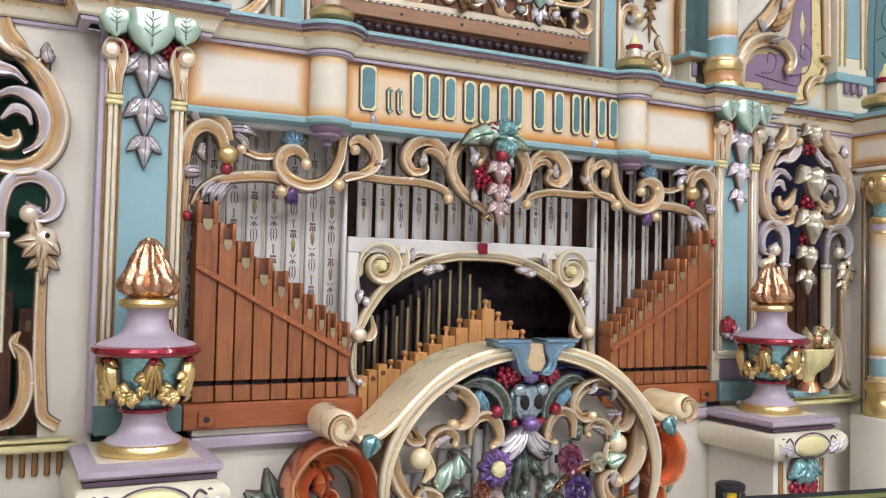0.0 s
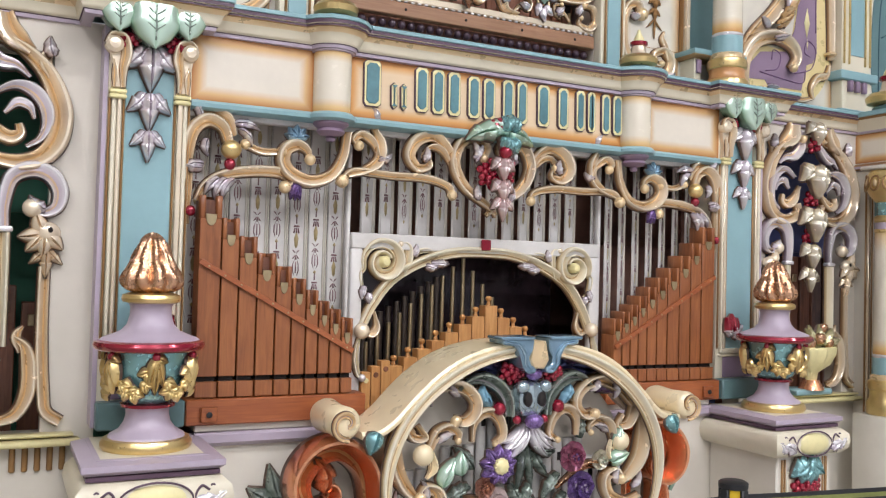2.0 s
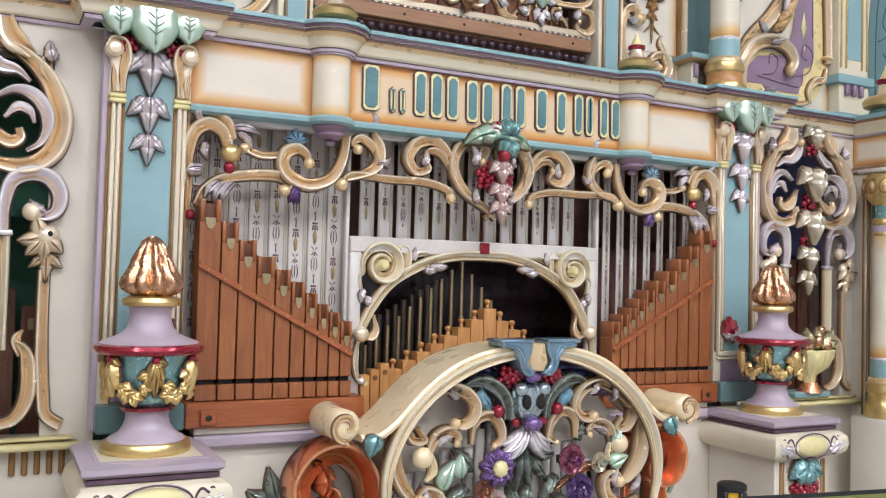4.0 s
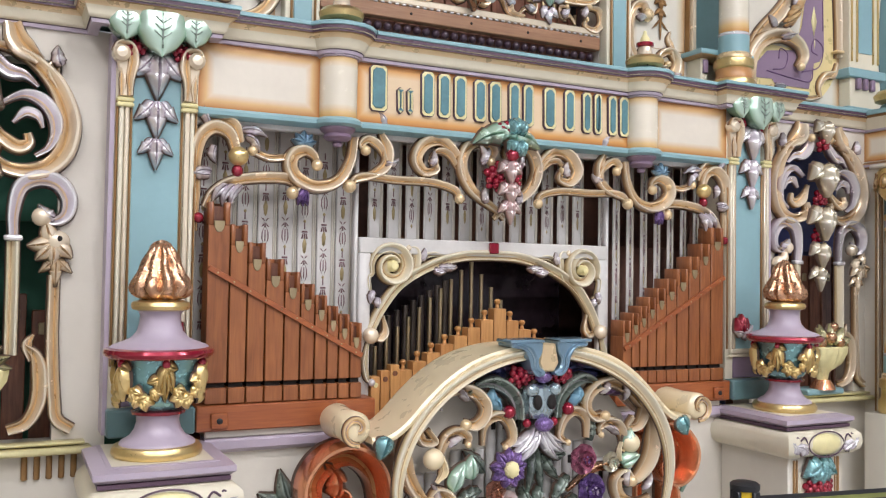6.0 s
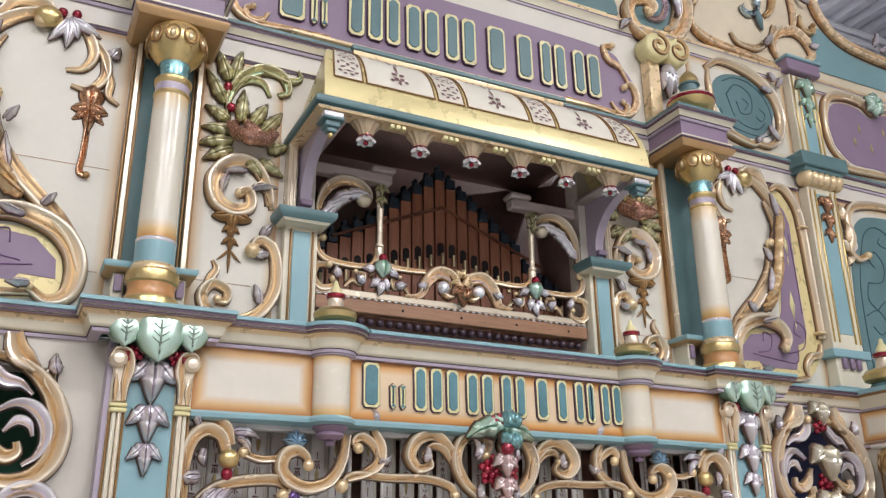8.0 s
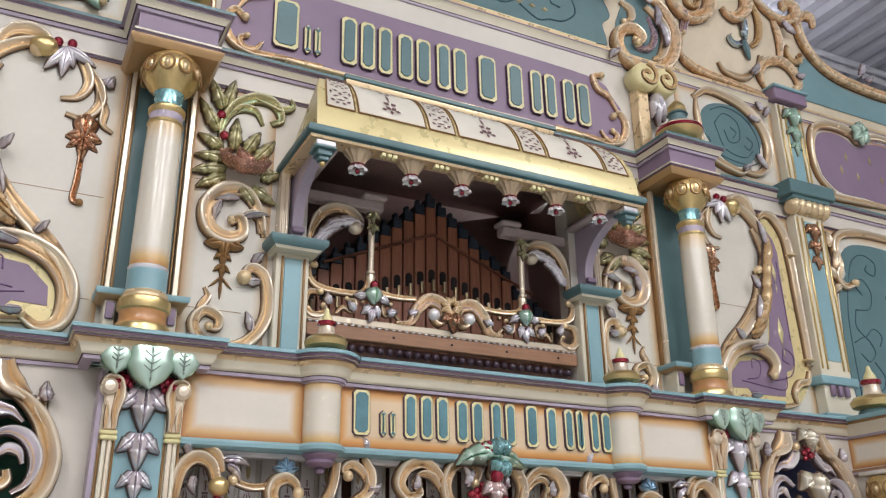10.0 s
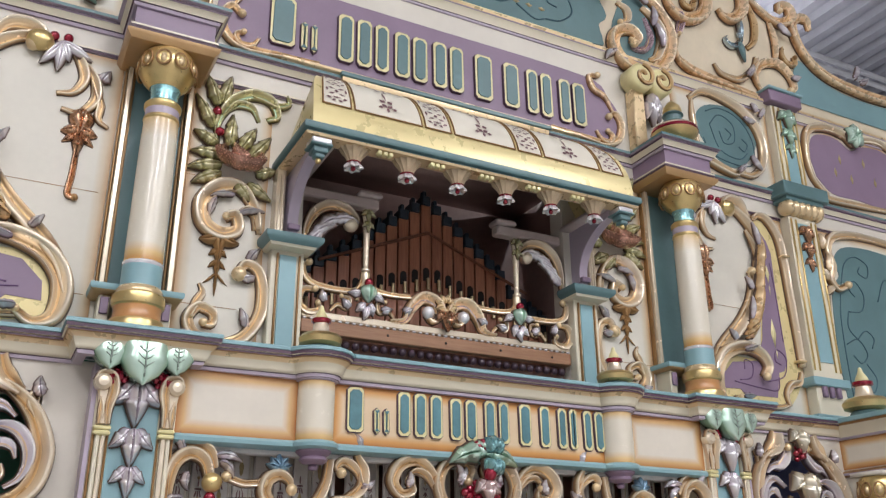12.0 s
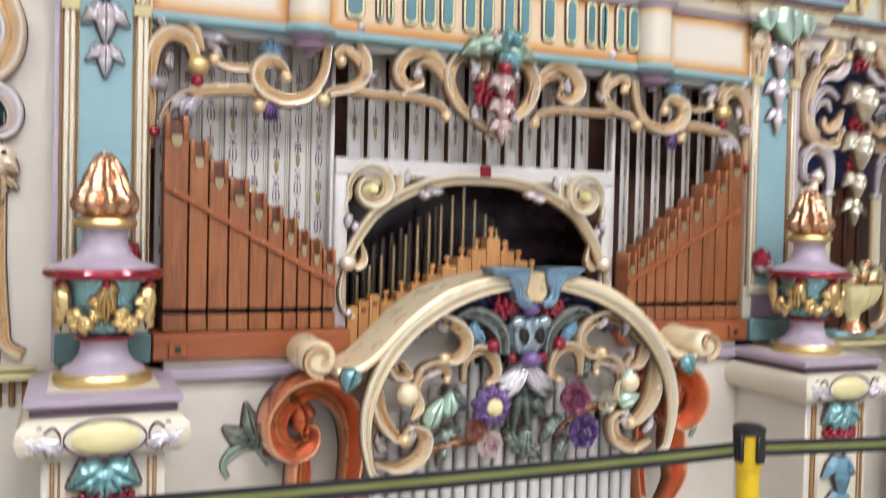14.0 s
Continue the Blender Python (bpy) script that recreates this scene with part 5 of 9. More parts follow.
for s in (-1, 1):
    sh = Shape()
    scroll(sh, [(0.022, 1.878), (-0.014, 1.912), (-0.118, 1.980), (-0.164, 2.062), (-0.141, 2.140), (-0.075, 2.168), (-0.026, 2.138), (-0.044, 2.092)], 0.020, 0.02, 0.036, 0.5, 0.7, s, 0, 0.018)
    part("heart_scroll", sh, [PEARL, HONEY], heart)
    sh = Shape()
    scroll(sh, [(-0.152, 2.012), (-0.187, 2.107), (-0.252, 2.156), (-0.320, 2.137), (-0.351, 2.080), (-0.318, 2.036), (-0.272, 2.048), (-0.285, 2.080)], 0.022, 0.02, 0.040, 0.5, 0.6, s, 0, 0.020)
    scroll(sh, [(-0.175, 2.05), (-0.215, 2.105), (-0.260, 2.118), (-0.290, 2.095)], 0.012, 0.02, 0.030, 0.5, 0.5, s)
    part("side_scroll", sh, [PEARL, HONEY], heart)
    sh = Shape()
    for x, z, a, ln, bd in ((-0.085, 2.075, 60, 0.075, 60), (-0.095, 2.085, 30, 0.06, 40), (-0.300, 2.060, 40, 0.05, 60), (-0.065, 1.935, 130, 0.05, -40)):
        leaf(sh, x, z, -0.01, a, ln * 1.15, 0.013, 0.022, 3, bd * 1.3, 0, s, 12)
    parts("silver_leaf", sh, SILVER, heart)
    sh = Shape()
    leaf(sh, 0.010, 2.195, -0.03, 175, 0.165, 0.034, 0.045, 3, 42, 0, s)
    leaf(sh, 0.008, 2.185, -0.045, 120, 0.07, 0.030, 0.03, 0, 60, 0, s)
    parts("green_leaf", sh, GREEN, heart)
sh = Shape()
for a in (90, 60, 120, -90, -60, -120):
    leaf(sh, 0.030, 2.165 + (0.03 if a > 0 else 0), -0.05, a, 0.062, 0.028, 0.05, 0, 0)
parts("green_bud", sh, AQUA, heart)
sh = Shape()
bunch(sh, -0.005, 2.215, -0.05, 12, 0.040, 0.024, 0.012, seed=2)
parts("berry", sh, RED, heart, "shiny red berry")
sh = Shape()
sh.ball(0.008, -0.075, 2.112, 0.026, seg=16)
part("cherry", sh, RED, heart)
sh = Shape()
bunch(sh, 0.002, 2.035, -0.015, 34, 0.078, 0.058, 0.0150, seed=4)
parts("berry", sh, RED, heart, "shiny red berry")
sh = Shape()
husks(sh, 0.006, 2.090, -0.055, [(0.0, 0.085, 0.085), (0.085, 0.080, 0.085), (0.15, 0.085, 0.07)])
parts("husk_drop", sh, ROSESILVER, heart, "rose-silver husk")

# ---- side bays: pierced grilles ----


def husk_leaf(sh, x, z, y, w, ln, s=1):
    husks(sh, x, z, y, [(0.0, ln, w)], s)


def grille(s):
    t = thing("carved_grille", (s * 1.80, 0.10, 1.15), "gilt and silver carved grille with a shell bowl", "grille", "side grilles")
    y = 0.095
    curves = (
        ("ring_scroll", [(1.740, 2.345), (1.660, 2.324), (1.601, 2.288), (1.551, 2.232), (1.518, 2.158), (1.508, 2.099), (1.523, 2.026), (1.564, 1.976), (1.622, 1.956), (1.685, 1.964), (1.720, 1.995), (1.712, 2.035)], 0.026, 0.5, 0.6),
        ("inner_ring", [(1.705, 2.160), (1.645, 2.193), (1.592, 2.181), (1.556, 2.137), (1.548, 2.084), (1.566, 2.035), (1.605, 2.006)], 0.020, 0.4, 0.4),
        ("inner_tendril", [(1.670, 2.105), (1.635, 2.140), (1.600, 2.130), (1.585, 2.095)], 0.013, 0.4, 0.4),
        ("cross_leaf", [(1.755, 2.385), (1.735, 2.310), (1.690, 2.262), (1.640, 2.252), (1.602, 2.222)], 0.020, 0.5, 0.3),
        ("bowl_leaf_scroll", [(1.735, 2.120), (1.700, 2.060), (1.655, 2.030), (1.625, 2.045), (1.628, 2.075)], 0.018, 0.4, 0.6),
        ("top_scroll", [(1.600, 2.300), (1.660, 2.350), (1.680, 2.410)], 0.030, 0.6, 0.9),
        ("top_crest", [(1.545, 2.225), (1.562, 2.280), (1.538, 2.322)], 0.016, 0.5, 0.5),
        ("low_scroll", [(1.659, 1.760), (1.660, 1.830), (1.642, 1.907), (1.590, 1.937), (1.536, 1.925), (1.506, 1.879), (1.512, 1.828), (1.545, 1.806), (1.582, 1.818)], 0.024, 0.7, 0.6),
        ("stem", [(1.658, 1.395), (1.658, 1.600), (1.659, 1.740)], 0.017, 1.0, 1.0),
        ("foot_scroll", [(1.625, 1.425), (1.586, 1.392), (1.573, 1.323), (1.578, 1.243), (1.608, 1.186), (1.659, 1.166)], 0.019, 0.4, 0.8),
        ("foot_crest", [(1.600, 1.375), (1.612, 1.425), (1.594, 1.455)], 0.012, 0.6, 0.4),
        ("jamb_moulding", [(1.542, 1.640), (1.542, 1.426), (1.532, 1.252), (1.522, 1.194), (1.480, 1.160)], 0.017, 0.9, 0.9),
    )
    curves += tuple((nm, [(3.60 - x, z) for x, z in pts], w, a, b) for nm, pts, w, a, b in curves)
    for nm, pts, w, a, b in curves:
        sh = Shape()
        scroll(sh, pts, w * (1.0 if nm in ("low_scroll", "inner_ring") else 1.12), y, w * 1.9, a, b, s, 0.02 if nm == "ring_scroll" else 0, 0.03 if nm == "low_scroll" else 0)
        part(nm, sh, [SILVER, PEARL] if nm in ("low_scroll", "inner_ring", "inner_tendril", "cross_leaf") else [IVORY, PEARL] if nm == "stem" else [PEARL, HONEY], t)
    sh = Shape()
    for x in (1.659, 1.941):
        sh.box(s * x - 0.026, s * x + 0.026, y - 0.034, y, 1.742, 1.760, 0.004)
    parts("stem_collar", sh, SILVER, t)
    sh = Shape()
    for x, z, a, ln, bd in (
                            (1.545, 1.815, 10, 0.06, 60), (2.055, 1.815, 170, 0.06, -60), (1.540, 2.290, 60, 0.06, 40), (2.060, 2.290, 120, 0.06, -40)):
        leaf(sh, x, z, y - 0.02, a, ln * 1.1, 0.017, 0.026, 3, bd, 0, s, 12)
    parts("silver_leaf", sh, SILVER, t)
    for x in (1.538, 2.062):  # curled gilt flower heads on the jambs
        sh = Shape()
        sh.ball(s * x, y - 0.02, 1.745, 0.040, 0.03, 0.034, 16)
        for a in (-150, -100, -60, -20, 60):
            leaf(sh, x + 0.01, 1.740, y - 0.015, a, 0.075, 0.020, 0.028, 0, 20, 0, s, 8)
        husk_leaf(sh, x, 1.690, y - 0.01, 0.055, 0.085, s)
        part("flower_head", sh, PEARL, t, "pale gilt curled flower head")
        sh = Shape()
        sh.ball(s * (x - 0.008), y - 0.048, 1.752, 0.008, 0.004, 0.009, 10)
        part("eyelet", sh, SLOT, t)
    sh = Shape()
    husk_leaf(sh, 1.80, 2.420, y - 0.04, 0.12, 0.10, s)
    husk_leaf(sh, 1.79, 2.215, y - 0.04, 0.17, 0.15, s)
    husk_leaf(sh, 1.785, 2.010, y - 0.04, 0.15, 0.15, s)
    husk_leaf(sh, 1.775, 1.840, y - 0.04, 0.11, 0.11, s)
    husk_leaf(sh, 1.770, 1.730, y - 0.04, 0.08, 0.11, s)
    parts("husk", sh, PALEGOLD, t, "silver-gold husk")
    sh = Shape()
    bunch(sh, s * 1.80, 2.318, y - 0.03, 9, 0.040, 0.034, 0.015, seed=7)
    bunch(sh, s * 1.79, 2.055, y - 0.02, 9, 0.048, 0.034, 0.016, seed=8)
    bunch(sh, s * 1.78, 1.880, y - 0.02, 8, 0.042, 0.030, 0.015, seed=9)
    parts("red_fruit", sh, RED, t, "dark red fruit")
    sh = Shape()  # fluted shell bowl on a short foot
    sh.lathe([(0.030, 1.195), (0.040, 1.235), (0.110, 1.275), (0.140, 1.320), (0.146, 1.352), (0.138, 1.358), (0.0, 1.350)], s * 1.80, y - 0.04, 0, 64, squash=0.6, flute=18, flute_depth=0.09)
    part("shell_bowl", sh, LEMON, t, "pale gold fluted shell bowl")
    sh = Shape()
    sh.lathe([(0.06, 1.155), (0.05, 1.175), (0.034, 1.20), (0.0, 1.20)], s * 1.80, y - 0.04, 0, 24)
    part("bowl_foot", sh, COPPER, t)
    sh = Shape()
    for i in range(11):
        a = 18 * i
        leaf(sh, 1.80 + 0.05 * math.cos(radians(a)), 1.365, y - 0.05 - 0.02 * (i % 2), a if 0 < a < 180 else a + 4, 0.10, 0.020, 0.03, 2, 0, 0, s, 8)
    parts("bowl_leaf", sh, OLIVE, t)
    sh = Shape()
    for dx, z, r in ((-0.06, 1.375, 0.026), (0.0, 1.400, 0.030), (0.06, 1.378, 0.026), (0.02, 1.450, 0.024)):
        sh.ball(s * (1.80 + dx), y - 0.085, z, r, seg=14)
    parts("fruit", sh, BRONZE, t)
    sh = Shape()
    sh.box(s * 1.42, s * 2.14, 0.03, BAY, 1.092, 1.112, 0.006)
    sh.box(s * 1.44, s * 2.13, 0.05, BAY, 1.118, 1.128, 0.004)
    parts("sill", sh, LEMON, t)
    sh = Shape()
    sh.box(s * 1.68, s * 1.92, 0.03, BAY + 0.05, 1.130, 1.158, 0.006)
    part("bowl_plinth", sh, TEAL, t)
    sh = Shape()
    for i in range(5):
        sh.box(s * (1.46 + 0.035 * i), s * (1.478 + 0.035 * i), 0.085, BAY, 1.01, 1.085, 0.004)
    parts("sill_flute", sh, DGOLD, t)
    for i in range(6 if s < 0 else 11):
        x = 1.56 + 0.085 * i
        p = thing("bay_pipe", (s * x, 0.35, 1.1), "dark brown wooden pipe standing behind the grille", "organ pipe", "pipes behind the grilles")
        sh = Shape()
        sh.box(s * (x - 0.034), s * (x + 0.034), 0.33, 0.40, 1.0, 1.52 + 0.055 * min(i, 5), 0.003)
        part("body", sh, BROWN, p)
        sh = Shape()
        sh.box(s * (x - 0.015), s * (x + 0.015), 0.322, 0.33, 1.44 + 0.045 * min(i, 5), 1.48 + 0.045 * min(i, 5), 0.003)
        part("lip", sh, BRASS, p)


for s in (-1, 1):
    grille(s)


def tulip(s):
    t = thing("tulip_carving", (s * 1.165, 0, 1.42), "small red and silver tulip carving on the pilaster", "carving", "pilaster tulips")
    sh = Shape()
    for a, ln in ((90, 0.085), (115, 0.075), (65, 0.075)):
        leaf(sh, 1.200, 1.430, -0.02, a, ln, 0.024, 0.03, 0, 0, 0, s, 8)
    parts("petal", sh, RED, t)
    sh = Shape()
    for a, ln in ((20, 0.07), (45, 0.06), (150, 0.05), (-20, 0.06)):
        leaf(sh, 1.205, 1.425, -0.025, a, ln, 0.018, 0.025, 2, 30, 0, s, 8)
    parts("leaf", sh, SILVER, t)


for s in (-1, 1):
    tulip(s)

# ---- columns and finials of the wings ----


def finial(x, y, z, k=1.0):
    t = thing("finial", (x, y, z), "small turned finial in gold, teal and red", "finial", "cornice finials")
    for nm, m, prof in (
        ("base", DTEAL, [(0, 0), (0.046, 0), (0.048, 0.010), (0.040, 0.018), (0, 0.018)]),
        ("bowl", GOLD, [(0.040, 0.016), (0.062, 0.024), (0.066, 0.040), (0.056, 0.052), (0.030, 0.058), (0, 0.058)]),
        ("neck", PEARL, [(0.034, 0.056), (0.026, 0.066), (0.022, 0.090), (0.0, 0.090)]),
        ("red_ring", RED, [(0.022, 0.088), (0.030, 0.092), (0.030, 0.102), (0.020, 0.106), (0, 0.106)]),
        ("tip", LEMON, [(0.020, 0.105), (0.016, 0.118), (0.008, 0.132), (0.005, 0.145), (0.0, 0.148)])):
        sh = Shape()
        sh.lathe([(r * k, h * k) for r, h in prof], x, y, z, 28)
        part(nm, sh, m, t)


def crown_finial(x, y, z):
    t = thing("finial", (x, y, z), "broad gold bowl finial with a red band and teal neck", "finial", "crown finials")
    for nm, m, prof in (
        ("foot", DTEAL, [(0, 0), (0.060, 0), (0.056, 0.014), (0, 0.016)]),
        ("bowl", GOLD, [(0.050, 0.014), (0.076, 0.026), (0.112, 0.060), (0.120, 0.076), (0, 0.078)]),
        ("red_band", RED, [(0.120, 0.075), (0.124, 0.080), (0.122, 0.092), (0, 0.094)]),
        ("shoulder", PEARL, [(0.121, 0.091), (0.112, 0.106), (0.080, 0.124), (0.054, 0.134), (0, 0.136)]),
        ("neck", DTEAL, [(0.054, 0.132), (0.062, 0.138), (0.060, 0.146), (0.044, 0.152), (0.044, 0.180), (0.056, 0.186), (0.052, 0.194), (0, 0.196)]),
        ("tip", GOLD, [(0.038, 0.192), (0.050, 0.210), (0.046, 0.234), (0.028, 0.256), (0.012, 0.272), (0, 0.276)])):
        sh = Shape()
        sh.lathe(prof, x, y, z, 36)
        part(nm, sh, m, t)


for s in (-1, 1):
    finial(s * 0.66, -0.030, 2.508, 1.2)
    finial(s * 2.20, -0.05, 2.506, 1.7)


def turned(sh, rows, x, y, seg=40):
    sh.lathe(rows, x, y, 0, seg)


def column(x, y, z0, z1, r, label, group, base, name="column"):
    """Round column: z0 foot, z1 top of the capital."""
    h = z1 - z0
    t = thing(name, (x, y, z0), label, "column", group)
    f = lambda q: z0 + h * q
    for nm, m, rows in (
        ("foot_ring", GOLD, [(0, f(0)), (r * 1.35, f(0)), (r * 1.43, f(0.010)), (r * 1.43, f(0.046)), (r * 1.34, f(0.056)), (0, f(0.056))]),
        ("lower_drum", ORANGE if base else GOLD, [(r * 1.32, f(0.055)), (r * 1.22, f(0.066)), (r * 1.18, f(0.084)), (r * 1.22, f(0.100)), (0, f(0.100))]),
        ("upper_ring", GOLD, [(r * 1.2, f(0.098)), (r * 1.32, f(0.104)), (r * 1.36, f(0.120)), (r * 1.32, f(0.136)), (r * 1.2, f(0.142)), (0, f(0.142))]),
        ("collar", HONEY, [(r * 1.2, f(0.141)), (r * 1.16, f(0.146)), (r * 1.18, f(0.154)), (r * 1.05, f(0.164)), (0, f(0.164))]),
        ("teal_band", TEAL, [(r * 1.03, f(0.163)), (r * 1.02, f(0.200)), (r * 1.03, f(0.233)), (0, f(0.233))]),
        ("silver_ring", SILVER, [(r * 1.03, f(0.232)), (r * 1.06, f(0.235)), (r * 1.06, f(0.242)), (r * 1.0, f(0.246)), (0, f(0.246))]),
    ):
        sh = Shape()
        turned(sh, rows, x, y)
        part(nm, sh, m, t)
    sh = Shape()
    sh.lathe([(r, f(0.244)), (r, f(0.31)), (r * 0.97, f(0.66)), (r * 0.94, f(0.745))], x, y, 0, 44, rims=[0.0, 1.0, 1.0, 0.45])
    part("shaft", sh, SHAFT, t, "ivory shaft with orange sprayed ends")
    for nm, m, rows in (
        ("gold_ring", GOLD, [(r * 0.94, f(0.742)), (r * 1.0, f(0.748)), (r * 0.96, f(0.758)), (0, f(0.758))]),
        ("lilac_band", LILAC, [(r * 0.93, f(0.756)), (r * 0.93, f(0.786)), (0, f(0.786))]),
        ("gold_ring", GOLD, [(r * 0.93, f(0.785)), (r * 1.02, f(0.792)), (r * 1.02, f(0.806)), (r * 0.9, f(0.814)), (0, f(0.814))]),
        ("aqua_neck", AQUA, [(r * 0.82, f(0.812)), (r * 0.76, f(0.840)), (r * 0.86, f(0.872)), (0, f(0.872))]),
        ("capital", GOLD, [(r * 0.86, f(0.868)), (r * 1.28, f(0.895)), (r * 1.58, f(0.925)), (r * 1.62, f(0.955)), (r * 1.50, f(0.985)), (r * 1.3, f(1.0)), (0, f(1.0))]),
    ):
        sh = Shape()
        turned(sh, rows, x, y)
        part(nm, sh, m, t)
    for i in range(10):  # rings carved round the capital
        a = 2 * math.pi * i / 10
        sh = Shape()
        ring = [(0.38 * r * math.cos(b), 0, 0.030 * h * math.sin(b)) for b in np.linspace(0, 2 * math.pi, 17)]
        sh.tube(ring, 0.005, 6)
        sh.turn(0, pose(x + 1.60 * r * math.cos(a), y + 1.60 * r * math.sin(a), f(0.945), -8, 0, math.degrees(a) + 90))
        part("capital_ring", sh, DGOLD, t)
        sh = Shape()
        sh.ball(x + 1.52 * r * math.cos(a), y + 1.52 * r * math.sin(a), f(0.945), 0.013, 0.013, 0.020, 10)
        part("capital_boss", sh, HONEY, t)


for s in (-1, 1):
    column(s * 1.281, 0.106, 2.508, 3.640, 0.067, "smooth ivory column with gold rings and teal band on the cornice", "upper columns", True)
    column(s * 2.085, -0.130, 1.05, 2.20, 0.060, "ivory column of the side wing with a gilt capital", "wing columns", False)
    sh = Shape()
    sh.box(s * 1.99, s * 2.149, -0.24, -0.02, 0.0, 1.048, 0.006)
    sh.box(s * 2.0, s * 2.149, -0.22, -0.04, 2.203, 2.222, 0.004)
    parts("wing_column_plinth", sh, CREAM, organ)

# ---- shield with carved hood in front of the lower wall ----
shield = thing("carved_shield", (0, -0.15, 0.0), "arched cream hood over a metallic carving of scrolls, fruit and flowers", "carving")
hood = [(0.0, 1.418), (0.14, 1.408), (0.27, 1.374), (0.37, 1.318), (0.45, 1.250), (0.515, 1.185), (0.575, 1.145), (0.64, 1.140)]
for s in (-1, 1):
    line = smooth_line(hood, 6)
    sh = Shape()
    n = len(line)
    vs, fs = [], []
    for i, p in enumerate(line):
        tt = (line[min(i + 1, n - 1)] - line[max(i - 1, 0)]).normalized()
        nn = Vector((-tt.y, tt.x))
        for yy, off in ((-0.335, -0.012), (-0.340, 0.0), (-0.335, 0.010), (-0.22, 0.014), (-0.10, 0.008), (-0.10, -0.014), (-0.22, -0.012)):
            vs.append((s * (p.x + nn.x * off), yy, p.y + nn.y * off))
    for i in range(n - 1):
        for j in range(7):
            fs.append((i * 7 + j, i * 7 + (j + 1) % 7, (i + 1) * 7 + (j + 1) % 7, (i + 1) * 7 + j))
    fs += [tuple(range(7)), tuple((n - 1) * 7 + j for j in range(7))]
    sh.add(vs, fs)
    part("hood", sh, CREAMGOLD, shield, "smooth cream hood fading to gold")
    sh = Shape()  # rolled end of the hood, its axis running back to the wall
    o = len(sh.v)
    sh.lathe([(0.0, 0.0), (0.030, 0.0), (0.044, 0.006), (0.052, 0.020), (0.049, 0.11), (0.056, 0.19), (0.050, 0.212), (0.0, 0.215)], seg=36)
    sh.turn(o, pose(s * 0.690, -0.335, 1.178, -90, 0, 0))
    part("hood_roll", sh, CREAMGOLD, shield, "cream roll at the end of the hood")
    sh = Shape()
    scroll(sh, spiral(-0.690, 1.178, 0.050, 0.010, -80, -430, 14), 0.010, -0.333, 0.014, 0.9, 0.8, s)
    part("roll_volute", sh, [HONEY, SILVER], shield)
    sh = Shape()  # front rim, an ellipse closing in at the foot
    rim = [(-0.548 * math.cos(radians(a)), 0.965 + 0.432 * math.sin(radians(a))) for a in range(-18, 91, 8)]
    scroll(sh, [(-0.470, 0.800)] + rim + [(0.0, 1.397)], 0.020, -0.322, 0.026, 0.6, 1.0, s)
    part("rim", sh, [IVORY, PEARL], shield)
    sh = Shape()
    leaf(sh, -0.590, 1.150, -0.335, -110, 0.075, 0.026, 0.025, 0, 0, 0, s, 8)
    part("aqua_leaf", sh, AQUA, shield)
    for nm, pts, w, a, b, b1 in (
        ("upper_scroll", [(-0.420, 1.150), (-0.395, 1.112), (-0.440, 1.116), (-0.468, 1.180), (-0.450, 1.208), (-0.402, 1.250), (-0.323, 1.281), (-0.254, 1.268), (-0.212, 1.228), (-0.212, 1.185), (-0.246, 1.156), (-0.285, 1.160)], 0.021, 0.5, 0.9, 0.020),
        ("upper_tail", [(-0.190, 1.205), (-0.215, 1.235), (-0.235, 1.240)], 0.014, 0.6, 0.3, 0),
        ("middle_scroll", [(-0.372, 1.020), (-0.372, 1.075), (-0.350, 1.122), (-0.305, 1.138), (-0.270, 1.118), (-0.272, 1.092)], 0.017, 0.5, 0.6, 0.012),
        ("inner_scroll", [(-0.212, 1.085), (-0.208, 1.145), (-0.180, 1.178), (-0.140, 1.180), (-0.108, 1.148), (-0.098, 1.100), (-0.128, 1.074)], 0.017, 0.5, 0.7, 0.012),
        ("outer_sweep", [(-0.490, 1.180), (-0.505, 1.090), (-0.490, 1.000), (-0.440, 0.930), (-0.390, 0.905)], 0.024, 0.4, 0.5, 0),
        ("foot_scroll", [(-0.500, 0.850), (-0.430, 0.830), (-0.360, 0.860), (-0.340, 0.920), (-0.385, 0.945), (-0.410, 0.915)], 0.021, 0.5, 0.7, 0.02),
    ):
        sh = Shape()
        scroll(sh, pts, w, -0.262, w * 2.2, a, b, s, 0, b1)
        part(nm, sh, [PEARL, HONEY], shield)
    sh = Shape()
    sh.ball(s * 0.402, -0.285, 1.055, 0.036, 0.032, 0.036, 18)
    part("bud", sh, CREAMGOLD, shield, "pale gold bud")
    sh = Shape()
    scroll(sh, [(-0.370, 1.060), (-0.362, 1.010), (-0.385, 0.975)], 0.014, -0.27, 0.026, 0.8, 0.4, s)
    part("bud_stem", sh, [CREAMGOLD, PEARL], shield)
    sh = Shape()
    for x, z, a, ln, bd in ((-0.375, 1.270, 230, 0.055, 60), (-0.300, 1.280, 270, 0.050, 60), (-0.345, 1.090, 60, 0.06, -50), (-0.460, 0.880, 160, 0.07, -60), (-0.39, 0.90, 60, 0.07, 60)):
        leaf(sh, x, z, -0.275, a, ln * 1.15, 0.012, 0.024, 3, bd * 1.3, 0, s, 12)
    parts("silver_leaf", sh, SILVER, shield)
    sh = Shape()  # dark feathered leaves under the hood
    for x, z, a, ln in ((-0.11, 1.315, 165, 0.12), (-0.20, 1.330, 185, 0.13)):
        leaf(sh, x, z, -0.225, a, ln, 0.040, 0.035, 4, 15, 0, s)
    parts("feather_leaf", sh, FEATHERBLUE, shield)
    sh = Shape()
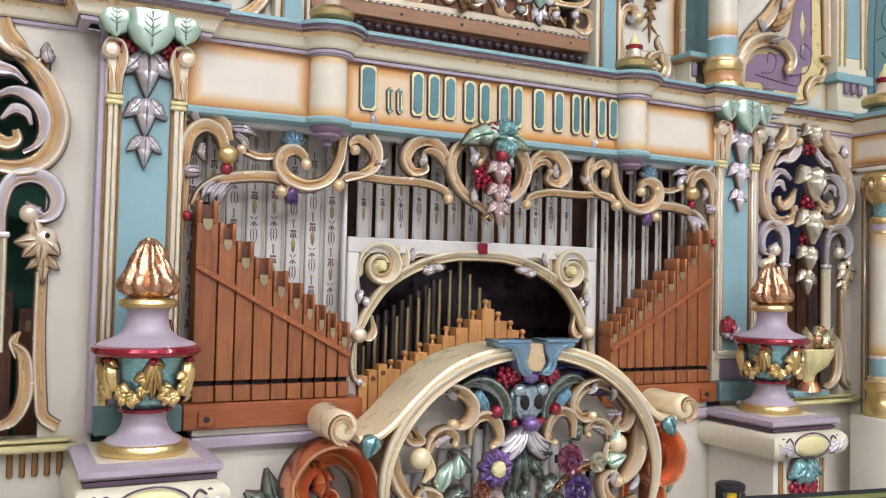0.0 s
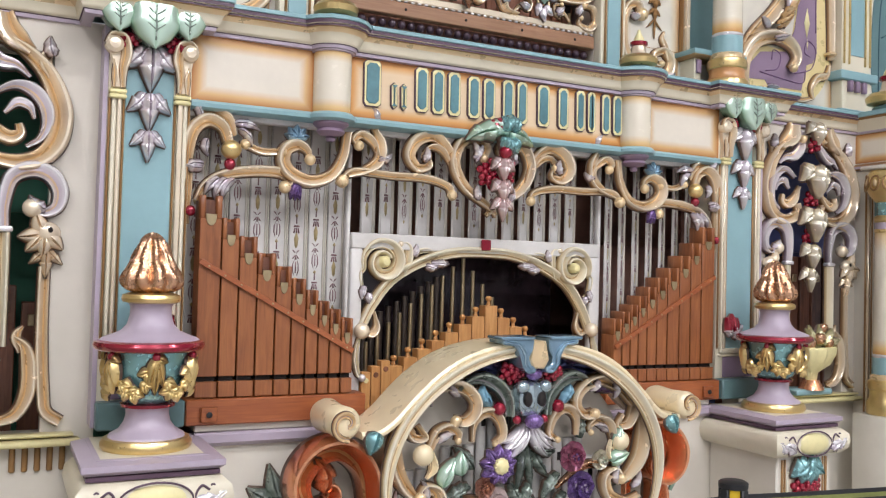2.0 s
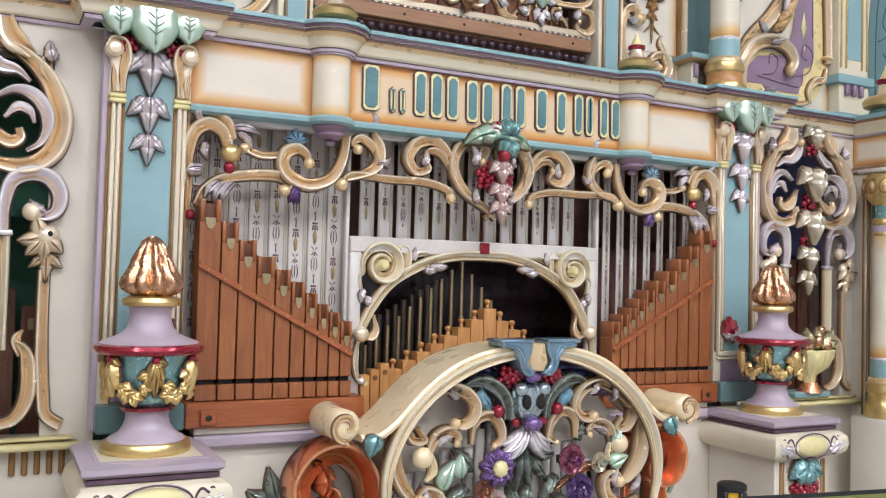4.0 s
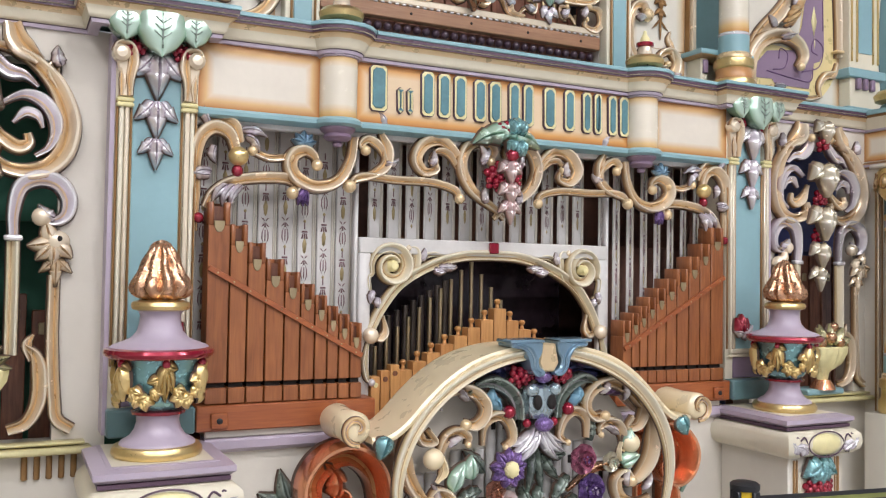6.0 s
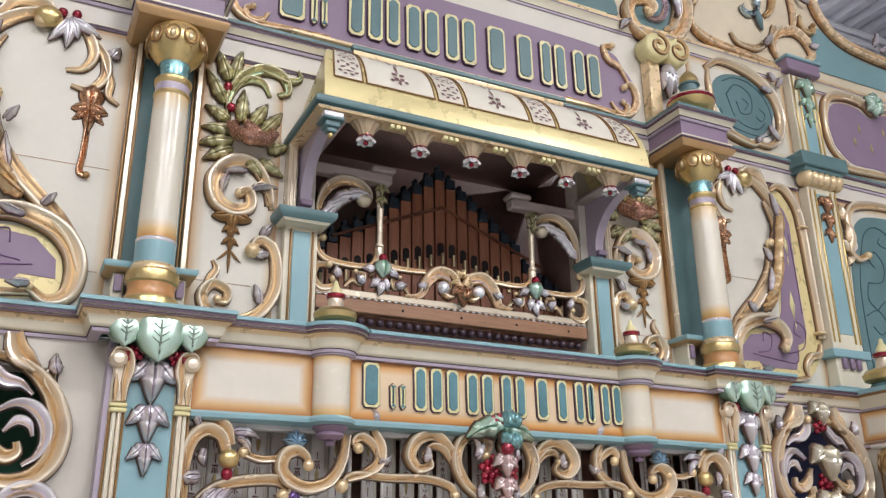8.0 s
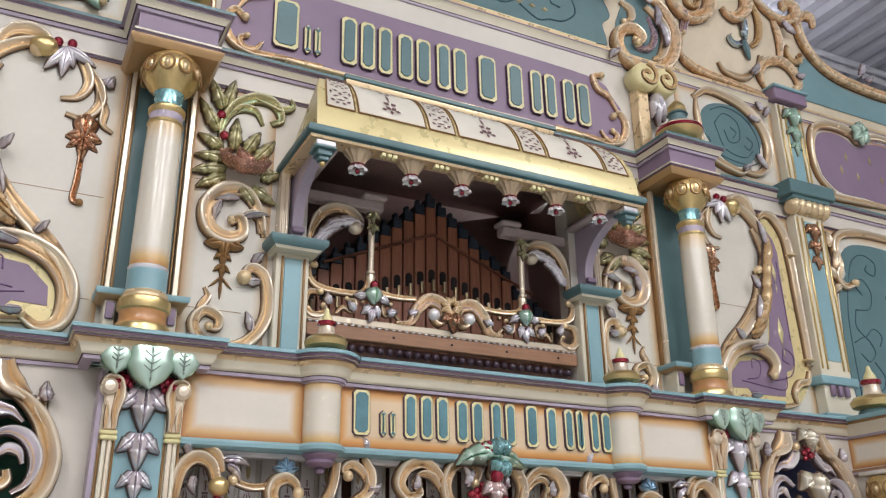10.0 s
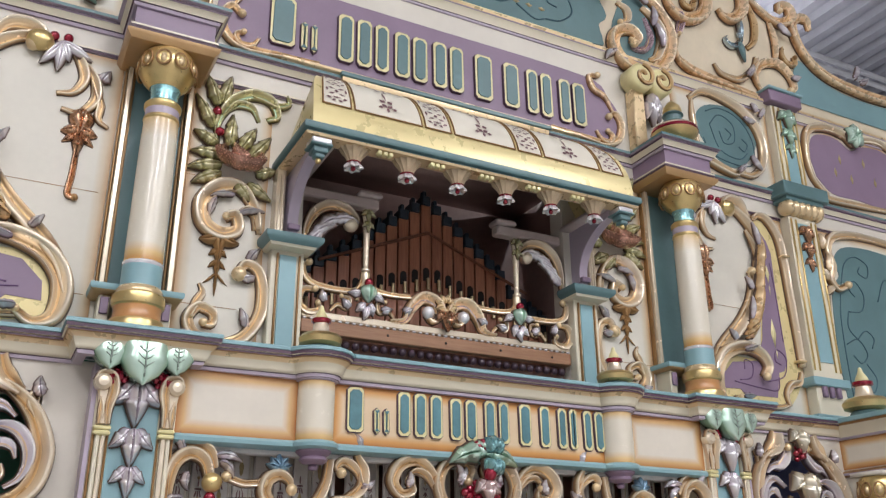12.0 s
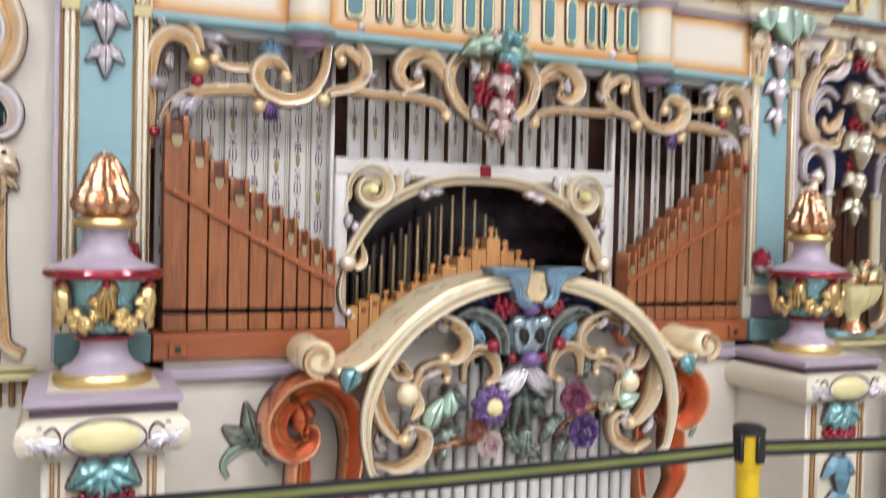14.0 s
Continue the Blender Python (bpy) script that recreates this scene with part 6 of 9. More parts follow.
    for x, z, a, ln in ((-0.045, 1.345, 172, 0.12), (-0.155, 1.352, 176, 0.12), (-0.250, 1.325, 195, 0.12), (-0.335, 1.280, 212, 0.09)):
        leaf(sh, x, z, -0.215, a, ln, 0.038, 0.035, 4, 15, 0, s)
    parts("feather_leaf", sh, FEATHER, shield)
    sh = Shape()
    scroll(sh, [(-0.078, 1.165), (-0.088, 1.225), (-0.124, 1.272), (-0.180, 1.298), (-0.235, 1.290), (-0.268, 1.262)], 0.022, -0.265, 0.045, 0.9, 0.3, s)
    part("dark_horn_leaf", sh, [DGREEN, SILVER], shield, "dark green curled leaf")
    sh = Shape()
    leaf(sh, -0.165, 1.215, -0.26, 130, 0.07, 0.022, 0.03, 2, -60, 0, s, 8)
    leaf(sh, -0.150, 1.200, -0.26, 100, 0.07, 0.020, 0.03, 2, 60, 0, s, 8)
    parts("steel_leaf", sh, STEEL, shield)
    sh = Shape()
    bunch(sh, s * 0.078, 1.318, -0.29, 16, 0.050, 0.034, 0.0125, seed=11)
    parts("grape", sh, RED, shield, "shiny red grape")
    sh = Shape()
    sh.ball(s * 0.120, -0.29, 1.195, 0.024, seg=14)
    sh.ball(s * 0.055, -0.30, 1.155, 0.016, seg=12)
    parts("red_berry", sh, RED, shield)
    sh = Shape()  # silver plume below the boss
    leaf(sh, -0.004, 1.140, -0.275, -97, 0.15, 0.017, 0.035, 0, -50, 0, s)
    leaf(sh, -0.012, 1.140, -0.270, -106, 0.15, 0.018, 0.035, 0, -60, 0, s)
    leaf(sh, -0.016, 1.135, -0.265, -118, 0.12, 0.015, 0.030, 0, -60, 0, s)
    parts("plume_leaf", sh, SILVER, shield)
    sh = Shape()
    leaf(sh, -0.006, 1.070, -0.255, -96, 0.17, 0.015, 0.03, 3, -4, 0, s)
    leaf(sh, -0.030, 1.040, -0.245, -122, 0.13, 0.020, 0.03, 3, -10, 0, s)
    parts("dark_leaf", sh, DGREEN, shield)
    # keystone bracket, one half each side
    sh = Shape()
    half = smooth_line([(0.155, 1.436), (0.150, 1.420), (0.105, 1.412), (0.084, 1.380), (0.074, 1.345), (0.052, 1.322), (0.026, 1.322), (0.020, 1.336), (0.040, 1.352), (0.046, 1.376), (0.034, 1.398), (0.030, 1.420)], 4)
    sh.slab([(s * 0.030, 1.442), (s * 0.160, 1.442)] + [(s * p.x, p.y) for p in half[1:]], -0.364, -0.27, 0, 0.005)
    scroll(sh, [(0.140, 1.430), (0.092, 1.420), (0.066, 1.385), (0.062, 1.350), (0.040, 1.332)], 0.008, -0.362, 0.010, 0.7, 0.7, s)
    sh.box(s * 0.030, s * 0.165, -0.372, -0.27, 1.434, 1.447, 0.004)
    part("keystone_bracket", sh, [BLUE, PALESTEEL], shield, "steel-blue keystone bracket")
    # copper scroll beside the shield
    cs = thing("copper_scroll", (s * 0.68, -0.15, 0.70), "copper lacquered C-scroll beside the shield", "carving", "copper scrolls")
    sh = Shape()
    scroll(sh, [(-0.560, 0.600), (-0.540, 0.740), (-0.530, 0.890), (-0.556, 1.000), (-0.635, 1.066), (-0.722, 1.052), (-0.776, 0.985), (-0.770, 0.912), (-0.722, 0.872), (-0.672, 0.888), (-0.660, 0.930), (-0.690, 0.948)], 0.040, -0.10, 0.11, 0.7, 0.6, s)
    part("scroll", sh, [COPPER, HONEY], cs)
    sh = Shape()
    scroll(sh, [(-0.640, 0.905), (-0.690, 0.850), (-0.700, 0.760), (-0.715, 0.660), (-0.650, 0.540)], 0.034, -0.10, 0.09, 0.4, 0.6, s)
    part("tail", sh, [COPPER, HONEY], cs)
    sh = Shape()
    leaf(sh, -0.70, 0.93, -0.13, 60, 0.12, 0.035, 0.06, 2, 80, 0, s)
    part("inner_leaf", sh, COPPER, cs)
    sp = thing("leaf_sprig", (s * 0.84, 0, 0.8), "dark green painted leaf sprig with a red berry", "carving", "leaf sprigs")
    sh = Shape()
    for x, z, a, ln, bd in ((-0.800, 0.870, 112, 0.14, -10), (-0.825, 0.880, 160, 0.10, -20), (-0.800, 0.860, 80, 0.09, 10)):
        leaf(sh, x, z, -0.004, a, ln, 0.026, 0.03, 2, bd, 0, s, 10)
    parts("leaf", sh, DGREEN, sp)
    sh = Shape()
    scroll(sh, [(-0.760, 0.800), (-0.810, 0.865), (-0.870, 0.855), (-0.905, 0.810), (-0.890, 0.770)], 0.012, -0.002, 0.02, 0.8, 0.5, s)
    part("stem", sh, [GREEN, SILVER], sp)
    sh = Shape()
    sh.ball(s * 0.770, -0.02, 0.845, 0.018, seg=12)
    part("berry", sh, RED, sp)
sh = Shape()
sh.slab([(-0.026, 1.430), (0.026, 1.430), (0.040, 1.365), (0.022, 1.335), (-0.022, 1.335), (-0.040, 1.365)], -0.352, -0.25, 0, 0.005)
part("keystone_core", sh, HONEY, shield)
sh = Shape()
sh.ball(0.0, -0.315, 1.315, 0.034, 0.026, 0.024, 16)
sh.ball(0.0, -0.325, 1.152, 0.036, 0.028, 0.026, 16)
parts("violet_boss", sh, VIOLET, shield, "violet oval boss")
sh = Shape()  # steel-blue shell boss with two hollows
sh.lathe([(0.0, 1.165), (0.045, 1.170), (0.066, 1.200), (0.070, 1.240), (0.060, 1.275), (0.030, 1.292), (0.0, 1.294)], 0.0, -0.285, 0, 48, squash=0.7, flute=9, flute_depth=0.12)
for s in (-1, 1):
    sh.ball(s * 0.046, -0.318, 1.270, 0.026, 0.022, 0.024, 14)
part("shell_boss", sh, [PALESTEEL], shield, "steel-blue fluted shell boss")
sh = Shape()
for s in (-1, 1):
    sh.ball(s * 0.028, -0.328, 1.228, 0.018, 0.008, 0.026, 14)
parts("boss_hollow", sh, SLOT, shield)


def flower(x, z, y, r, petal_mat, eye_mat, label, cat="carved flower"):
    t = thing("carved_flower", (x, y, z), label, cat, "flowers on the shield")
    sh = Shape()
    petals(sh, x, z, y, 9, r * 0.30, r * 1.06, r * 0.27, r * 0.42, a0=10, blunt=False)
    parts("petal", sh, petal_mat, t)
    sh = Shape()
    petals(sh, x, z, y - 0.012, 9, r * 0.42, r * 0.78, r * 0.16, r * 0.40, a0=30, blunt=True)
    parts("inner_petal", sh, petal_mat, t)
    sh = Shape()
    sh.ball(x, y - r * 0.42, z, r * 0.42, r * 0.30, r * 0.42, 18)
    bunch(sh, x, z, y - r * 0.52, 40, r * 0.38, r * 0.38, r * 0.062, seed=13)
    part("eye", sh, eye_mat, t)


flower(-0.122, 1.005, -0.285, 0.068, VIOLET, LEMON, "violet metallic flower with a pale gold studded eye")
def rose(x, z, y, r, petal_mat, eye_mat, label):
    """A full carved rose: cupped petals nested round a dark heart."""
    t = thing("carved_rose", (x, y, z), label, "carved flower", "flowers on the shield")
    for ring, (count, q, up, tilt) in enumerate(((6, 1.0, 0.0, 58), (5, 0.72, 0.30, 44), (4, 0.46, 0.52, 28))):
        for i in range(count):
            a = 360 * i / count + 37 * ring
            sh = Shape()
            vs = []
            for u in range(7):
                for v in range(6):
                    du, dv = (u - 3) / 3, v / 5
                    wide = r * q * 0.62 * math.sin(math.pi * (0.16 + 0.62 * dv))
                    rise = dv * r * q * math.sin(radians(tilt)) - 0.10 * r * dv ** 3
                    vs.append((du * wide, -(r * (0.10 + up) + dv * r * 0.55 * math.cos(radians(tilt)) + 0.22 * r * q * du * du * (1 - 0.4 * dv)), rise + r * 0.10 * q - 0.10 * r * q * du * du * dv))
            fs = [(u * 6 + v, (u + 1) * 6 + v, (u + 1) * 6 + v + 1, u * 6 + v + 1) for u in range(6) for v in range(5)]
            sh.add(vs, fs)
            sh.add([(p[0] * 0.97, p[1] + 0.0025, p[2]) for p in vs], [f[::-1] for f in fs])
            sh.turn(0, Matrix.Translation((x, y, z)) @ pose(0, 0, 0, 0, a, 0))
            part("petal", sh, petal_mat, t)
    sh = Shape()
    bunch(sh, x, z, y - r * 0.78, 12, r * 0.20, r * 0.20, r * 0.075, seed=5)
    part("heart", sh, eye_mat, t)


rose(0.180, 1.015, -0.275, 0.064, PINK, VIOLET, "pink metallic rose with a dark violet heart")
rose(0.215, 0.905, -0.275, 0.068, VIOLET, LILAC, "lilac metallic rose with a pale heart")
rose(-0.175, 0.935, -0.280, 0.046, ROSEBRONZE, BRONZE, "copper coloured small rose")
rose(-0.125, 0.885, -0.270, 0.054, ROSESILVER, PINK, "rose and silver small rose")
rose(0.320, 0.990, -0.260, 0.044, PALEGOLD, GREEN, "pale silver-gold rosebud among dark leaves")
spray = thing("leaf_spray", (0, -0.22, 0.95), "dark and silver carved leaves round the flowers", "carving")
sh = Shape()
for x, z, a, ln in ((-0.20, 0.99, 120, 0.11), (-0.21, 0.93, 190, 0.12), (-0.05, 0.93, -70, 0.12), (0.03, 0.93, -110, 0.12), (0.15, 0.95, 220, 0.12), (0.13, 1.03, 170, 0.09), (0.24, 1.07, 80, 0.10), (0.36, 0.93, -30, 0.12), (0.18, 0.88, 230, 0.10), (0.02, 0.88, -60, 0.10), (-0.24, 0.90, 230, 0.10)):
    leaf(sh, x, z, -0.245, a, ln, 0.021, 0.030, 4, 25)
parts("dark_leaf", sh, DGREEN, spray)
sh = Shape()
for x, z, a, ln in ((-0.33, 0.945, 75, 0.105), (0.36, 0.98, 30, 0.09), (0.40, 1.03, 100, 0.08), (-0.26, 0.98, 100, 0.08)):
    leaf(sh, x, z, -0.275, a, ln, 0.026, 0.030, 0, -20)
parts("pale_leaf", sh, GREEN, spray)
sh = Shape()
for pts in ([(-0.36, 0.88), (-0.28, 0.875), (-0.20, 0.89), (-0.12, 0.87)], [(0.14, 0.90), (0.26, 0.97), (0.36, 0.965), (0.42, 0.985)]):
    scroll(sh, pts, 0.014, -0.25, 0.03, 0.6, 0.4)
parts("branch", sh, [BRONZE, COPPER], spray)
# pale pipes and backing behind the shield
sh = Shape()
back = [(0.50 * math.cos(radians(a)), 0.965 + 0.40 * math.sin(radians(a))) for a in range(-10, 191, 10)]
sh.slab([(0.45, 0.20)] + back + [(-0.45, 0.20)], -0.175, -0.002, 0, 0.003)
part("backing", sh, CREAM, shield)
for i in range(21):
    x = -0.46 + 0.046 * i
    zt = 1.20 if abs(x) < 0.17 else 1.06 if abs(x) < 0.31 else 0.99
    t = thing("shield_pipe", (x, -0.195, 0.2), "slim pale grey pipe standing behind the shield", "organ pipe", "pale pipes behind the shield")
    sh = Shape()
    sh.tube([(x, -0.195, 0.2), (x, -0.195, zt)], 0.0185, 14)
    part("tube", sh, WHITE, t)
    sh = Shape()
    sh.box(x - 0.008, x + 0.008, -0.2155, -0.211, zt - 0.075, zt - 0.045)
    part("mouth", sh, SLOT, t)

# ---- barrier post with belts ----
post = thing("barrier_post", (0.535, -0.715, 0), "yellow barrier post with a black head on the floor", "barrier post")
for nm, m, prof in (("foot", BLACK, [(0, 0), (0.17, 0), (0.17, 0.012), (0.06, 0.03), (0.0, 0.03)]), ("tube", YELLOW, [(0.034, 0.02), (0.034, 0.86), (0.0, 0.86)]), ("sleeve", YELLOW, [(0.034, 0.855), (0.038, 0.86), (0.038, 0.972), (0.0, 0.972)]), ("cap", BLACK, [(0.046, 0.968), (0.048, 0.972), (0.048, 0.986), (0.040, 0.992), (0, 0.993)])):
    sh = Shape()
    sh.lathe(prof, 0.535, -0.715, 0, 32)
    part(nm, sh, m, post)
for a in (8, 98, 188, 278):
    sh = Shape()
    sh.box(0.036, 0.050, -0.016, 0.016, 0.885, 0.968, 0.004)
    sh.turn(0, pose(0.535, -0.715, 0, 0, 0, a))
    part("belt_slot", sh, BLACK, post)
for x1, y1, dip in ((-3.2, -0.46, 0.030), (3.8, -1.05, 0.02)):
    t = thing("barrier_belt", (0.535, -0.715, 0.92), "black webbing belt with an olive stripe stretched from the post", "barrier belt", "barrier belts")
    n = 24
    for nm, z0, z1, th, m in (("webbing", 0.895, 0.943, 0.0012, BLACK), ("stripe", 0.912, 0.928, 0.0022, WEBBING)):
        vs, fs = [], []
        for i in range(n + 1):
            q = i / n
            x, y = 0.535 + (x1 - 0.535) * (0.015 + 0.985 * q), -0.715 + (y1 + 0.715) * (0.015 + 0.985 * q)
            d = dip * 4 * q * (1 - q)
            for yy, zz in ((-th, z0), (-th, z1), (th, z1), (th, z0)):
                vs.append((x, y + yy, zz - d))
        for i in range(n):
            for j in range(4):
                fs.append((i * 4 + j, i * 4 + (j + 1) % 4, (i + 1) * 4 + (j + 1) % 4, (i + 1) * 4 + j))
        sh = Shape()
        sh.add(vs, fs)
        part(nm, sh, m, t)

# ---- upper storey ----
BACK = 0.28  # face of the upper wall
sh = Shape()
sh.pierced(-3.9, 3.9, 2.50, 4.42, -0.655, 0.655, 2.52, 3.62, BACK, BACK + 0.10)
case("upper_wall", sh, CREAM)
sh = Shape()  # crest wall with its swept outline
half = [(0.0, 5.75), (0.9, 5.70), (1.5, 5.45), (1.95, 5.32), (2.25, 5.26), (2.45, 5.16), (2.53, 5.10), (2.58, 5.00), (2.68, 4.885), (2.83, 4.82), (3.20, 4.79), (3.45, 4.80), (3.90, 4.85), (3.90, 4.42)]
sh.slab([(-x, z) for x, z in half[::-1]][:-1] + half, BACK, BACK + 0.10)
case("crest_wall", sh, CRESTCREAM)
for s in (-1, 1):  # fine butt joints of the wall boards
    for x0, x1, z in ((1.45, 2.15, 3.10), (0.90, 1.16, 3.25), (0.90, 1.16, 2.72), (1.45, 2.1, 2.70)):
        sh = Shape()
        sh.box(s * x0, s * x1, BACK - 0.0056, BACK, z, z + 0.0022)
        case("board_joint", sh, DGOLD)

for s in (-1, 1):  # sprayed fields of the wall bays
    for x0, x1, z0, z1 in ((0.812, 1.140, 2.512, 3.680), (1.422, 2.176, 2.512, 3.680), (1.45, 2.19, 3.862, 4.392), (2.42, 3.60, 3.862, 4.392), (2.41, 3.60, 2.512, 3.680)):
        sh = Shape()
        sh.panel(s * x0, s * x1, z0, z1, BACK - 0.004, 0.055, back=0.004)
        case("bay_field", sh, BAYPANEL)

# entablature over the columns and along the wall
line = [(-3.9, BACK), (-1.43, BACK), (-1.43, 0.03), (-1.13, 0.03), (-1.13, BACK), (1.13, BACK), (1.13, 0.03), (1.43, 0.03), (1.43, BACK), (3.9, BACK)]
sh = Shape()
sh.mitred([(-0.01, 3.682), (0.008, 3.684), (0.010, 3.694), (0.014, 3.696), (0.014, 3.704), (0.002, 3.706)], line, [0, 1, 0, 2, 0])
sh.mitred([(-0.02, 3.782), (0.010, 3.784), (0.014, 3.796), (0.020, 3.798), (0.030, 3.818), (0.036, 3.822), (0.036, 3.834), (0.048, 3.838), (0.048, 3.852), (0.036, 3.858), (-0.20, 3.860)], line, [0, 0, 1, 2, 2, 1, 0, 3, 3, 3])
case("upper_cornice", sh, [LILAC, PLUM, IVORY, DTEAL])
for s in (-1, 1):
    sh = Shape()
    sh.box(s * 1.13, s * 1.43, 0.03, BACK, 3.68, 3.84)
    case("entablature_block", sh, MAUVE, "mauve block over the column")
    sh = Shape()
    sh.mitred([(-0.15, 3.641), (0.006, 3.642), (0.022, 3.660), (0.024, 3.674), (0.010, 3.680), (-0.15, 3.681)], [(s * 1.13, BACK), (s * 1.13, 0.03), (s * 1.43, 0.03), (s * 1.43, BACK)][::s])
    sh.box(s * 1.14, s * 1.42, 0.04, BACK, 3.645, 3.68)
    case("abacus", sh, BRONZEGILT)
    # niche behind the column
    sh = Shape()
    sh.box(s * 1.185, s * 1.375, BACK - 0.008, BACK, 2.72, 3.64)
    case("niche_field", sh, DTEAL, "deep teal strip behind the column")
    for a, b, m, pr in ((1.376, 1.388, DGOLD, 0.02), (1.389, 1.408, PEARL, 0.05), (1.409, 1.418, DGOLD, 0.03), (1.174, 1.184, DGOLD, 0.02), (1.152, 1.173, PEARL, 0.05), (1.143, 1.151, DGOLD, 0.03)):
        sh = Shape()
        sh.box(s * a, s * b, BACK - pr, BACK, 2.72, 3.64, 0.003)
        case("niche_strip", sh, m)
    sh = Shape()
    sh.mitred([(-0.1, 2.680), (0.0, 2.682), (0.016, 2.692), (0.020, 2.700), (0.020, 2.714), (-0.1, 2.716)], [(s * 1.14, BACK), (s * 1.14, 0.16), (s * 1.42, 0.16), (s * 1.42, BACK)][::s], [0, 0, 1, 1, 1])
    sh.box(s * 1.15, s * 1.41, 0.17, BACK, 2.685, 2.712)
    case("niche_shelf", sh, [BRONZEGILT, TEAL])
    for a in (1.155, 1.365):
        sh = Shape()
        sh.box(s * a, s * (a + 0.04), 0.18, BACK, 2.508, 2.682, 0.004)
        case("niche_foot", sh, IVORY)
        sh = Shape()
        sh.box(s * (a + 0.006), s * (a + 0.034), 0.168, 0.18, 2.61, 2.672, 0.003)
        case("dentil", sh, MAUVE)

# ---- balcony: opening, bracket posts, canopy ----
balcony = thing("balcony", (0, 0.28, 2.51), "small organ balcony with carved balustrade under a striped canopy", "balcony")
sh = Shape()
sh.box(-0.75, 0.75, 0.86, 0.90, 2.45, 3.70)
sh.box(-0.79, -0.75, 0.385, 0.90, 2.45, 3.70)
sh.box(0.75, 0.79, 0.385, 0.90, 2.45, 3.70)
sh.box(-0.75, 0.75, 0.385, 0.86, 3.64, 3.70)
sh.box(-0.75, 0.75, 0.30, 0.86, 2.508, 2.53)
parts("chamber_side", sh, CHAMBER, balcony)
for s in (-1, 1):
    sh = Shape()
    sh.box(s * 0.655, s * 0.790, 0.225, BACK, 2.508, 2.985, 0.004)
    part("bracket_pedestal", sh, IVORY, balcony)
    sh = Shape()
    sh.box(s * 0.688, s * 0.757, 0.219, 0.2255, 2.580, 2.955, 0.002)
    part("teal_field", sh, TEAL, balcony)
    sh = Shape()
    for a in (0.672, 0.762):
        sh.box(s * a, s * (a + 0.008), 0.214, 0.2255, 2.575, 2.960, 0.002)
    parts("gilt_line", sh, DGOLD, balcony)
    sh = Shape()
    sh.box(s * 0.640, s * 0.805, 0.205, BACK, 2.508, 2.560, 0.006)
    part("teal_foot", sh, TEAL, balcony)
    sh = Shape()
    sh.mitred([(-0.05, 2.972), (0.004, 2.974), (0.010, 2.984), (0.028, 2.996), (0.032, 3.006), (0.032, 3.022), (-0.05, 3.026)], [(s * 0.635, BACK), (s * 0.635, 0.17), (s * 0.806, 0.17), (s * 0.806, BACK)][::s], [1, 1, 0, 0, 0, 0])
    sh.box(s * 0.64, s * 0.80, 0.18, BACK, 2.976, 3.024)
    part("shelf", sh, [DTEAL, IVORY], balcony, "deep teal shelf")
    sh = Shape()
    sh.box(s * 0.752, s * 0.790, 0.215, BACK, 3.024, 3.335, 0.004)
    for k in range(2):
        sh.box(s * (0.758 + 0.015 * k), s * (0.768 + 0.015 * k), 0.209, 0.216, 3.05, 3.30, 0.003)
    part("fluted_post", sh, PEARL, balcony)
    sh = Shape()  # arched bracket board
    o = len(sh.v)
    prof = [(0.28, 3.026), (0.215, 3.026)] + [(0.215 - 0.31 * (1 - math.cos(radians(a))), 3.10 + 0.21 * math.sin(radians(a))) for a in range(0, 91, 10)] + [(-0.10, 3.335), (0.28, 3.335)]
    sh.slab(prof, -0.022, 0.022, 0, 0.002)
    sh.turn(o, Matrix.Translation((s * 0.715, 0, 0)) @ Matrix(((0, 1, 0, 0), (1, 0, 0, 0), (0, 0, 1, 0), (0, 0, 0, 1))))
    part("bracket", sh, LILAC, balcony, "lilac arched bracket")
    sh = Shape()
    sh.box(s * 0.690, s * 0.740, 0.19, 0.215, 3.06, 3.085, 0.004)
    part("bracket_stud", sh, MAUVE, balcony)

canopy = thing("canopy", (0, 0.1, 3.32), "rounded cream canopy with stencilled panels, gold ribs and teal lip", "canopy")


def hip(x, a):
    """The ends of the canopy draw in towards the top."""
    return math.copysign(0.56 + (abs(x) - 0.56) * (1 - 0.95 * (1 - math.sin(a)) ** 1.35), x) if abs(x) > 0.56 else x


def vault(x0, x1, k=1.0, off=0.0, n=14, a0=0, a1=90):
    """Strip of the canopy's quarter vault between two x."""
    vs, fs = [], []
    for i in range(n + 1):
        a = radians(a0 + (a1 - a0) * i / n)
        y, z = BACK - (0.410 + off) * math.sin(a), 3.372 + (0.395 + off) * math.cos(a)
        vs += [(hip(x0, a), y, z), (hip(x1, a), y, z)]
    for i in range(n):
        fs.append((2 * i, 2 * i + 1, 2 * i + 3, 2 * i + 2))
    return vs, fs


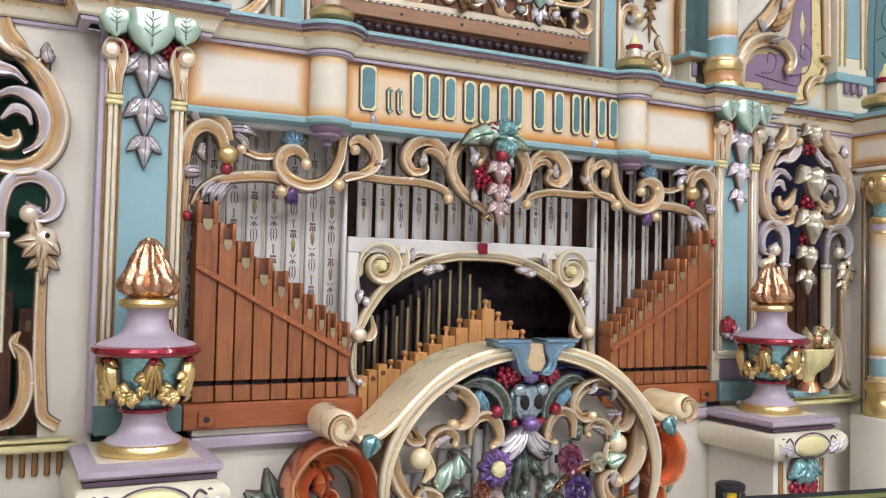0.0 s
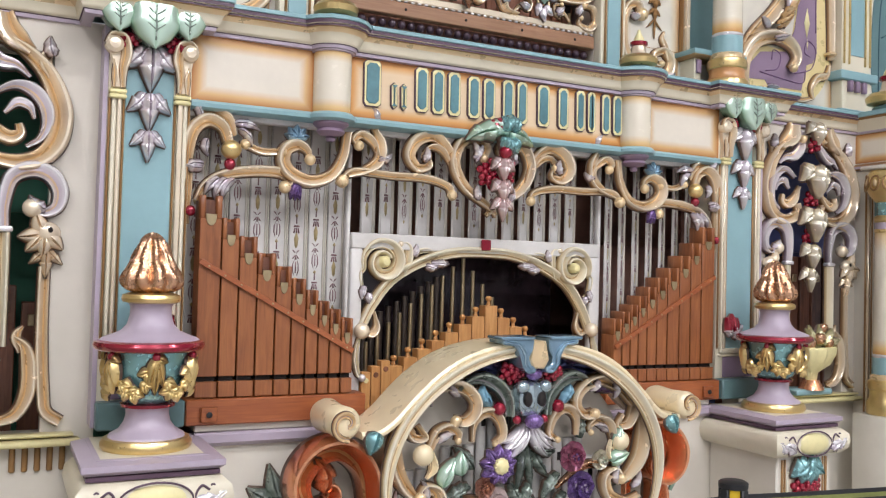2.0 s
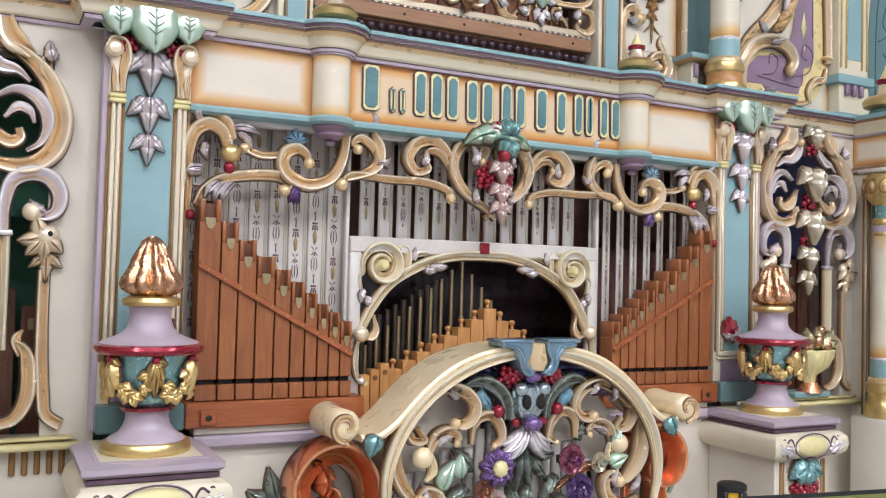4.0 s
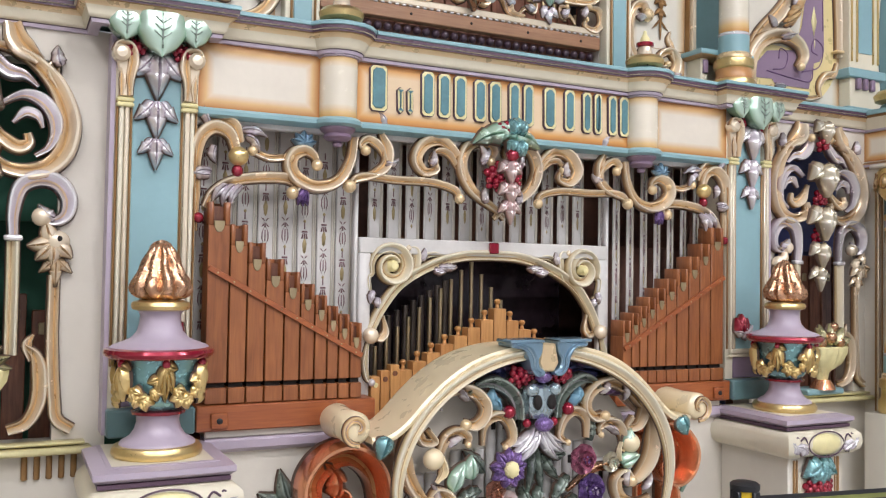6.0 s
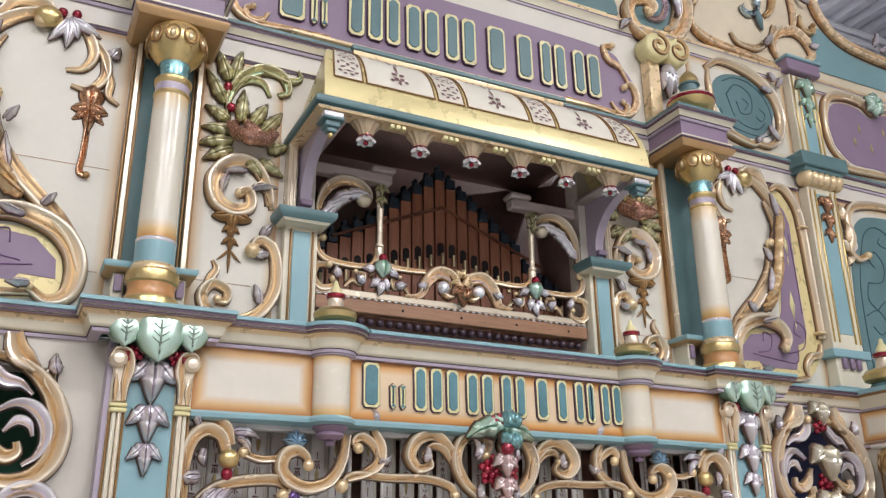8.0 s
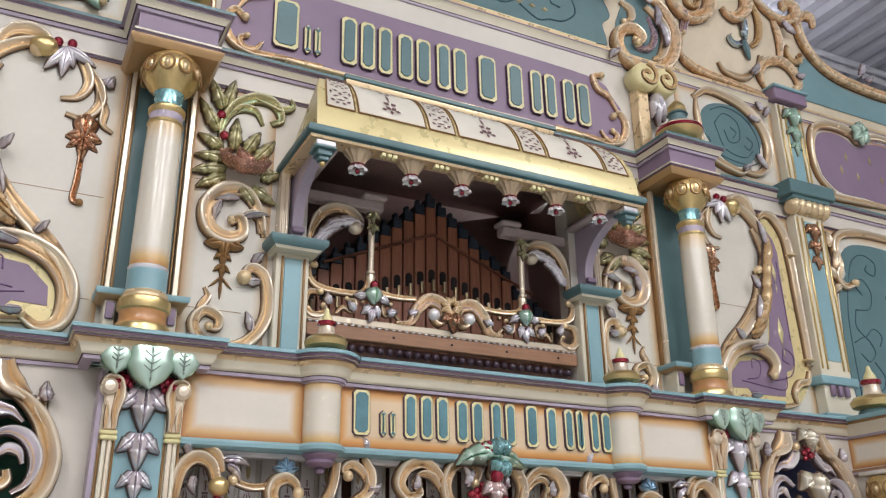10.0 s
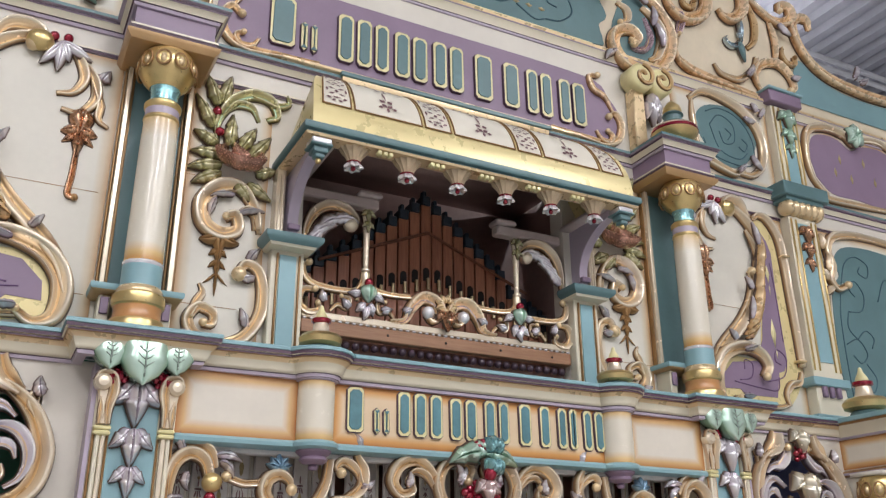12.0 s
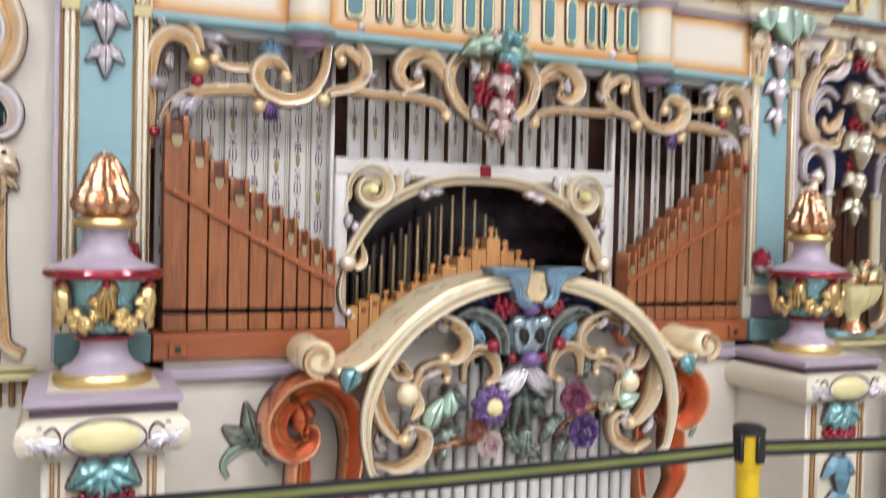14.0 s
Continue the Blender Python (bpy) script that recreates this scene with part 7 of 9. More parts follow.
sh = Shape()
vs, fs = vault(-0.765, 0.765)
sh.add(vs, fs)
for x in (-0.765, 0.765):
    ring = [(hip(x, radians(a)), BACK - 0.410 * math.sin(radians(a)), 3.372 + 0.395 * math.cos(radians(a))) for a in range(0, 91, 6)] + [(x, BACK, 3.372)]
    sh.add(ring, [tuple(range(len(ring)))])
part("vault", sh, LEMONPAINT, canopy, "pale lemon vault")
edges = [-0.735, -0.600, -0.290, -0.155, 0.155, 0.290, 0.600, 0.735]
for i in range(7):
    x0, x1 = edges[i] + 0.008, edges[i + 1] - 0.008
    sh = Shape()
    vs, fs = vault(x0, x1, 1, 0.003, 14, 6, 75)
    sh.add(vs, fs)
    part("canopy_panel", sh, CANOPY, canopy, "cream stencilled panel")
    ring = [(x0, 6), (x1, 6), (x1, 75), (x0, 75), (x0, 6)]
    sh = Shape()
    for (xa, aa), (xb, ab) in zip(ring[:-1], ring[1:]):
        pts = [(hip(xa + (xb - xa) * q, radians(aa + (ab - aa) * q)), BACK - 0.4145 * math.sin(radians(aa + (ab - aa) * q)), 3.372 + 0.3995 * math.cos(radians(aa + (ab - aa) * q))) for q in np.linspace(0, 1, 11)]
        sh.tube(pts, 0.0035, 5)
    part("gold_rib", sh, DGOLD, canopy)
    # painted ornament, a few thin shapes laid on the curve
    sh = Shape()
    c = (x0 + x1) / 2

    def mark(dx, a, hw, ha, turn=0):
        pts = [(-hw, 0), (0, ha), (hw, 0), (0, -ha)]
        vs = []
        for u, v in pts:
            u2, v2 = u * math.cos(turn) - v * 0.007 * math.sin(turn), u / 0.007 * math.sin(turn) + v * math.cos(turn)
            aa = radians(6 + (a + v2 - 6) * 0.91)
            vs.append((hip(c + dx + u2, aa), BACK - 0.4165 * math.sin(aa), 3.372 + 0.4015 * math.cos(aa)))
        sh.add(vs, [(0, 1, 2, 3)])
    if i % 2 == 0:  # narrow panel: stacked scroll bands
        for a in (14, 32, 50, 68):
            mark(0, a, 0.010, 1.8)
            for e in (-1, 1):
                mark(e * 0.022, a - 3.2, 0.016, 0.9, -e * 0.35)
                mark(e * 0.042, a - 1.0, 0.006, 2.6, 0)
                mark(e * 0.022, a + 3.2, 0.016, 0.9, e * 0.35)
                mark(e * 0.034, a + 7.6, 0.013, 1.1, -e * 0.5)
                mark(e * 0.014, a + 9.6, 0.011, 1.0, e * 0.5)
            mark(0, a + 6.6, 0.022, 0.8)
    else:  # broad panel: a pendant sprig and corner flourishes
        mark(0, 58, 0.006, 7)
        for dx, a, hw, ha, tn in ((0.016, 50, 0.010, 1.8, 0.7), (0.016, 66, 0.015, 2.0, -0.6), (0.012, 71, 0.012, 2.4, 0.8), (0.030, 73, 0.012, 1.4, 0.2), (0.020, 46, 0.008, 2.2, 0.2),
                                  (0.052, 44, 0.009, 3.0, -0.3), (0.075, 39, 0.014, 1.6, 0.5), (0.090, 46, 0.008, 2.2, -0.5), (0.045, 33, 0.014, 1.5, 0.6), (0.105, 35, 0.012, 1.8, -0.4), (0.03, 26, 0.012, 1.8, 0.5), (0.08, 24, 0.014, 1.8, -0.5)):
            mark(dx, a, hw, ha, tn)
            mark(-dx, a, hw, ha, -tn)
        mark(0, 75, 0.008, 2.2)
    parts("stencil", sh, STENCIL, canopy)
sh = Shape()
sh.mitred([(-0.06, 3.320), (0.010, 3.322), (0.014, 3.332), (0.006, 3.340), (0.022, 3.344), (0.026, 3.352), (0.022, 3.372), (-0.06, 3.374)], [(-0.775, BACK), (-0.775, -0.120), (0.775, -0.120), (0.775, BACK)], [1, 1, 0, 0, 0, 0, 2])
part("lip", sh, [DTEAL, HONEY, LEMONPAINT], canopy, "deep teal lip moulding")
sh = Shape()
sh.box(-0.765, 0.765, -0.110, -0.03, 3.335, 3.352)
sh.box(-0.765, -0.640, -0.030, BACK, 3.335, 3.352)
sh.box(0.640, 0.765, -0.030, BACK, 3.335, 3.352)
parts("soffit", sh, LINING, canopy)
sh = Shape()
sh.add(*vault(-0.735, 0.735, 1, -0.02))
part("lining", sh, LINING, canopy, "brown-mauve lining of the vault")
sh = Shape()
sh.mitred([(-0.02, 3.806), (0.046, 3.808), (0.050, 3.818), (0.052, 3.840), (0.060, 3.844), (0.060, 3.862), (-0.02, 3.866)], [(-0.475, BACK), (-0.475, BACK - 0.012), (0.515, BACK - 0.012), (0.515, BACK)], [1, 1, 1, 0, 0, 0])
part("wall_plate", sh, [DTEAL, HONEY], canopy)
for i in range(6):  # gilt corbels with red and silver tips along the lip
    x = -0.575 + 0.230 * i
    t = thing("corbel", (x, -0.085, 3.32), "small gilt fan corbel with a red and silver tip", "corbel", "corbels under the canopy")
    sh = Shape()
    sh.lathe([(0.026, 3.266), (0.030, 3.276), (0.040, 3.292), (0.056, 3.308), (0.064, 3.318), (0.064, 3.326), (0, 3.326)], x, -0.075, 0, 40, squash=0.75, flute=12, flute_depth=0.14)
    part("fan", sh, SHADEDGOLD, t)
    sh = Shape()
    sh.lathe([(0.0, 3.262), (0.026, 3.262), (0.038, 3.250), (0.040, 3.240), (0.030, 3.244), (0.0, 3.252)], x, -0.075, 0, 40, flute=7, flute_depth=0.30)
    part("tip_cup", sh, SILVER, t)
    sh = Shape()
    sh.ball(x, -0.075, 3.240, 0.011, seg=12)
    sh.lathe([(0.0, 3.262), (0.026, 3.263), (0.029, 3.266), (0.025, 3.269), (0.0, 3.270)], x, -0.075, 0, 24)
    part("red_tip", sh, RED, t)
    if i < 5:
        for k in range(3):
            sh = Shape()
            xx = x + 0.115 + 0.024 * (k - 1)
            sh.box(xx - 0.009, xx + 0.009, -0.128, -0.10, 3.302, 3.319, 0.003)
            part("dentil", sh, LEMON, canopy)
for s in (-1, 1):
    sh = Shape()
    for z0, z1, h, m2 in ((3.296, 3.320, 0.040, 1), (3.286, 3.297, 0.044, 0), (3.262, 3.287, 0.030, 0), (3.244, 3.263, 0.020, 0)):
        sh.box(s * 0.722 - h, s * 0.722 + h, -0.085 - h, -0.085 + h, z0, z1, 0.004, m2)
    sh.ball(s * 0.722, -0.085, 3.236, 0.012, seg=12, slot=2)
    part("corner_pendant", sh, [DTEAL, SILVER, GOLD], canopy, "stepped teal corner block with a gilt drop")

# pipes inside the balcony
for i in range(-11, 12):
    x = 0.035 + 0.0585 * i
    zt = 3.500 - 0.79 * abs(x - 0.04) if -0.30 < x < 0.50 else 3.215 - 0.62 * (abs(x) - 0.30)
    t = thing("balcony_pipe", (x, 0.55, 2.6), "dark brown wooden pipe standing inside the balcony", "organ pipe", "balcony pipes")
    sh = Shape()
    sh.box(x - 0.0255, x + 0.0255, 0.52, 0.60, 2.56, zt - 0.05, 0.002)
    part("body", sh, BALPIPE, t)
    sh = Shape()
    sh.box(x - 0.023, x + 0.023, 0.514, 0.59, zt - 0.049, zt, 0.004)
    sh.box(x - 0.010, x + 0.010, 0.535, 0.57, zt, zt + 0.035, 0.004)
    part("stopper", sh, STOPPER, t, "dark blue stopper")
    zm = 3.118 - 0.30 * abs(x - 0.06)
    sh = Shape()
    pts = [(x - 0.016, zm - 0.050), (x + 0.016, zm - 0.050)] + [(x + 0.016 * math.cos(a), zm + 0.016 * math.sin(a)) for a in np.linspace(0, math.pi, 7)]
    sh.slab(pts, 0.5165, 0.5195)
    part("mouth", sh, SLOT, t)
    sh = Shape()
    sh.tube([(x + 0.004, 0.508, zm - 0.095), (x + 0.004, 0.508, zm - 0.040)], 0.009, 8)
    part("pin", sh, BRASS, t)
for s in (-1, 1):
    r = thing("balcony_rail", (s * 0.3, 0.51, 3.2), "slanting dark rail across the balcony pipes", "rail", "balcony rails")
    sh = Shape()
    sh.tube([(0.04, 0.508, 3.30), (0.04 + s * 0.54, 0.508, 3.075)], 0.008, 6)
    part("batten", sh, BROWN, r)
    r = thing("arched_screen", (s * 0.48, 0.30, 3.0), "small carved arch beside the balcony posts", "carving", "balcony arches")
    sh = Shape()
    scroll(sh, [(-0.640, 3.03), (-0.632, 3.12), (-0.600, 3.195), (-0.540, 3.240), (-0.470, 3.240), (-0.420, 3.205), (-0.418, 3.165)], 0.022, BACK + 0.02, 0.03, 0.5, 0.8, s, 0, 0)
    part("scroll", sh, [PEARL, HONEY], r)
    sh = Shape()
    sh.ball(s * 0.440, BACK + 0.005, 3.165, 0.034, 0.030, 0.032, 16)
    part("bud", sh, PEARL, r, "pale gold bud")
    sh = Shape()
    for x, z, a in ((-0.600, 3.09, 62), (-0.615, 3.05, 75), (-0.570, 3.14, 50), (-0.520, 3.17, 35)):
        leaf(sh, x, z, BACK, a, 0.12, 0.022, 0.02, 4, -60, 0, s, 12)
    parts("leaf", sh, SILVER, r)
    sh = Shape()
    sh.box(s * 0.300, s * 0.655, BACK + 0.02, BACK + 0.08, 3.270, 3.318, 0.008)
    sh.box(s * 0.290, s * 0.400, BACK + 0.005, BACK + 0.09, 3.318, 3.345, 0.008)
    part("crosspiece", sh, LINING, r)

# balustrade
bal = thing("balustrade", (0, 0.28, 2.66), "ivory carved balustrade with gems, shell volutes and bead rail", "balustrade")
BY = 0.268
for s in (-1, 1):
    sh = Shape()
    sh.lathe([(0.012, 2.90), (0.016, 2.94), (0.013, 2.955), (0.019, 2.960), (0.019, 2.968), (0.012, 2.975), (0.014, 3.10), (0.017, 3.20), (0.026, 3.235), (0.0, 3.24)], s * 0.372, BY, 0, 18)
    part("post", sh, PEARL, bal)
    sh = Shape()
    husks(sh, s * 0.372, 3.235, BY - 0.015, [(0.0, 0.06, 0.04), (0.055, 0.05, 0.035)])
    parts("post_husk", sh, OLIVE, bal)
    for nm, pts, w, a, b, b0, b1 in (
        ("rail", [(-0.620, 2.962), (-0.642, 2.945), (-0.630, 2.895), (-0.580, 2.868), (-0.480, 2.862), (-0.410, 2.872), (-0.385, 2.910), (-0.380, 2.955)], 0.013, 0.8, 0.9, 0.016, 0),
        ("rail", [(-0.365, 2.955), (-0.358, 2.905), (-0.320, 2.880), (-0.240, 2.874), (-0.160, 2.878)], 0.013, 0.9, 0.9, 0, 0),
        ("end_curl", [(-0.590, 2.850), (-0.640, 2.842), (-0.655, 2.790), (-0.620, 2.752), (-0.572, 2.765), (-0.575, 2.795)], 0.015, 0.8, 0.7, 0.014, 0.012),
        ("curl", [(-0.520, 2.770), (-0.490, 2.800), (-0.450, 2.790), (-0.440, 2.830), (-0.475, 2.838)], 0.010, 0.6, 0.7, 0, 0.010),
        ("curl", [(-0.235, 2.770), (-0.265, 2.800), (-0.305, 2.790), (-0.312, 2.830), (-0.280, 2.838)], 0.010, 0.6, 0.7, 0, 0.010),
        ("centre_volute", [(-0.255, 2.758), (-0.190, 2.770), (-0.160, 2.830), (-0.110, 2.878), (-0.050, 2.868), (-0.025, 2.820), (-0.060, 2.790), (-0.085, 2.815)], 0.025, 0.4, 0.8, 0, 0.028),
    ):
        sh = Shape()
        scroll(sh, pts, w, BY + 0.01, w * 1.8, a, b, s, b0, b1)
        part(nm, sh, [PEACH, SILVER] if nm == "centre_volute" else [PEARL, HONEY], bal)
    sh = Shape()
    sh.ball(s * 0.367, BY - 0.03, 2.902, 0.019, seg=16)
    part("red_gem", sh, RED, bal)
    sh = Shape()
    leaf(sh, 0.367, 2.890, BY - 0.02, -90, 0.075, 0.030, 0.035, 0, 0, 0, s)
    part("green_gem", sh, GREEN, bal)
    sh = Shape()
    for x, z, a, ln in ((0.340, 2.86, 200, 0.06), (0.395, 2.86, -20, 0.06), (0.355, 2.815, 240, 0.055), (0.380, 2.815, -60, 0.055), (0.367, 2.800, -90, 0.06), (0.30, 2.79, 150, 0.05), (0.44, 2.79, 30, 0.05), (0.20, 2.80, 140, 0.05), (0.55, 2.80, 60, 0.05)):
        leaf(sh, x, z, BY - 0.01, a, ln, 0.016, 0.022, 2, 25, 0, s, 8)
    parts("silver_leaf", sh, SILVER, bal)
sh = Shape()
petals(sh, 0.0, 2.855, BY - 0.01, 9, 0.012, 0.055, 0.014, 0.022)
parts("shell_petal", sh, HONEY, bal)
sh = Shape()
husks(sh, 0.0, 2.825, BY - 0.02, [(0.0, 0.085, 0.09)])
parts("shell_husk", sh, BRONZE, bal)
sh = Shape()
sh.box(-0.645, 0.645, BY - 0.005, BY + 0.035, 2.728, 2.758, 0.005)
part("base_rail", sh, PEARL, bal)
sh = Shape()
sh.box(-0.645, 0.645, BY - 0.012, BY + 0.03, 2.664, 2.720, 0.004)
part("wood_rail", sh, BROWNRAIL, bal, "brown wooden rail")
for i in range(43):
    sh = Shape()
    x = -0.63 + 0.03 * i
    sh.ball(x, BY - 0.010, 2.723, 0.010, 0.006, 0.005, 8)
    part("bead", sh, SILVER, bal)
for i in range(5):
    sh = Shape()
    sh.ball(-0.54 + 0.27 * i, BY - 0.013, 2.692, 0.006, 0.003, 0.006, 8)
    part("stud", sh, SLOT, bal)
sh = Shape()
sh.box(-0.645, 0.645, BY + 0.05, BY + 0.06, 2.508, 2.668)
part("dark_backing", sh, DARK, bal)
for j, (z, y) in enumerate(((2.636, 0.285), (2.580, 0.265))):
    for i in range(30):
        sh = Shape()
        sh.ball(-0.61 + 0.0420 * i + 0.02 * j, y, z, 0.017, seg=10)
        part("knob", sh, DARKBALL, bal)

# ---- relief carvings of the upper wall ----


def relief(name, s, at, label, group):
    return thing(name, (s * at[0], BACK, at[1]), label, "carving", group)


def inner_bay(s):
    y = BACK - 0.004
    t = relief("flower_carving", s, (0.95, 3.0), "olive-gold leaves round a copper rose above a gilt scroll", "flower carvings")
    sh = Shape()
    for x, z, a, ln, bd in ((-1.045, 3.575, 108, 0.14, 10), (-1.030, 3.585, 82, 0.135, -8), (-1.055, 3.470, 118, 0.15, 6), (-1.035, 3.400, 150, 0.10, 10), (-0.985, 3.400, 88, 0.14, 0), (-0.940, 3.395, 62, 0.12, 0), (-0.900, 3.370, 48, 0.13, 10),
                            (-1.010, 3.350, 170, 0.12, 20), (-1.010, 3.310, 185, 0.13, 20), (-1.010, 3.275, 205, 0.12, 10), (-0.87, 3.300, 20, 0.09, 0), (-0.90, 3.250, -30, 0.11, 0), (-0.94, 3.240, -50, 0.08, 0)):
        leaf(sh, x, z, y - 0.008, a, ln * 1.08, 0.024, 0.028, 3, bd, 0, s)
    parts("olive_leaf", sh, OLIVE, t)
    sh = Shape()
    scroll(sh, [(-1.030, 3.390), (-1.040, 3.500), (-0.995, 3.600), (-0.915, 3.660), (-0.830, 3.655), (-0.795, 3.590), (-0.835, 3.560)], 0.022, y, 0.035, 0.4, 0.6, s)
    scroll(sh, [(-1.020, 3.540), (-0.970, 3.600), (-0.905, 3.600), (-0.870, 3.545)], 0.015, y, 0.028, 0.4, 0.5, s)
    scroll(sh, [(-0.930, 3.668), (-0.860, 3.655), (-0.790, 3.640), (-0.745, 3.665), (-0.760, 3.700)], 0.014, y, 0.026, 0.4, 0.5, s)
    parts("green_scroll", sh, [OLIVE, GREEN], t)
    sh = Shape()
    for x, z in ((-1.048, 3.545), (-1.030, 3.455)):
        sh.ball(s * x, y - 0.02, z, 0.020, seg=12)
    parts("berry", sh, RED, t)
    sh = Shape()
    for k, (q, up, a, tilt) in enumerate(((1.0, 0.0, 0, 38), (0.72, 0.020, 40, 48), (0.46, 0.034, 85, 55), (0.24, 0.042, 20, 58))):  # nested cupped petals
        o = len(sh.v)
        sh.lathe([(0.0, 0.0), (0.060 * q, 0.006), (0.092 * q, 0.030 * q), (0.112 * q, 0.075 * q), (0.106 * q, 0.078 * q), (0.084 * q, 0.042 * q), (0.050 * q, 0.022 * q), (0.0, 0.018 * q)], seg=48, flute=5, flute_depth=0.16)
        sh.turn(o, pose(s * 0.945, y - 0.030 - up * 0.5, 3.300 + up * 0.7, tilt, 0, a))
    parts("rose_petal", sh, ROSEBRONZE, t, "rose-bronze petal")
    sh = Shape()
    scroll(sh, [(-0.845, 3.060), (-0.865, 3.150), (-0.930, 3.225), (-1.010, 3.215), (-1.070, 3.140), (-1.055, 3.050), (-0.985, 3.015), (-0.925, 3.045), (-0.935, 3.105), (-0.975, 3.090)], 0.030, y, 0.045, 0.6, 0.7, s, 0, 0.016)
    scroll(sh, [(-0.835, 3.045), (-0.850, 3.110), (-0.890, 3.140), (-0.925, 3.115)], 0.017, y, 0.03, 0.6, 0.5, s)
    parts("gilt_scroll", sh, [PEARL, HONEY], t)
    sh = Shape()
    for x, z, a, ln, bd in ((-0.95, 3.185, 170, 0.09, 40), (-0.925, 3.110, 35, 0.10, -40), (-1.02, 3.16, 240, 0.08, 30)):
        leaf(sh, x, z, y - 0.02, a, ln * 1.1, 0.013, 0.024, 2, bd, 0, s, 10)
    parts("silver_leaf", sh, SILVER, t)
    t = relief("bell_drop", s, (0.99, 2.80), "antique gold bell drop hanging on the cream wall", "bell drops")
    sh = Shape()
    for a, ln, bd in ((-90, 0.075, 0), (-135, 0.085, -50), (-45, 0.085, 50)):
        leaf(sh, -0.990, 3.010, y - 0.004, a, ln, 0.022, 0.028, 0, bd, 0, s, 10)
    husks(sh, s * 0.990, 2.955, y - 0.004, [(0.0, 0.06, 0.045), (0.05, 0.06, 0.036), (0.10, 0.09, 0.02)])
    parts("bell_leaf", sh, DGOLD, t)
    t = relief("corner_scroll", s, (0.93, 2.56), "large honey-gold C-scroll standing on the cornice", "corner scrolls")
    sh = Shape()
    scroll(sh, [(-0.905, 2.860), (-0.880, 2.905), (-0.830, 2.885), (-0.805, 2.800), (-0.812, 2.700), (-0.870, 2.610), (-0.960, 2.575), (-1.050, 2.600), (-1.080, 2.660), (-1.045, 2.710), (-0.990, 2.690), (-0.990, 2.650), (-1.025, 2.650)], 0.022, y, 0.040, 0.9, 0.7, s, 0.030, 0.016)
    scroll(sh, [(-1.075, 2.670), (-1.055, 2.730), (-1.035, 2.770), (-1.050, 2.805)], 0.014, y, 0.026, 0.9, 0.4, s)
    parts("scroll", sh, [PEARL, HONEY], t)
    sh = Shape()
    for x, z, a, ln, bd in ((-0.870, 2.920, 75, 0.075, -40), (-0.845, 2.855, 210, 0.06, -40), (-0.865, 2.650, 85, 0.08, 40), (-1.060, 2.590, 150, 0.05, 0)):
        leaf(sh, x, z, y - 0.015, a, ln, 0.016, 0.025, 2, bd, 0, s, 8)
    parts("silver_leaf", sh, SILVER, t)


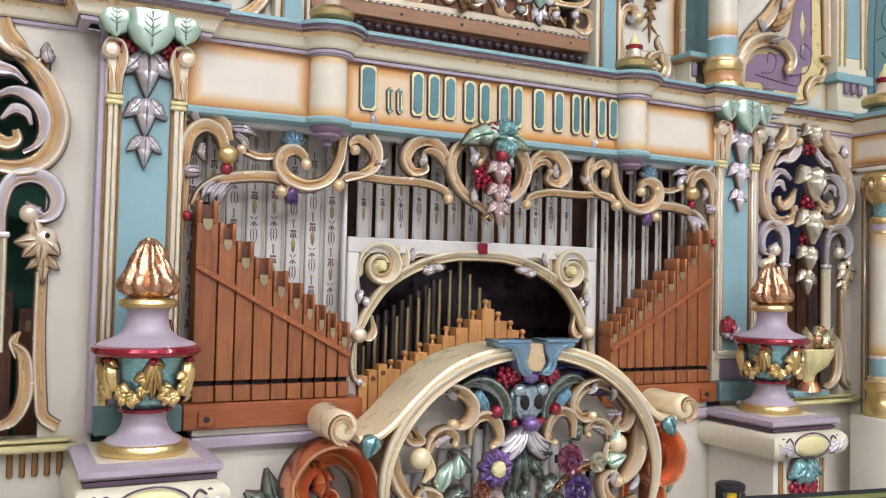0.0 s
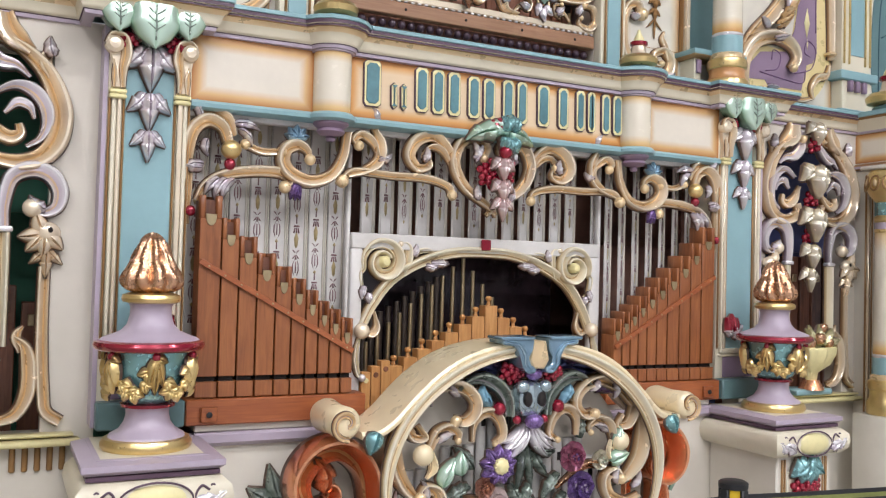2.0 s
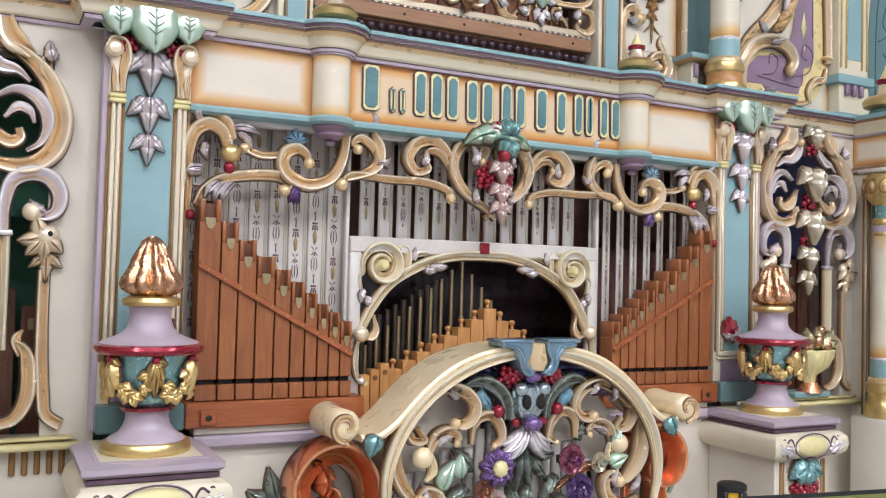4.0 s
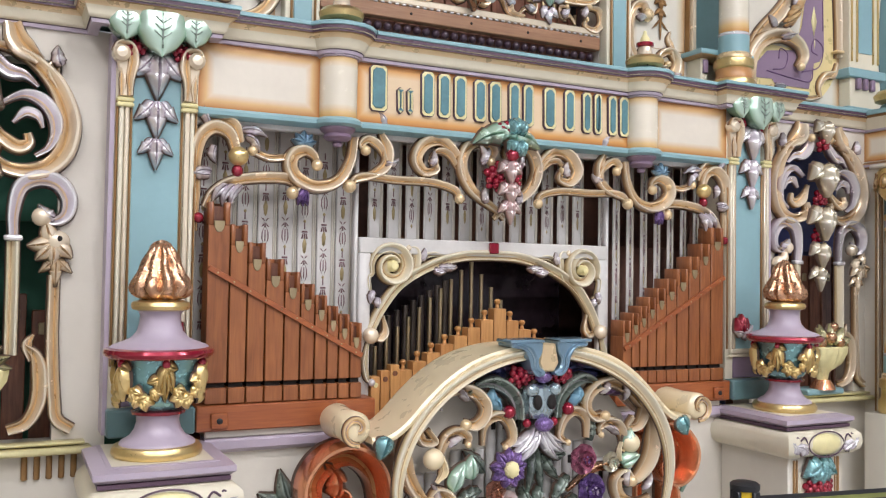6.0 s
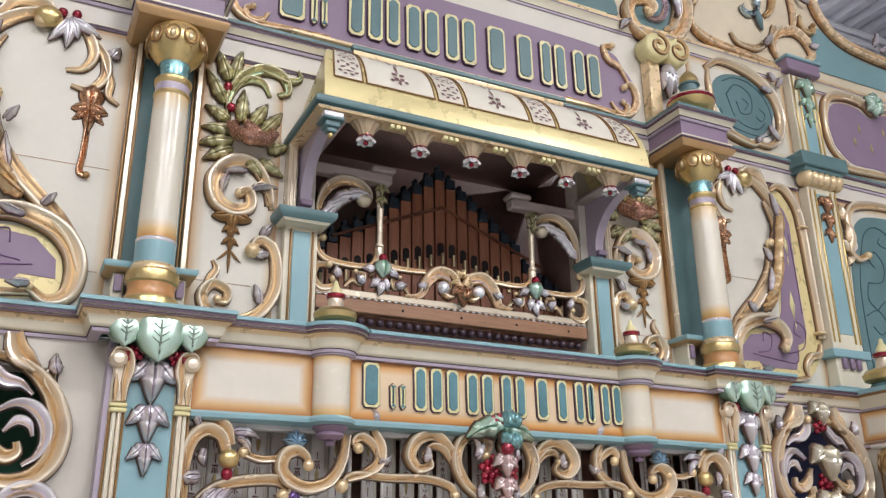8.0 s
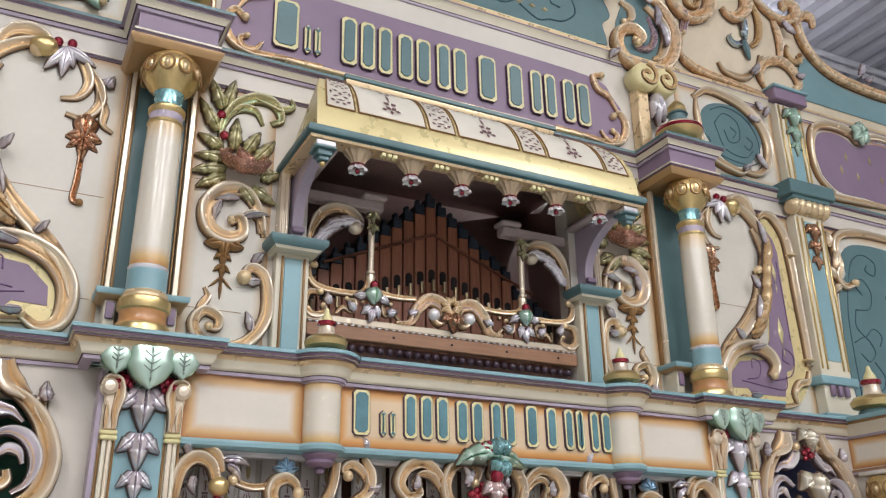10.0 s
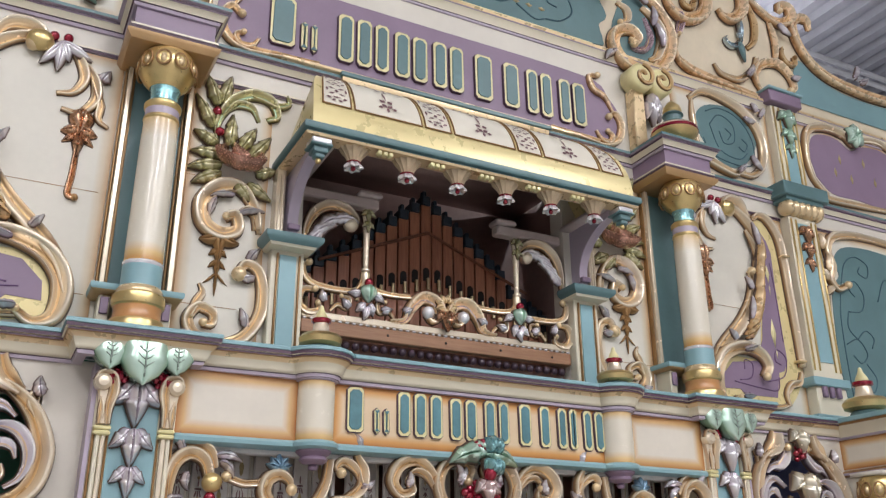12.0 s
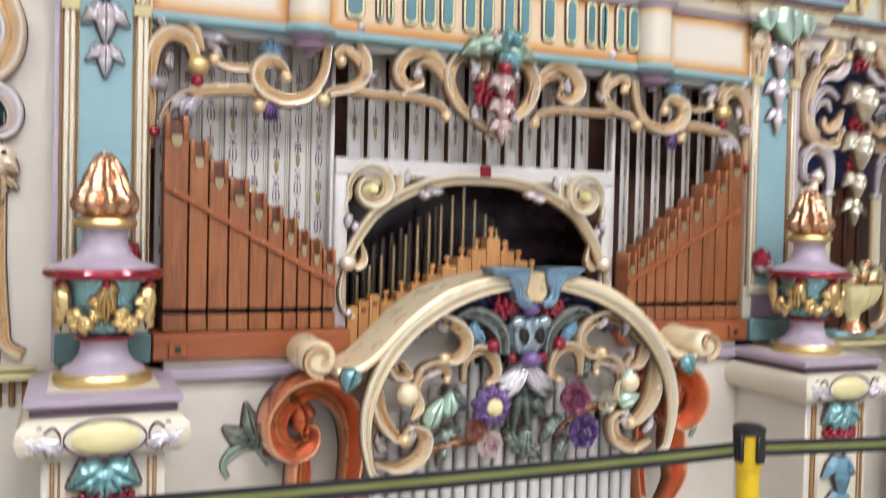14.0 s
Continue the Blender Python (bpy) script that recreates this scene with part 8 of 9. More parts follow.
def outer_bay(s):
    y = BACK - 0.004
    t = relief("pendant_carving", s, (1.55, 3.1), "gilt leaf pendant with red berries on the cream wall", "pendant carvings")
    sh = Shape()
    for pts, w in (([(-1.660, 3.700), (-1.590, 3.640), (-1.560, 3.560), (-1.590, 3.495), (-1.650, 3.475)], 0.018), ([(-1.590, 3.650), (-1.525, 3.570), (-1.510, 3.480), (-1.560, 3.410), (-1.625, 3.415)], 0.018), ([(-1.530, 3.560), (-1.490, 3.470), (-1.490, 3.400), (-1.450, 3.370)], 0.014)):
        scroll(sh, pts, w, y, 0.028, 0.5, 0.5, s)
    scroll(sh, [(-1.900, 3.640), (-1.850, 3.710), (-1.780, 3.725), (-1.730, 3.690), (-1.755, 3.650)], 0.028, y, 0.05, 0.6, 0.9, s, 0, 0.03)
    parts("scroll", sh, [PEARL, HONEY], t)
    sh = Shape()
    for a, ln in ((-115, 0.13), (-85, 0.13), (-20, 0.13), (-60, 0.09)):
        leaf(sh, -1.660, 3.690, y - 0.01, a, ln, 0.018, 0.026, 0, -10, 0, s, 10)
    leaf(sh, -1.500, 3.560, y - 0.01, 60, 0.06, 0.022, 0.026, 3, 0, 0, s, 8)
    parts("silver_leaf", sh, SILVER, t)
    sh = Shape()
    for x, z in ((-1.690, 3.708), (-1.640, 3.712)):
        sh.ball(s * x, y - 0.02, z, 0.019, seg=12)
    parts("berry", sh, RED, t)
    sh = Shape()
    leaf(sh, -1.548, 3.425, y, -90, 0.11, 0.034, 0.03, 0, 0, 0, s)
    for a, bd in ((-150, -20), (-30, 20)):
        leaf(sh, -1.548, 3.345, y, a, 0.07, 0.020, 0.025, 0, bd, 0, s, 8)
    husks(sh, s * 1.548, 3.330, y, [(0.0, 0.10, 0.06)])
    parts("bell_leaf", sh, BRONZE, t)
    sh = Shape()
    scroll(sh, [(-1.548, 3.250), (-1.550, 3.150), (-1.555, 3.075), (-1.530, 3.062)], 0.011, y, 0.02, 0.9, 0.9, s, 0, 0.014)
    part("stem", sh, [BRONZE, DGOLD], t)
    # mauve field with its gilt frame
    f = relief("mauve_field", s, (1.85, 2.6), "mauve painted field with gilt stars and a carved gold frame", "mauve fields")
    ground = smooth_line([(1.555, 2.600), (1.550, 2.720), (1.620, 2.830), (1.840, 2.840), (1.895, 2.960), (1.925, 3.200), (1.925, 3.450), (1.915, 3.600), (1.980, 3.655), (2.055, 3.650), (2.110, 3.560), (2.135, 3.400), (2.145, 3.000), (2.150, 2.760), (2.060, 2.620), (1.950, 2.580), (1.700, 2.575)], 4)
    sh = Shape()
    sh.slab([(s * p.x, p.y) for p in ground], y - 0.003, y)
    part("ground", sh, LEMONPAINT, f, "pale lemon painted border")
    out = [(1.990, 3.586), (2.035, 3.530), (2.057, 3.460), (2.053, 3.255), (2.056, 3.000), (2.061, 2.844), (2.030, 2.790), (1.988, 2.775), (1.970, 2.710), (1.952, 2.640), (1.719, 2.637), (1.696, 2.664), (1.581, 2.658), (1.588, 2.728), (1.663, 2.800), (1.843, 2.825), (1.900, 2.950), (1.935, 3.150), (1.957, 3.306), (1.985, 3.460), (1.953, 3.504)]
    sh = Shape()
    sh.slab([(s * px, pz) for px, pz in out], y - 0.006, y - 0.0035)
    part("field", sh, MAUVE, f)
    y -= 0.003
    sh = Shape()
    for x, z, hw, hh in ((2.005, 3.330, 0.014, 0.055), (1.985, 2.990, 0.020, 0.080), (1.99, 2.88, 0.005, 0.03), (2.005, 3.24, 0.005, 0.03)):
        sh.slab([(s * x, z + hh), (s * x + hw, z), (s * x, z - hh), (s * x - hw, z)], y - 0.0052, y - 0.0042)
    parts("gilt_star", sh, LEMON, f)
    sh = Shape()
    for pts in ([(1.70, 2.71), (1.78, 2.73), (1.80, 2.80), (1.75, 2.82), (1.74, 2.77)], [(1.90, 2.72), (2.02, 2.76), (2.05, 2.86), (1.99, 2.90), (1.97, 2.84), (2.01, 2.82)], [(1.93, 3.42), (1.97, 3.50), (2.01, 3.48), (1.99, 3.43), (1.96, 3.45)], [(1.66, 2.70), (1.85, 2.68), (1.96, 2.68), (1.98, 2.75)], [(2.035, 3.40), (2.045, 3.20), (2.05, 2.95)]):
        sh.tube([(s * p.x, y - 0.0045, p.y) for p in smooth_line(pts, 6)], 0.0028, 5)
    parts("painted_line", sh, VIOLETLINE, f)
    sh = Shape()
    bow = lambda x, z: x + 0.075 * math.sin(math.pi * min(1, max(0, (z - 2.84) / 0.84)))
    scroll(sh, [(bow(x, z), z) for x, z in [(1.505, 2.690), (1.545, 2.800), (1.600, 2.885), (1.700, 3.015), (1.765, 3.140), (1.790, 3.250), (1.792, 3.315)]], 0.030, y, 0.050, 0.6, 0.6, s, 0, 0.026)
    scroll(sh, [(bow(x, z), z) for x, z in [(1.845, 3.180), (1.830, 3.300), (1.870, 3.400), (1.894, 3.480), (1.884, 3.580), (1.828, 3.655), (1.760, 3.690)]], 0.026, y, 0.045, 0.3, 0.8, s)
    scroll(sh, [(bow(x, z), z) for x, z in [(1.830, 3.560), (1.855, 3.450), (1.838, 3.350)]], 0.012, y - 0.012, 0.030, 0.5, 0.3, s)
    scroll(sh, [(1.945, 3.650), (1.990, 3.675), (2.047, 3.659), (2.112, 3.568), (2.133, 3.434), (2.141, 3.200), (2.150, 2.980), (2.153, 2.820)], 0.021, y, 0.036, 0.8, 0.95, s)
    scroll(sh, [(1.660, 2.612), (1.600, 2.575), (1.540, 2.600), (1.520, 2.680), (1.540, 2.765), (1.611, 2.840), (1.734, 2.880), (1.845, 2.855), (1.888, 2.795), (1.858, 2.735)], 0.034, y - 0.006, 0.055, 0.5, 0.7, s, 0.016, 0.022)
    scroll(sh, [(2.150, 2.790), (2.124, 2.735), (2.060, 2.715), (2.015, 2.660), (2.030, 2.600)], 0.018, y, 0.030, 0.7, 0.6, s)
    scroll(sh, [(1.640, 2.600), (1.800, 2.590), (1.950, 2.590), (2.030, 2.610)], 0.014, y, 0.024, 0.9, 0.7, s)
    parts("gilt_scroll", sh, [PEARL, HONEY], f)
    sh = Shape()
    sh.ball(s * 1.735, y - 0.03, 3.668, 0.050, 0.036, 0.044, 18)
    part("bulb", sh, GOLD, f, "gold bulb at the end of the scroll")
    for x in (2.135, 2.138):  # small collars on the frame
        z = 3.44 if x < 2.137 else 2.84
        sh = Shape()
        sh.box(s * x - 0.026, s * x + 0.026, y - 0.046, y, z, z + 0.014, 0.004)
        part("collar", sh, HONEY, f)
    sh = Shape()  # acanthus fan springing from the stem
    for x, z, a, ln, bd in ((1.700, 2.930, 20, 0.130, 40), (1.715, 2.965, 32, 0.160, 36), (1.735, 3.000, 42, 0.190, 30), (1.755, 3.040, 52, 0.210, 26), (1.775, 3.090, 64, 0.190, 22), (1.790, 3.150, 72, 0.200, 18), (1.805, 3.230, 76, 0.210, 10), (1.830, 3.330, 74, 0.180, 14)):
        leaf(sh, bow(x, z), z, y - 0.040, a, ln * 1.1, 0.024, 0.040, 3, bd, 0, s, 14)
    parts("gilt_leaf", sh, HONEY, f)
    sh = Shape()
    for x, z, a, ln in ((1.745, 3.20, 112, 0.07), (1.735, 3.03, 70, 0.12), (1.860, 3.47, 95, 0.12), (1.70, 2.86, 10, 0.10), (1.66, 2.62, -10, 0.07), (1.640, 2.905, 120, 0.06)):
        leaf(sh, bow(x, z), z, y - 0.050, a, ln * 1.1, 0.014, 0.026, 2, 15, 0, s, 10)
    parts("silver_leaf", sh, SILVER, f)
    y += 0.003
    # slim teal pilaster with leaf head and dentil foot
    p = relief("slim_pilaster", s, (2.30, 2.6), "slim cream pilaster with a teal inset and carved drop", "slim pilasters")
    sh = Shape()
    sh.box(s * 2.180, s * 2.400, 0.215, BACK, 2.76, 3.70, 0.004)
    part("shaft", sh, IVORY, p)
    sh = Shape()
    sh.box(s * 2.245, s * 2.345, 0.2105, 0.215, 2.85, 3.66)
    part("inset", sh, TEAL, p)
    for a in (2.190, 2.228, 2.350, 2.386):
        sh = Shape()
        sh.box(s * a, s * (a + 0.010), 0.205, 0.215, 2.80, 3.68, 0.003)
        part("gilt_strip", sh, GOLD, p)
    sh = Shape()
    for i in range(6):
        sh.ball(s * (2.175 + 0.048 * i), 0.215, 3.745, 0.036, 0.055, 0.052, 14)
    parts("gadroon", sh, HONEY, p)
    sh = Shape()
    sh.box(s * 2.11, s * 2.47, 0.15, BACK, 3.80, 3.885, 0.006)
    sh.box(s * 2.14, s * 2.44, 0.17, BACK, 3.775, 3.805, 0.005)
    part("cap", sh, DTEAL, p)
    sh = Shape()
    husks(sh, s * 2.295, 3.640, 0.210, [(0.0, 0.10, 0.085), (0.10, 0.09, 0.07), (0.19, 0.08, 0.05)])
    parts("husk", sh, BRONZE, p)
    sh = Shape()
    sh.box(s * 2.15, s * 2.43, 0.19, BACK, 2.715, 2.762, 0.005)
    part("foot_band", sh, TEAL, p)
    sh = Shape()
    for i in range(3):
        sh.box(s * (2.215 + 0.052 * i), s * (2.245 + 0.052 * i), 0.19, 0.21, 2.655, 2.712, 0.003)
    parts("dentil", sh, MAUVE, p)
    sh = Shape()
    sh.box(s * 2.18, s * 2.40, 0.21, BACK, 2.56, 2.716, 0.004)
    part("foot_block", sh, IVORY, p)
    sh = Shape()
    sh.box(s * 2.14, s * 2.44, 0.19, BACK, 2.508, 2.562, 0.004)
    part("foot_plinth", sh, TEAL, p)
    # teal field beyond, framed in gold
    g = relief("teal_field", s, (2.9, 2.6), "teal painted field with dark scroll lines and a gold frame", "teal fields")
    out = smooth_line([(2.50, 2.62), (2.48, 2.90), (2.50, 3.20), (2.53, 3.34), (2.60, 3.42), (2.57, 3.50), (2.66, 3.60), (2.85, 3.63), (3.10, 3.62), (3.40, 3.60), (3.42, 3.0), (3.40, 2.62)], 4)
    sh = Shape()
    sh.slab([(s * q.x, q.y) for q in out], y - 0.004, y)
    part("field", sh, DTEAL, g)
    sh = Shape()
    scroll(sh, [(2.440, 2.62), (2.430, 2.90), (2.445, 3.15), (2.470, 3.32)], 0.018, y, 0.03, 0.9, 0.9, s)
    scroll(sh, [(2.640, 3.36), (2.560, 3.33), (2.510, 3.38), (2.540, 3.46), (2.520, 3.56), (2.580, 3.65), (2.72, 3.69), (2.90, 3.70), (3.20, 3.69)], 0.026, y, 0.04, 0.8, 0.8, s, 0.024, 0)
    parts("gilt_frame", sh, [PEARL, HONEY], g)
    sh = Shape()
    for pts in ([(2.62, 3.20), (2.74, 3.22), (2.78, 3.32), (2.72, 3.40), (2.66, 3.35), (2.70, 3.30)], [(2.56, 3.00), (2.66, 3.04), (2.72, 2.96), (2.66, 2.90), (2.60, 2.94)], [(2.62, 3.20), (2.60, 3.10), (2.66, 3.04)], [(2.9, 3.3), (3.0, 3.45), (3.1, 3.35), (3.02, 3.28)], [(2.60, 3.36), (2.66, 3.50), (2.76, 3.56), (2.86, 3.52), (2.84, 3.44), (2.77, 3.46), (2.79, 3.50)], [(2.54, 2.70), (2.54, 2.95), (2.55, 3.15), (2.58, 3.30)], [(2.70, 2.90), (2.76, 2.82), (2.72, 2.74), (2.66, 2.78), (2.69, 2.82)], [(2.66, 3.04), (2.74, 3.10), (2.80, 3.06), (2.77, 3.00)]):
        sh.tube([(s * q.x, y - 0.0045, q.y) for q in smooth_line(pts, 6)], 0.004, 5)
    parts("painted_line", sh, PAINTLINE, g)
    sh = Shape()
    for x, z, a, ln in ((2.48, 3.42, 60, 0.12), (2.47, 3.36, 110, 0.10), (2.50, 3.32, 200, 0.08), (2.46, 3.55, 70, 0.10)):
        leaf(sh, x, z, y - 0.02, a, ln, 0.022, 0.03, 2, 40, 0, s, 8)
    parts("leaf", sh, PEARL, g)


def top_bay(s):
    y = BACK - 0.004
    # oval teal field over the outer bay
    t = relief("oval_field", s, (1.86, 3.9), "teal painted oval with dark lines in a gilt scroll frame", "oval fields")
    out = [(1.850 + 0.225 * math.cos(a) + 0.03 * math.sin(2 * a), 4.150 + 0.200 * math.sin(a)) for a in np.linspace(0, 2 * math.pi, 32, endpoint=False)]
    sh = Shape()
    sh.slab([(s * px, pz) for px, pz in out], y - 0.004, y)
    part("field", sh, DTEAL, t)
    sh = Shape()
    scroll(sh, [(1.580, 4.330), (1.680, 4.400), (1.820, 4.395), (1.960, 4.350), (2.070, 4.260), (2.110, 4.130), (2.080, 4.000), (2.000, 3.930), (1.900, 3.925)], 0.026, y, 0.04, 0.7, 0.7, s)
    scroll(sh, [(1.560, 3.940), (1.660, 3.950), (1.760, 3.925), (1.860, 3.910), (1.930, 3.950)], 0.024, y, 0.04, 0.6, 0.7, s, 0.02, 0)
    scroll(sh, [(1.600, 4.330), (1.590, 4.230), (1.600, 4.100), (1.620, 3.990)], 0.016, y, 0.03, 0.7, 0.7, s)
    parts("gilt_frame", sh, [PEARL, HONEY], t)
    sh = Shape()
    for x, z, a, ln in ((1.98, 4.30, -30, 0.09), (2.00, 4.05, -70, 0.10), (1.88, 3.93, 20, 0.08), (2.11, 4.33, 40, 0.08), (2.09, 4.36, 100, 0.06)):
        leaf(sh, x, z, y - 0.02, a, ln * 1.1, 0.014, 0.026, 2, 40, 0, s, 10)
    parts("silver_leaf", sh, SILVER, t)
    sh = Shape()
    for x, z, a, ln in ((1.62, 3.96, 160, 0.09), (1.62, 3.97, 190, 0.09), (1.62, 3.95, 220, 0.08), (1.63, 3.98, 130, 0.08)):
        leaf(sh, x, z, y - 0.02, a, ln, 0.018, 0.03, 0, 10, 0, s, 8)
    parts("green_leaf", sh, GREEN, t)
    sh = Shape()
    for pts in ([(1.72, 4.20), (1.80, 4.28), (1.90, 4.24), (1.90, 4.13), (1.82, 4.10), (1.79, 4.17)], [(1.72, 4.20), (1.78, 4.05), (1.92, 4.02), (2.00, 4.08)], [(1.66, 4.10), (1.70, 4.02), (1.80, 3.985), (1.95, 3.98), (2.03, 4.02), (2.05, 4.14), (2.01, 4.24), (1.92, 4.31), (1.80, 4.325), (1.70, 4.28)], [(1.84, 4.20), (1.88, 4.17), (1.85, 4.13)], [(1.96, 4.16), (2.00, 4.13), (1.97, 4.08), (1.93, 4.10)]):
        sh.tube([(s * q.x, y - 0.0045, q.y) for q in smooth_line(pts, 6)], 0.0035, 5)
    parts("painted_line", sh, PAINTLINE, t)
    # small pilaster and corbel scroll
    p = relief("top_pilaster", s, (2.30, 3.9), "small cream pilaster with teal inset and green leaf drop", "top pilasters")
    sh = Shape()
    sh.box(s * 2.195, s * 2.395, 0.225, BACK, 3.885, 4.43, 0.004)
    part("shaft", sh, IVORY, p)
    sh = Shape()
    sh.box(s * 2.262, s * 2.345, 0.2205, 0.225, 3.92, 4.38)
    part("inset", sh, TEAL, p)
    for a in (2.205, 2.246, 2.350, 2.380):
        sh = Shape()
        sh.box(s * a, s * (a + 0.010), 0.215, 0.225, 3.89, 4.42, 0.003)
        part("gilt_strip", sh, GOLD, p)
    sh = Shape()
    husks(sh, s * 2.300, 4.40, 0.222, [(0.0, 0.13, 0.11), (0.12, 0.11, 0.08), (0.22, 0.09, 0.05)])
    parts("leaf_drop", sh, GREEN, p)
    sh = Shape()
    sh.box(s * 2.16, s * 2.43, 0.19, BACK, 4.44, 4.52, 0.006)
    part("cap", sh, MAUVE, p)
    sh = Shape()
    sh.box(s * 2.150, s * 2.440, 0.175, BACK, 4.516, 4.535, 0.005)
    part("cap_plate", sh, TEAL, p)
    c = relief("corbel_scroll", s, (1.16, 3.9), "gilt ionic corbel with silver leaves beside the sign", "corbel scrolls")
    sh = Shape()
    for dx in (0.0, 0.13):
        o = len(sh.v)
        sh.lathe([(0.0, 0), (0.060, 0), (0.080, 0.012), (0.082, 0.10), (0, 0.10)], seg=28)
        sh.turn(o, pose(s * (1.165 + dx), 0.16, 4.30, -90, 0, 0))
    parts("volute_drum", sh, LEMON, c)
    sh = Shape()
    for dx in (0.0, 0.13):
        scroll(sh, spiral(1.165 + dx, 4.30, 0.070, 0.012, 90, -330, 16), 0.011, 0.160, 0.016, 0.9, 0.9, s)
    parts("volute_line", sh, [HONEY, GOLD], c)
    sh = Shape()
    sh.box(s * 1.12, s * 1.20, 0.21, BACK, 3.87, 4.24, 0.008)
    part("corbel_post", sh, HONEY, c)
    sh = Shape()
    for a, ln in ((-90, 0.20), (-105, 0.17), (-75, 0.17)):
        leaf(sh, 1.26, 4.24, 0.24, a, ln, 0.030, 0.05, 2, 0, 0, s)
    parts("silver_leaf", sh, SILVER, c)
    # cartouche far out
    g = relief("mauve_cartouche", s, (2.9, 4.0), "mauve painted cartouche with gilt frame and a green leaf knot", "mauve cartouches")
    out = smooth_line([(2.56, 4.05), (2.53, 4.20), (2.58, 4.33), (2.70, 4.37), (2.82, 4.36), (2.92, 4.31), (3.02, 4.36), (3.20, 4.38), (3.33, 4.32), (3.36, 4.15), (3.30, 4.00), (3.10, 3.95), (2.90, 3.96), (2.68, 3.96), (2.56, 4.05)], 4)
    sh = Shape()
    sh.slab([(s * q.x, q.y) for q in out[:-1]], y - 0.004, y)
    part("field", sh, MAUVE, g)
    sh = Shape()
    scroll(sh, [(2.62, 3.93), (2.51, 4.03), (2.485, 4.20), (2.54, 4.36), (2.70, 4.415), (2.86, 4.40), (2.93, 4.355), (3.00, 4.40), (3.20, 4.425), (3.38, 4.35)], 0.024, y, 0.04, 0.8, 0.7, s)
    scroll(sh, [(2.50, 3.93), (2.60, 3.91), (2.90, 3.92), (3.30, 3.94)], 0.020, y, 0.03, 0.8, 0.8, s, 0.026, 0)
    parts("gilt_frame", sh, [PEARL, HONEY], g)
    sh = Shape()
    for a in (90, 150, 30, -90, -140, -40):
        leaf(sh, 2.93, 4.40, y - 0.03, a, 0.085, 0.034, 0.04, 0, 0, 0, s, 8)
    parts("green_leaf", sh, GREEN, g)
    sh = Shape()
    for x, z in ((2.80, 4.22), (3.02, 4.24), (2.88, 4.10), (3.10, 4.12), (2.74, 4.12)):
        sh.slab([(s * x, z + 0.035), (s * x + 0.014, z), (s * x, z - 0.035), (s * x - 0.014, z)], y - 0.0052, y - 0.0042)
    parts("gilt_star", sh, OCHRE, g)
    # crest scrolls
    k = relief("crest_carving", s, (1.8, 4.6), "gilt crest scrolls with silver leaves along the top", "crest carvings")
    for pts, w, b1, m2 in (
        ([(1.335, 4.925), (1.429, 4.850), (1.483, 4.713), (1.441, 4.550), (1.336, 4.438), (1.215, 4.403), (1.105, 4.438), (1.057, 4.526), (1.090, 4.615), (1.180, 4.655), (1.232, 4.616), (1.195, 4.565)], 0.036, 0.026, PEACH),
        ([(1.290, 4.850), (1.385, 4.776), (1.417, 4.674), (1.372, 4.545), (1.320, 4.500)], 0.026, 0.0, PEARL),
        ([(1.305, 4.785), (1.338, 4.667), (1.294, 4.571), (1.213, 4.550), (1.190, 4.600)], 0.018, 0.016, MAUVEGILT),
        ([(1.480, 5.040), (1.500, 4.945), (1.560, 4.890), (1.644, 4.885), (1.764, 4.960), (1.802, 5.073), (1.750, 5.150), (1.670, 5.130)], 0.036, 0.024, PEACH),
        ([(1.624, 5.074), (1.630, 4.990), (1.690, 4.985), (1.715, 5.040)], 0.020, 0.016, HONEY),
        ([(1.500, 4.920), (1.560, 4.915), (1.590, 4.862), (1.572, 4.800), (1.560, 4.757)], 0.022, 0.014, MAUVEGILT),
        ([(1.575, 4.770), (1.548, 4.730), (1.538, 4.664)], 0.014, 0.0, PEARL),
        ([(1.910, 5.050), (1.950, 5.005), (2.020, 5.010), (2.101, 5.092), (2.110, 5.198), (2.040, 5.250), (1.960, 5.230)], 0.034, 0.024, PEACH),
        ([(2.165, 5.210), (2.207, 5.043), (2.182, 4.900), (2.121, 4.832)], 0.020, 0.0, HONEY),
        ([(1.818, 4.633), (1.873, 4.570), (2.006, 4.575), (2.138, 4.677), (2.185, 4.779)], 0.020, 0.0, PEARL),
        ([(2.180, 4.545), (2.150, 4.600), (2.150, 4.660), (2.220, 4.741), (2.346, 4.780), (2.440, 4.730), (2.475, 4.642), (2.430, 4.600)], 0.026, 0.026, PEACH),
        ([(2.165, 5.230), (2.294, 5.145), (2.400, 5.110), (2.480, 5.130), (2.550, 5.190), (2.541, 5.258), (2.468, 5.260), (2.455, 5.210)], 0.032, 0.020, PEACH),
        ([(2.718, 5.150), (2.705, 5.215), (2.630, 5.215), (2.570, 5.150), (2.555, 5.070)], 0.026, 0.022, PEACH),
        ([(2.440, 4.930), (2.420, 4.870), (2.450, 4.820), (2.520, 4.830), (2.530, 4.880)], 0.020, 0.016, HONEY),
        ([(2.345, 5.110), (2.370, 4.950), (2.348, 4.790)], 0.020, 0.0, PEACH),
        ([(1.115, 4.832), (1.175, 4.794), (1.178, 4.729), (1.121, 4.693)], 0.020, 0.018, PEARL),
        ([(1.515, 4.640), (1.535, 4.575), (1.600, 4.535), (1.700, 4.515), (1.907, 4.505), (2.140, 4.490)], 0.026, 0.0, PEACH),
    ):
        sh = Shape()
        scroll(sh, pts, w, y, w * 1.7, 0.6, 0.8, s, 0, b1)
        part("gilt_scroll", sh, [m2, HONEY if m2 is not HONEY else DGOLD], k)
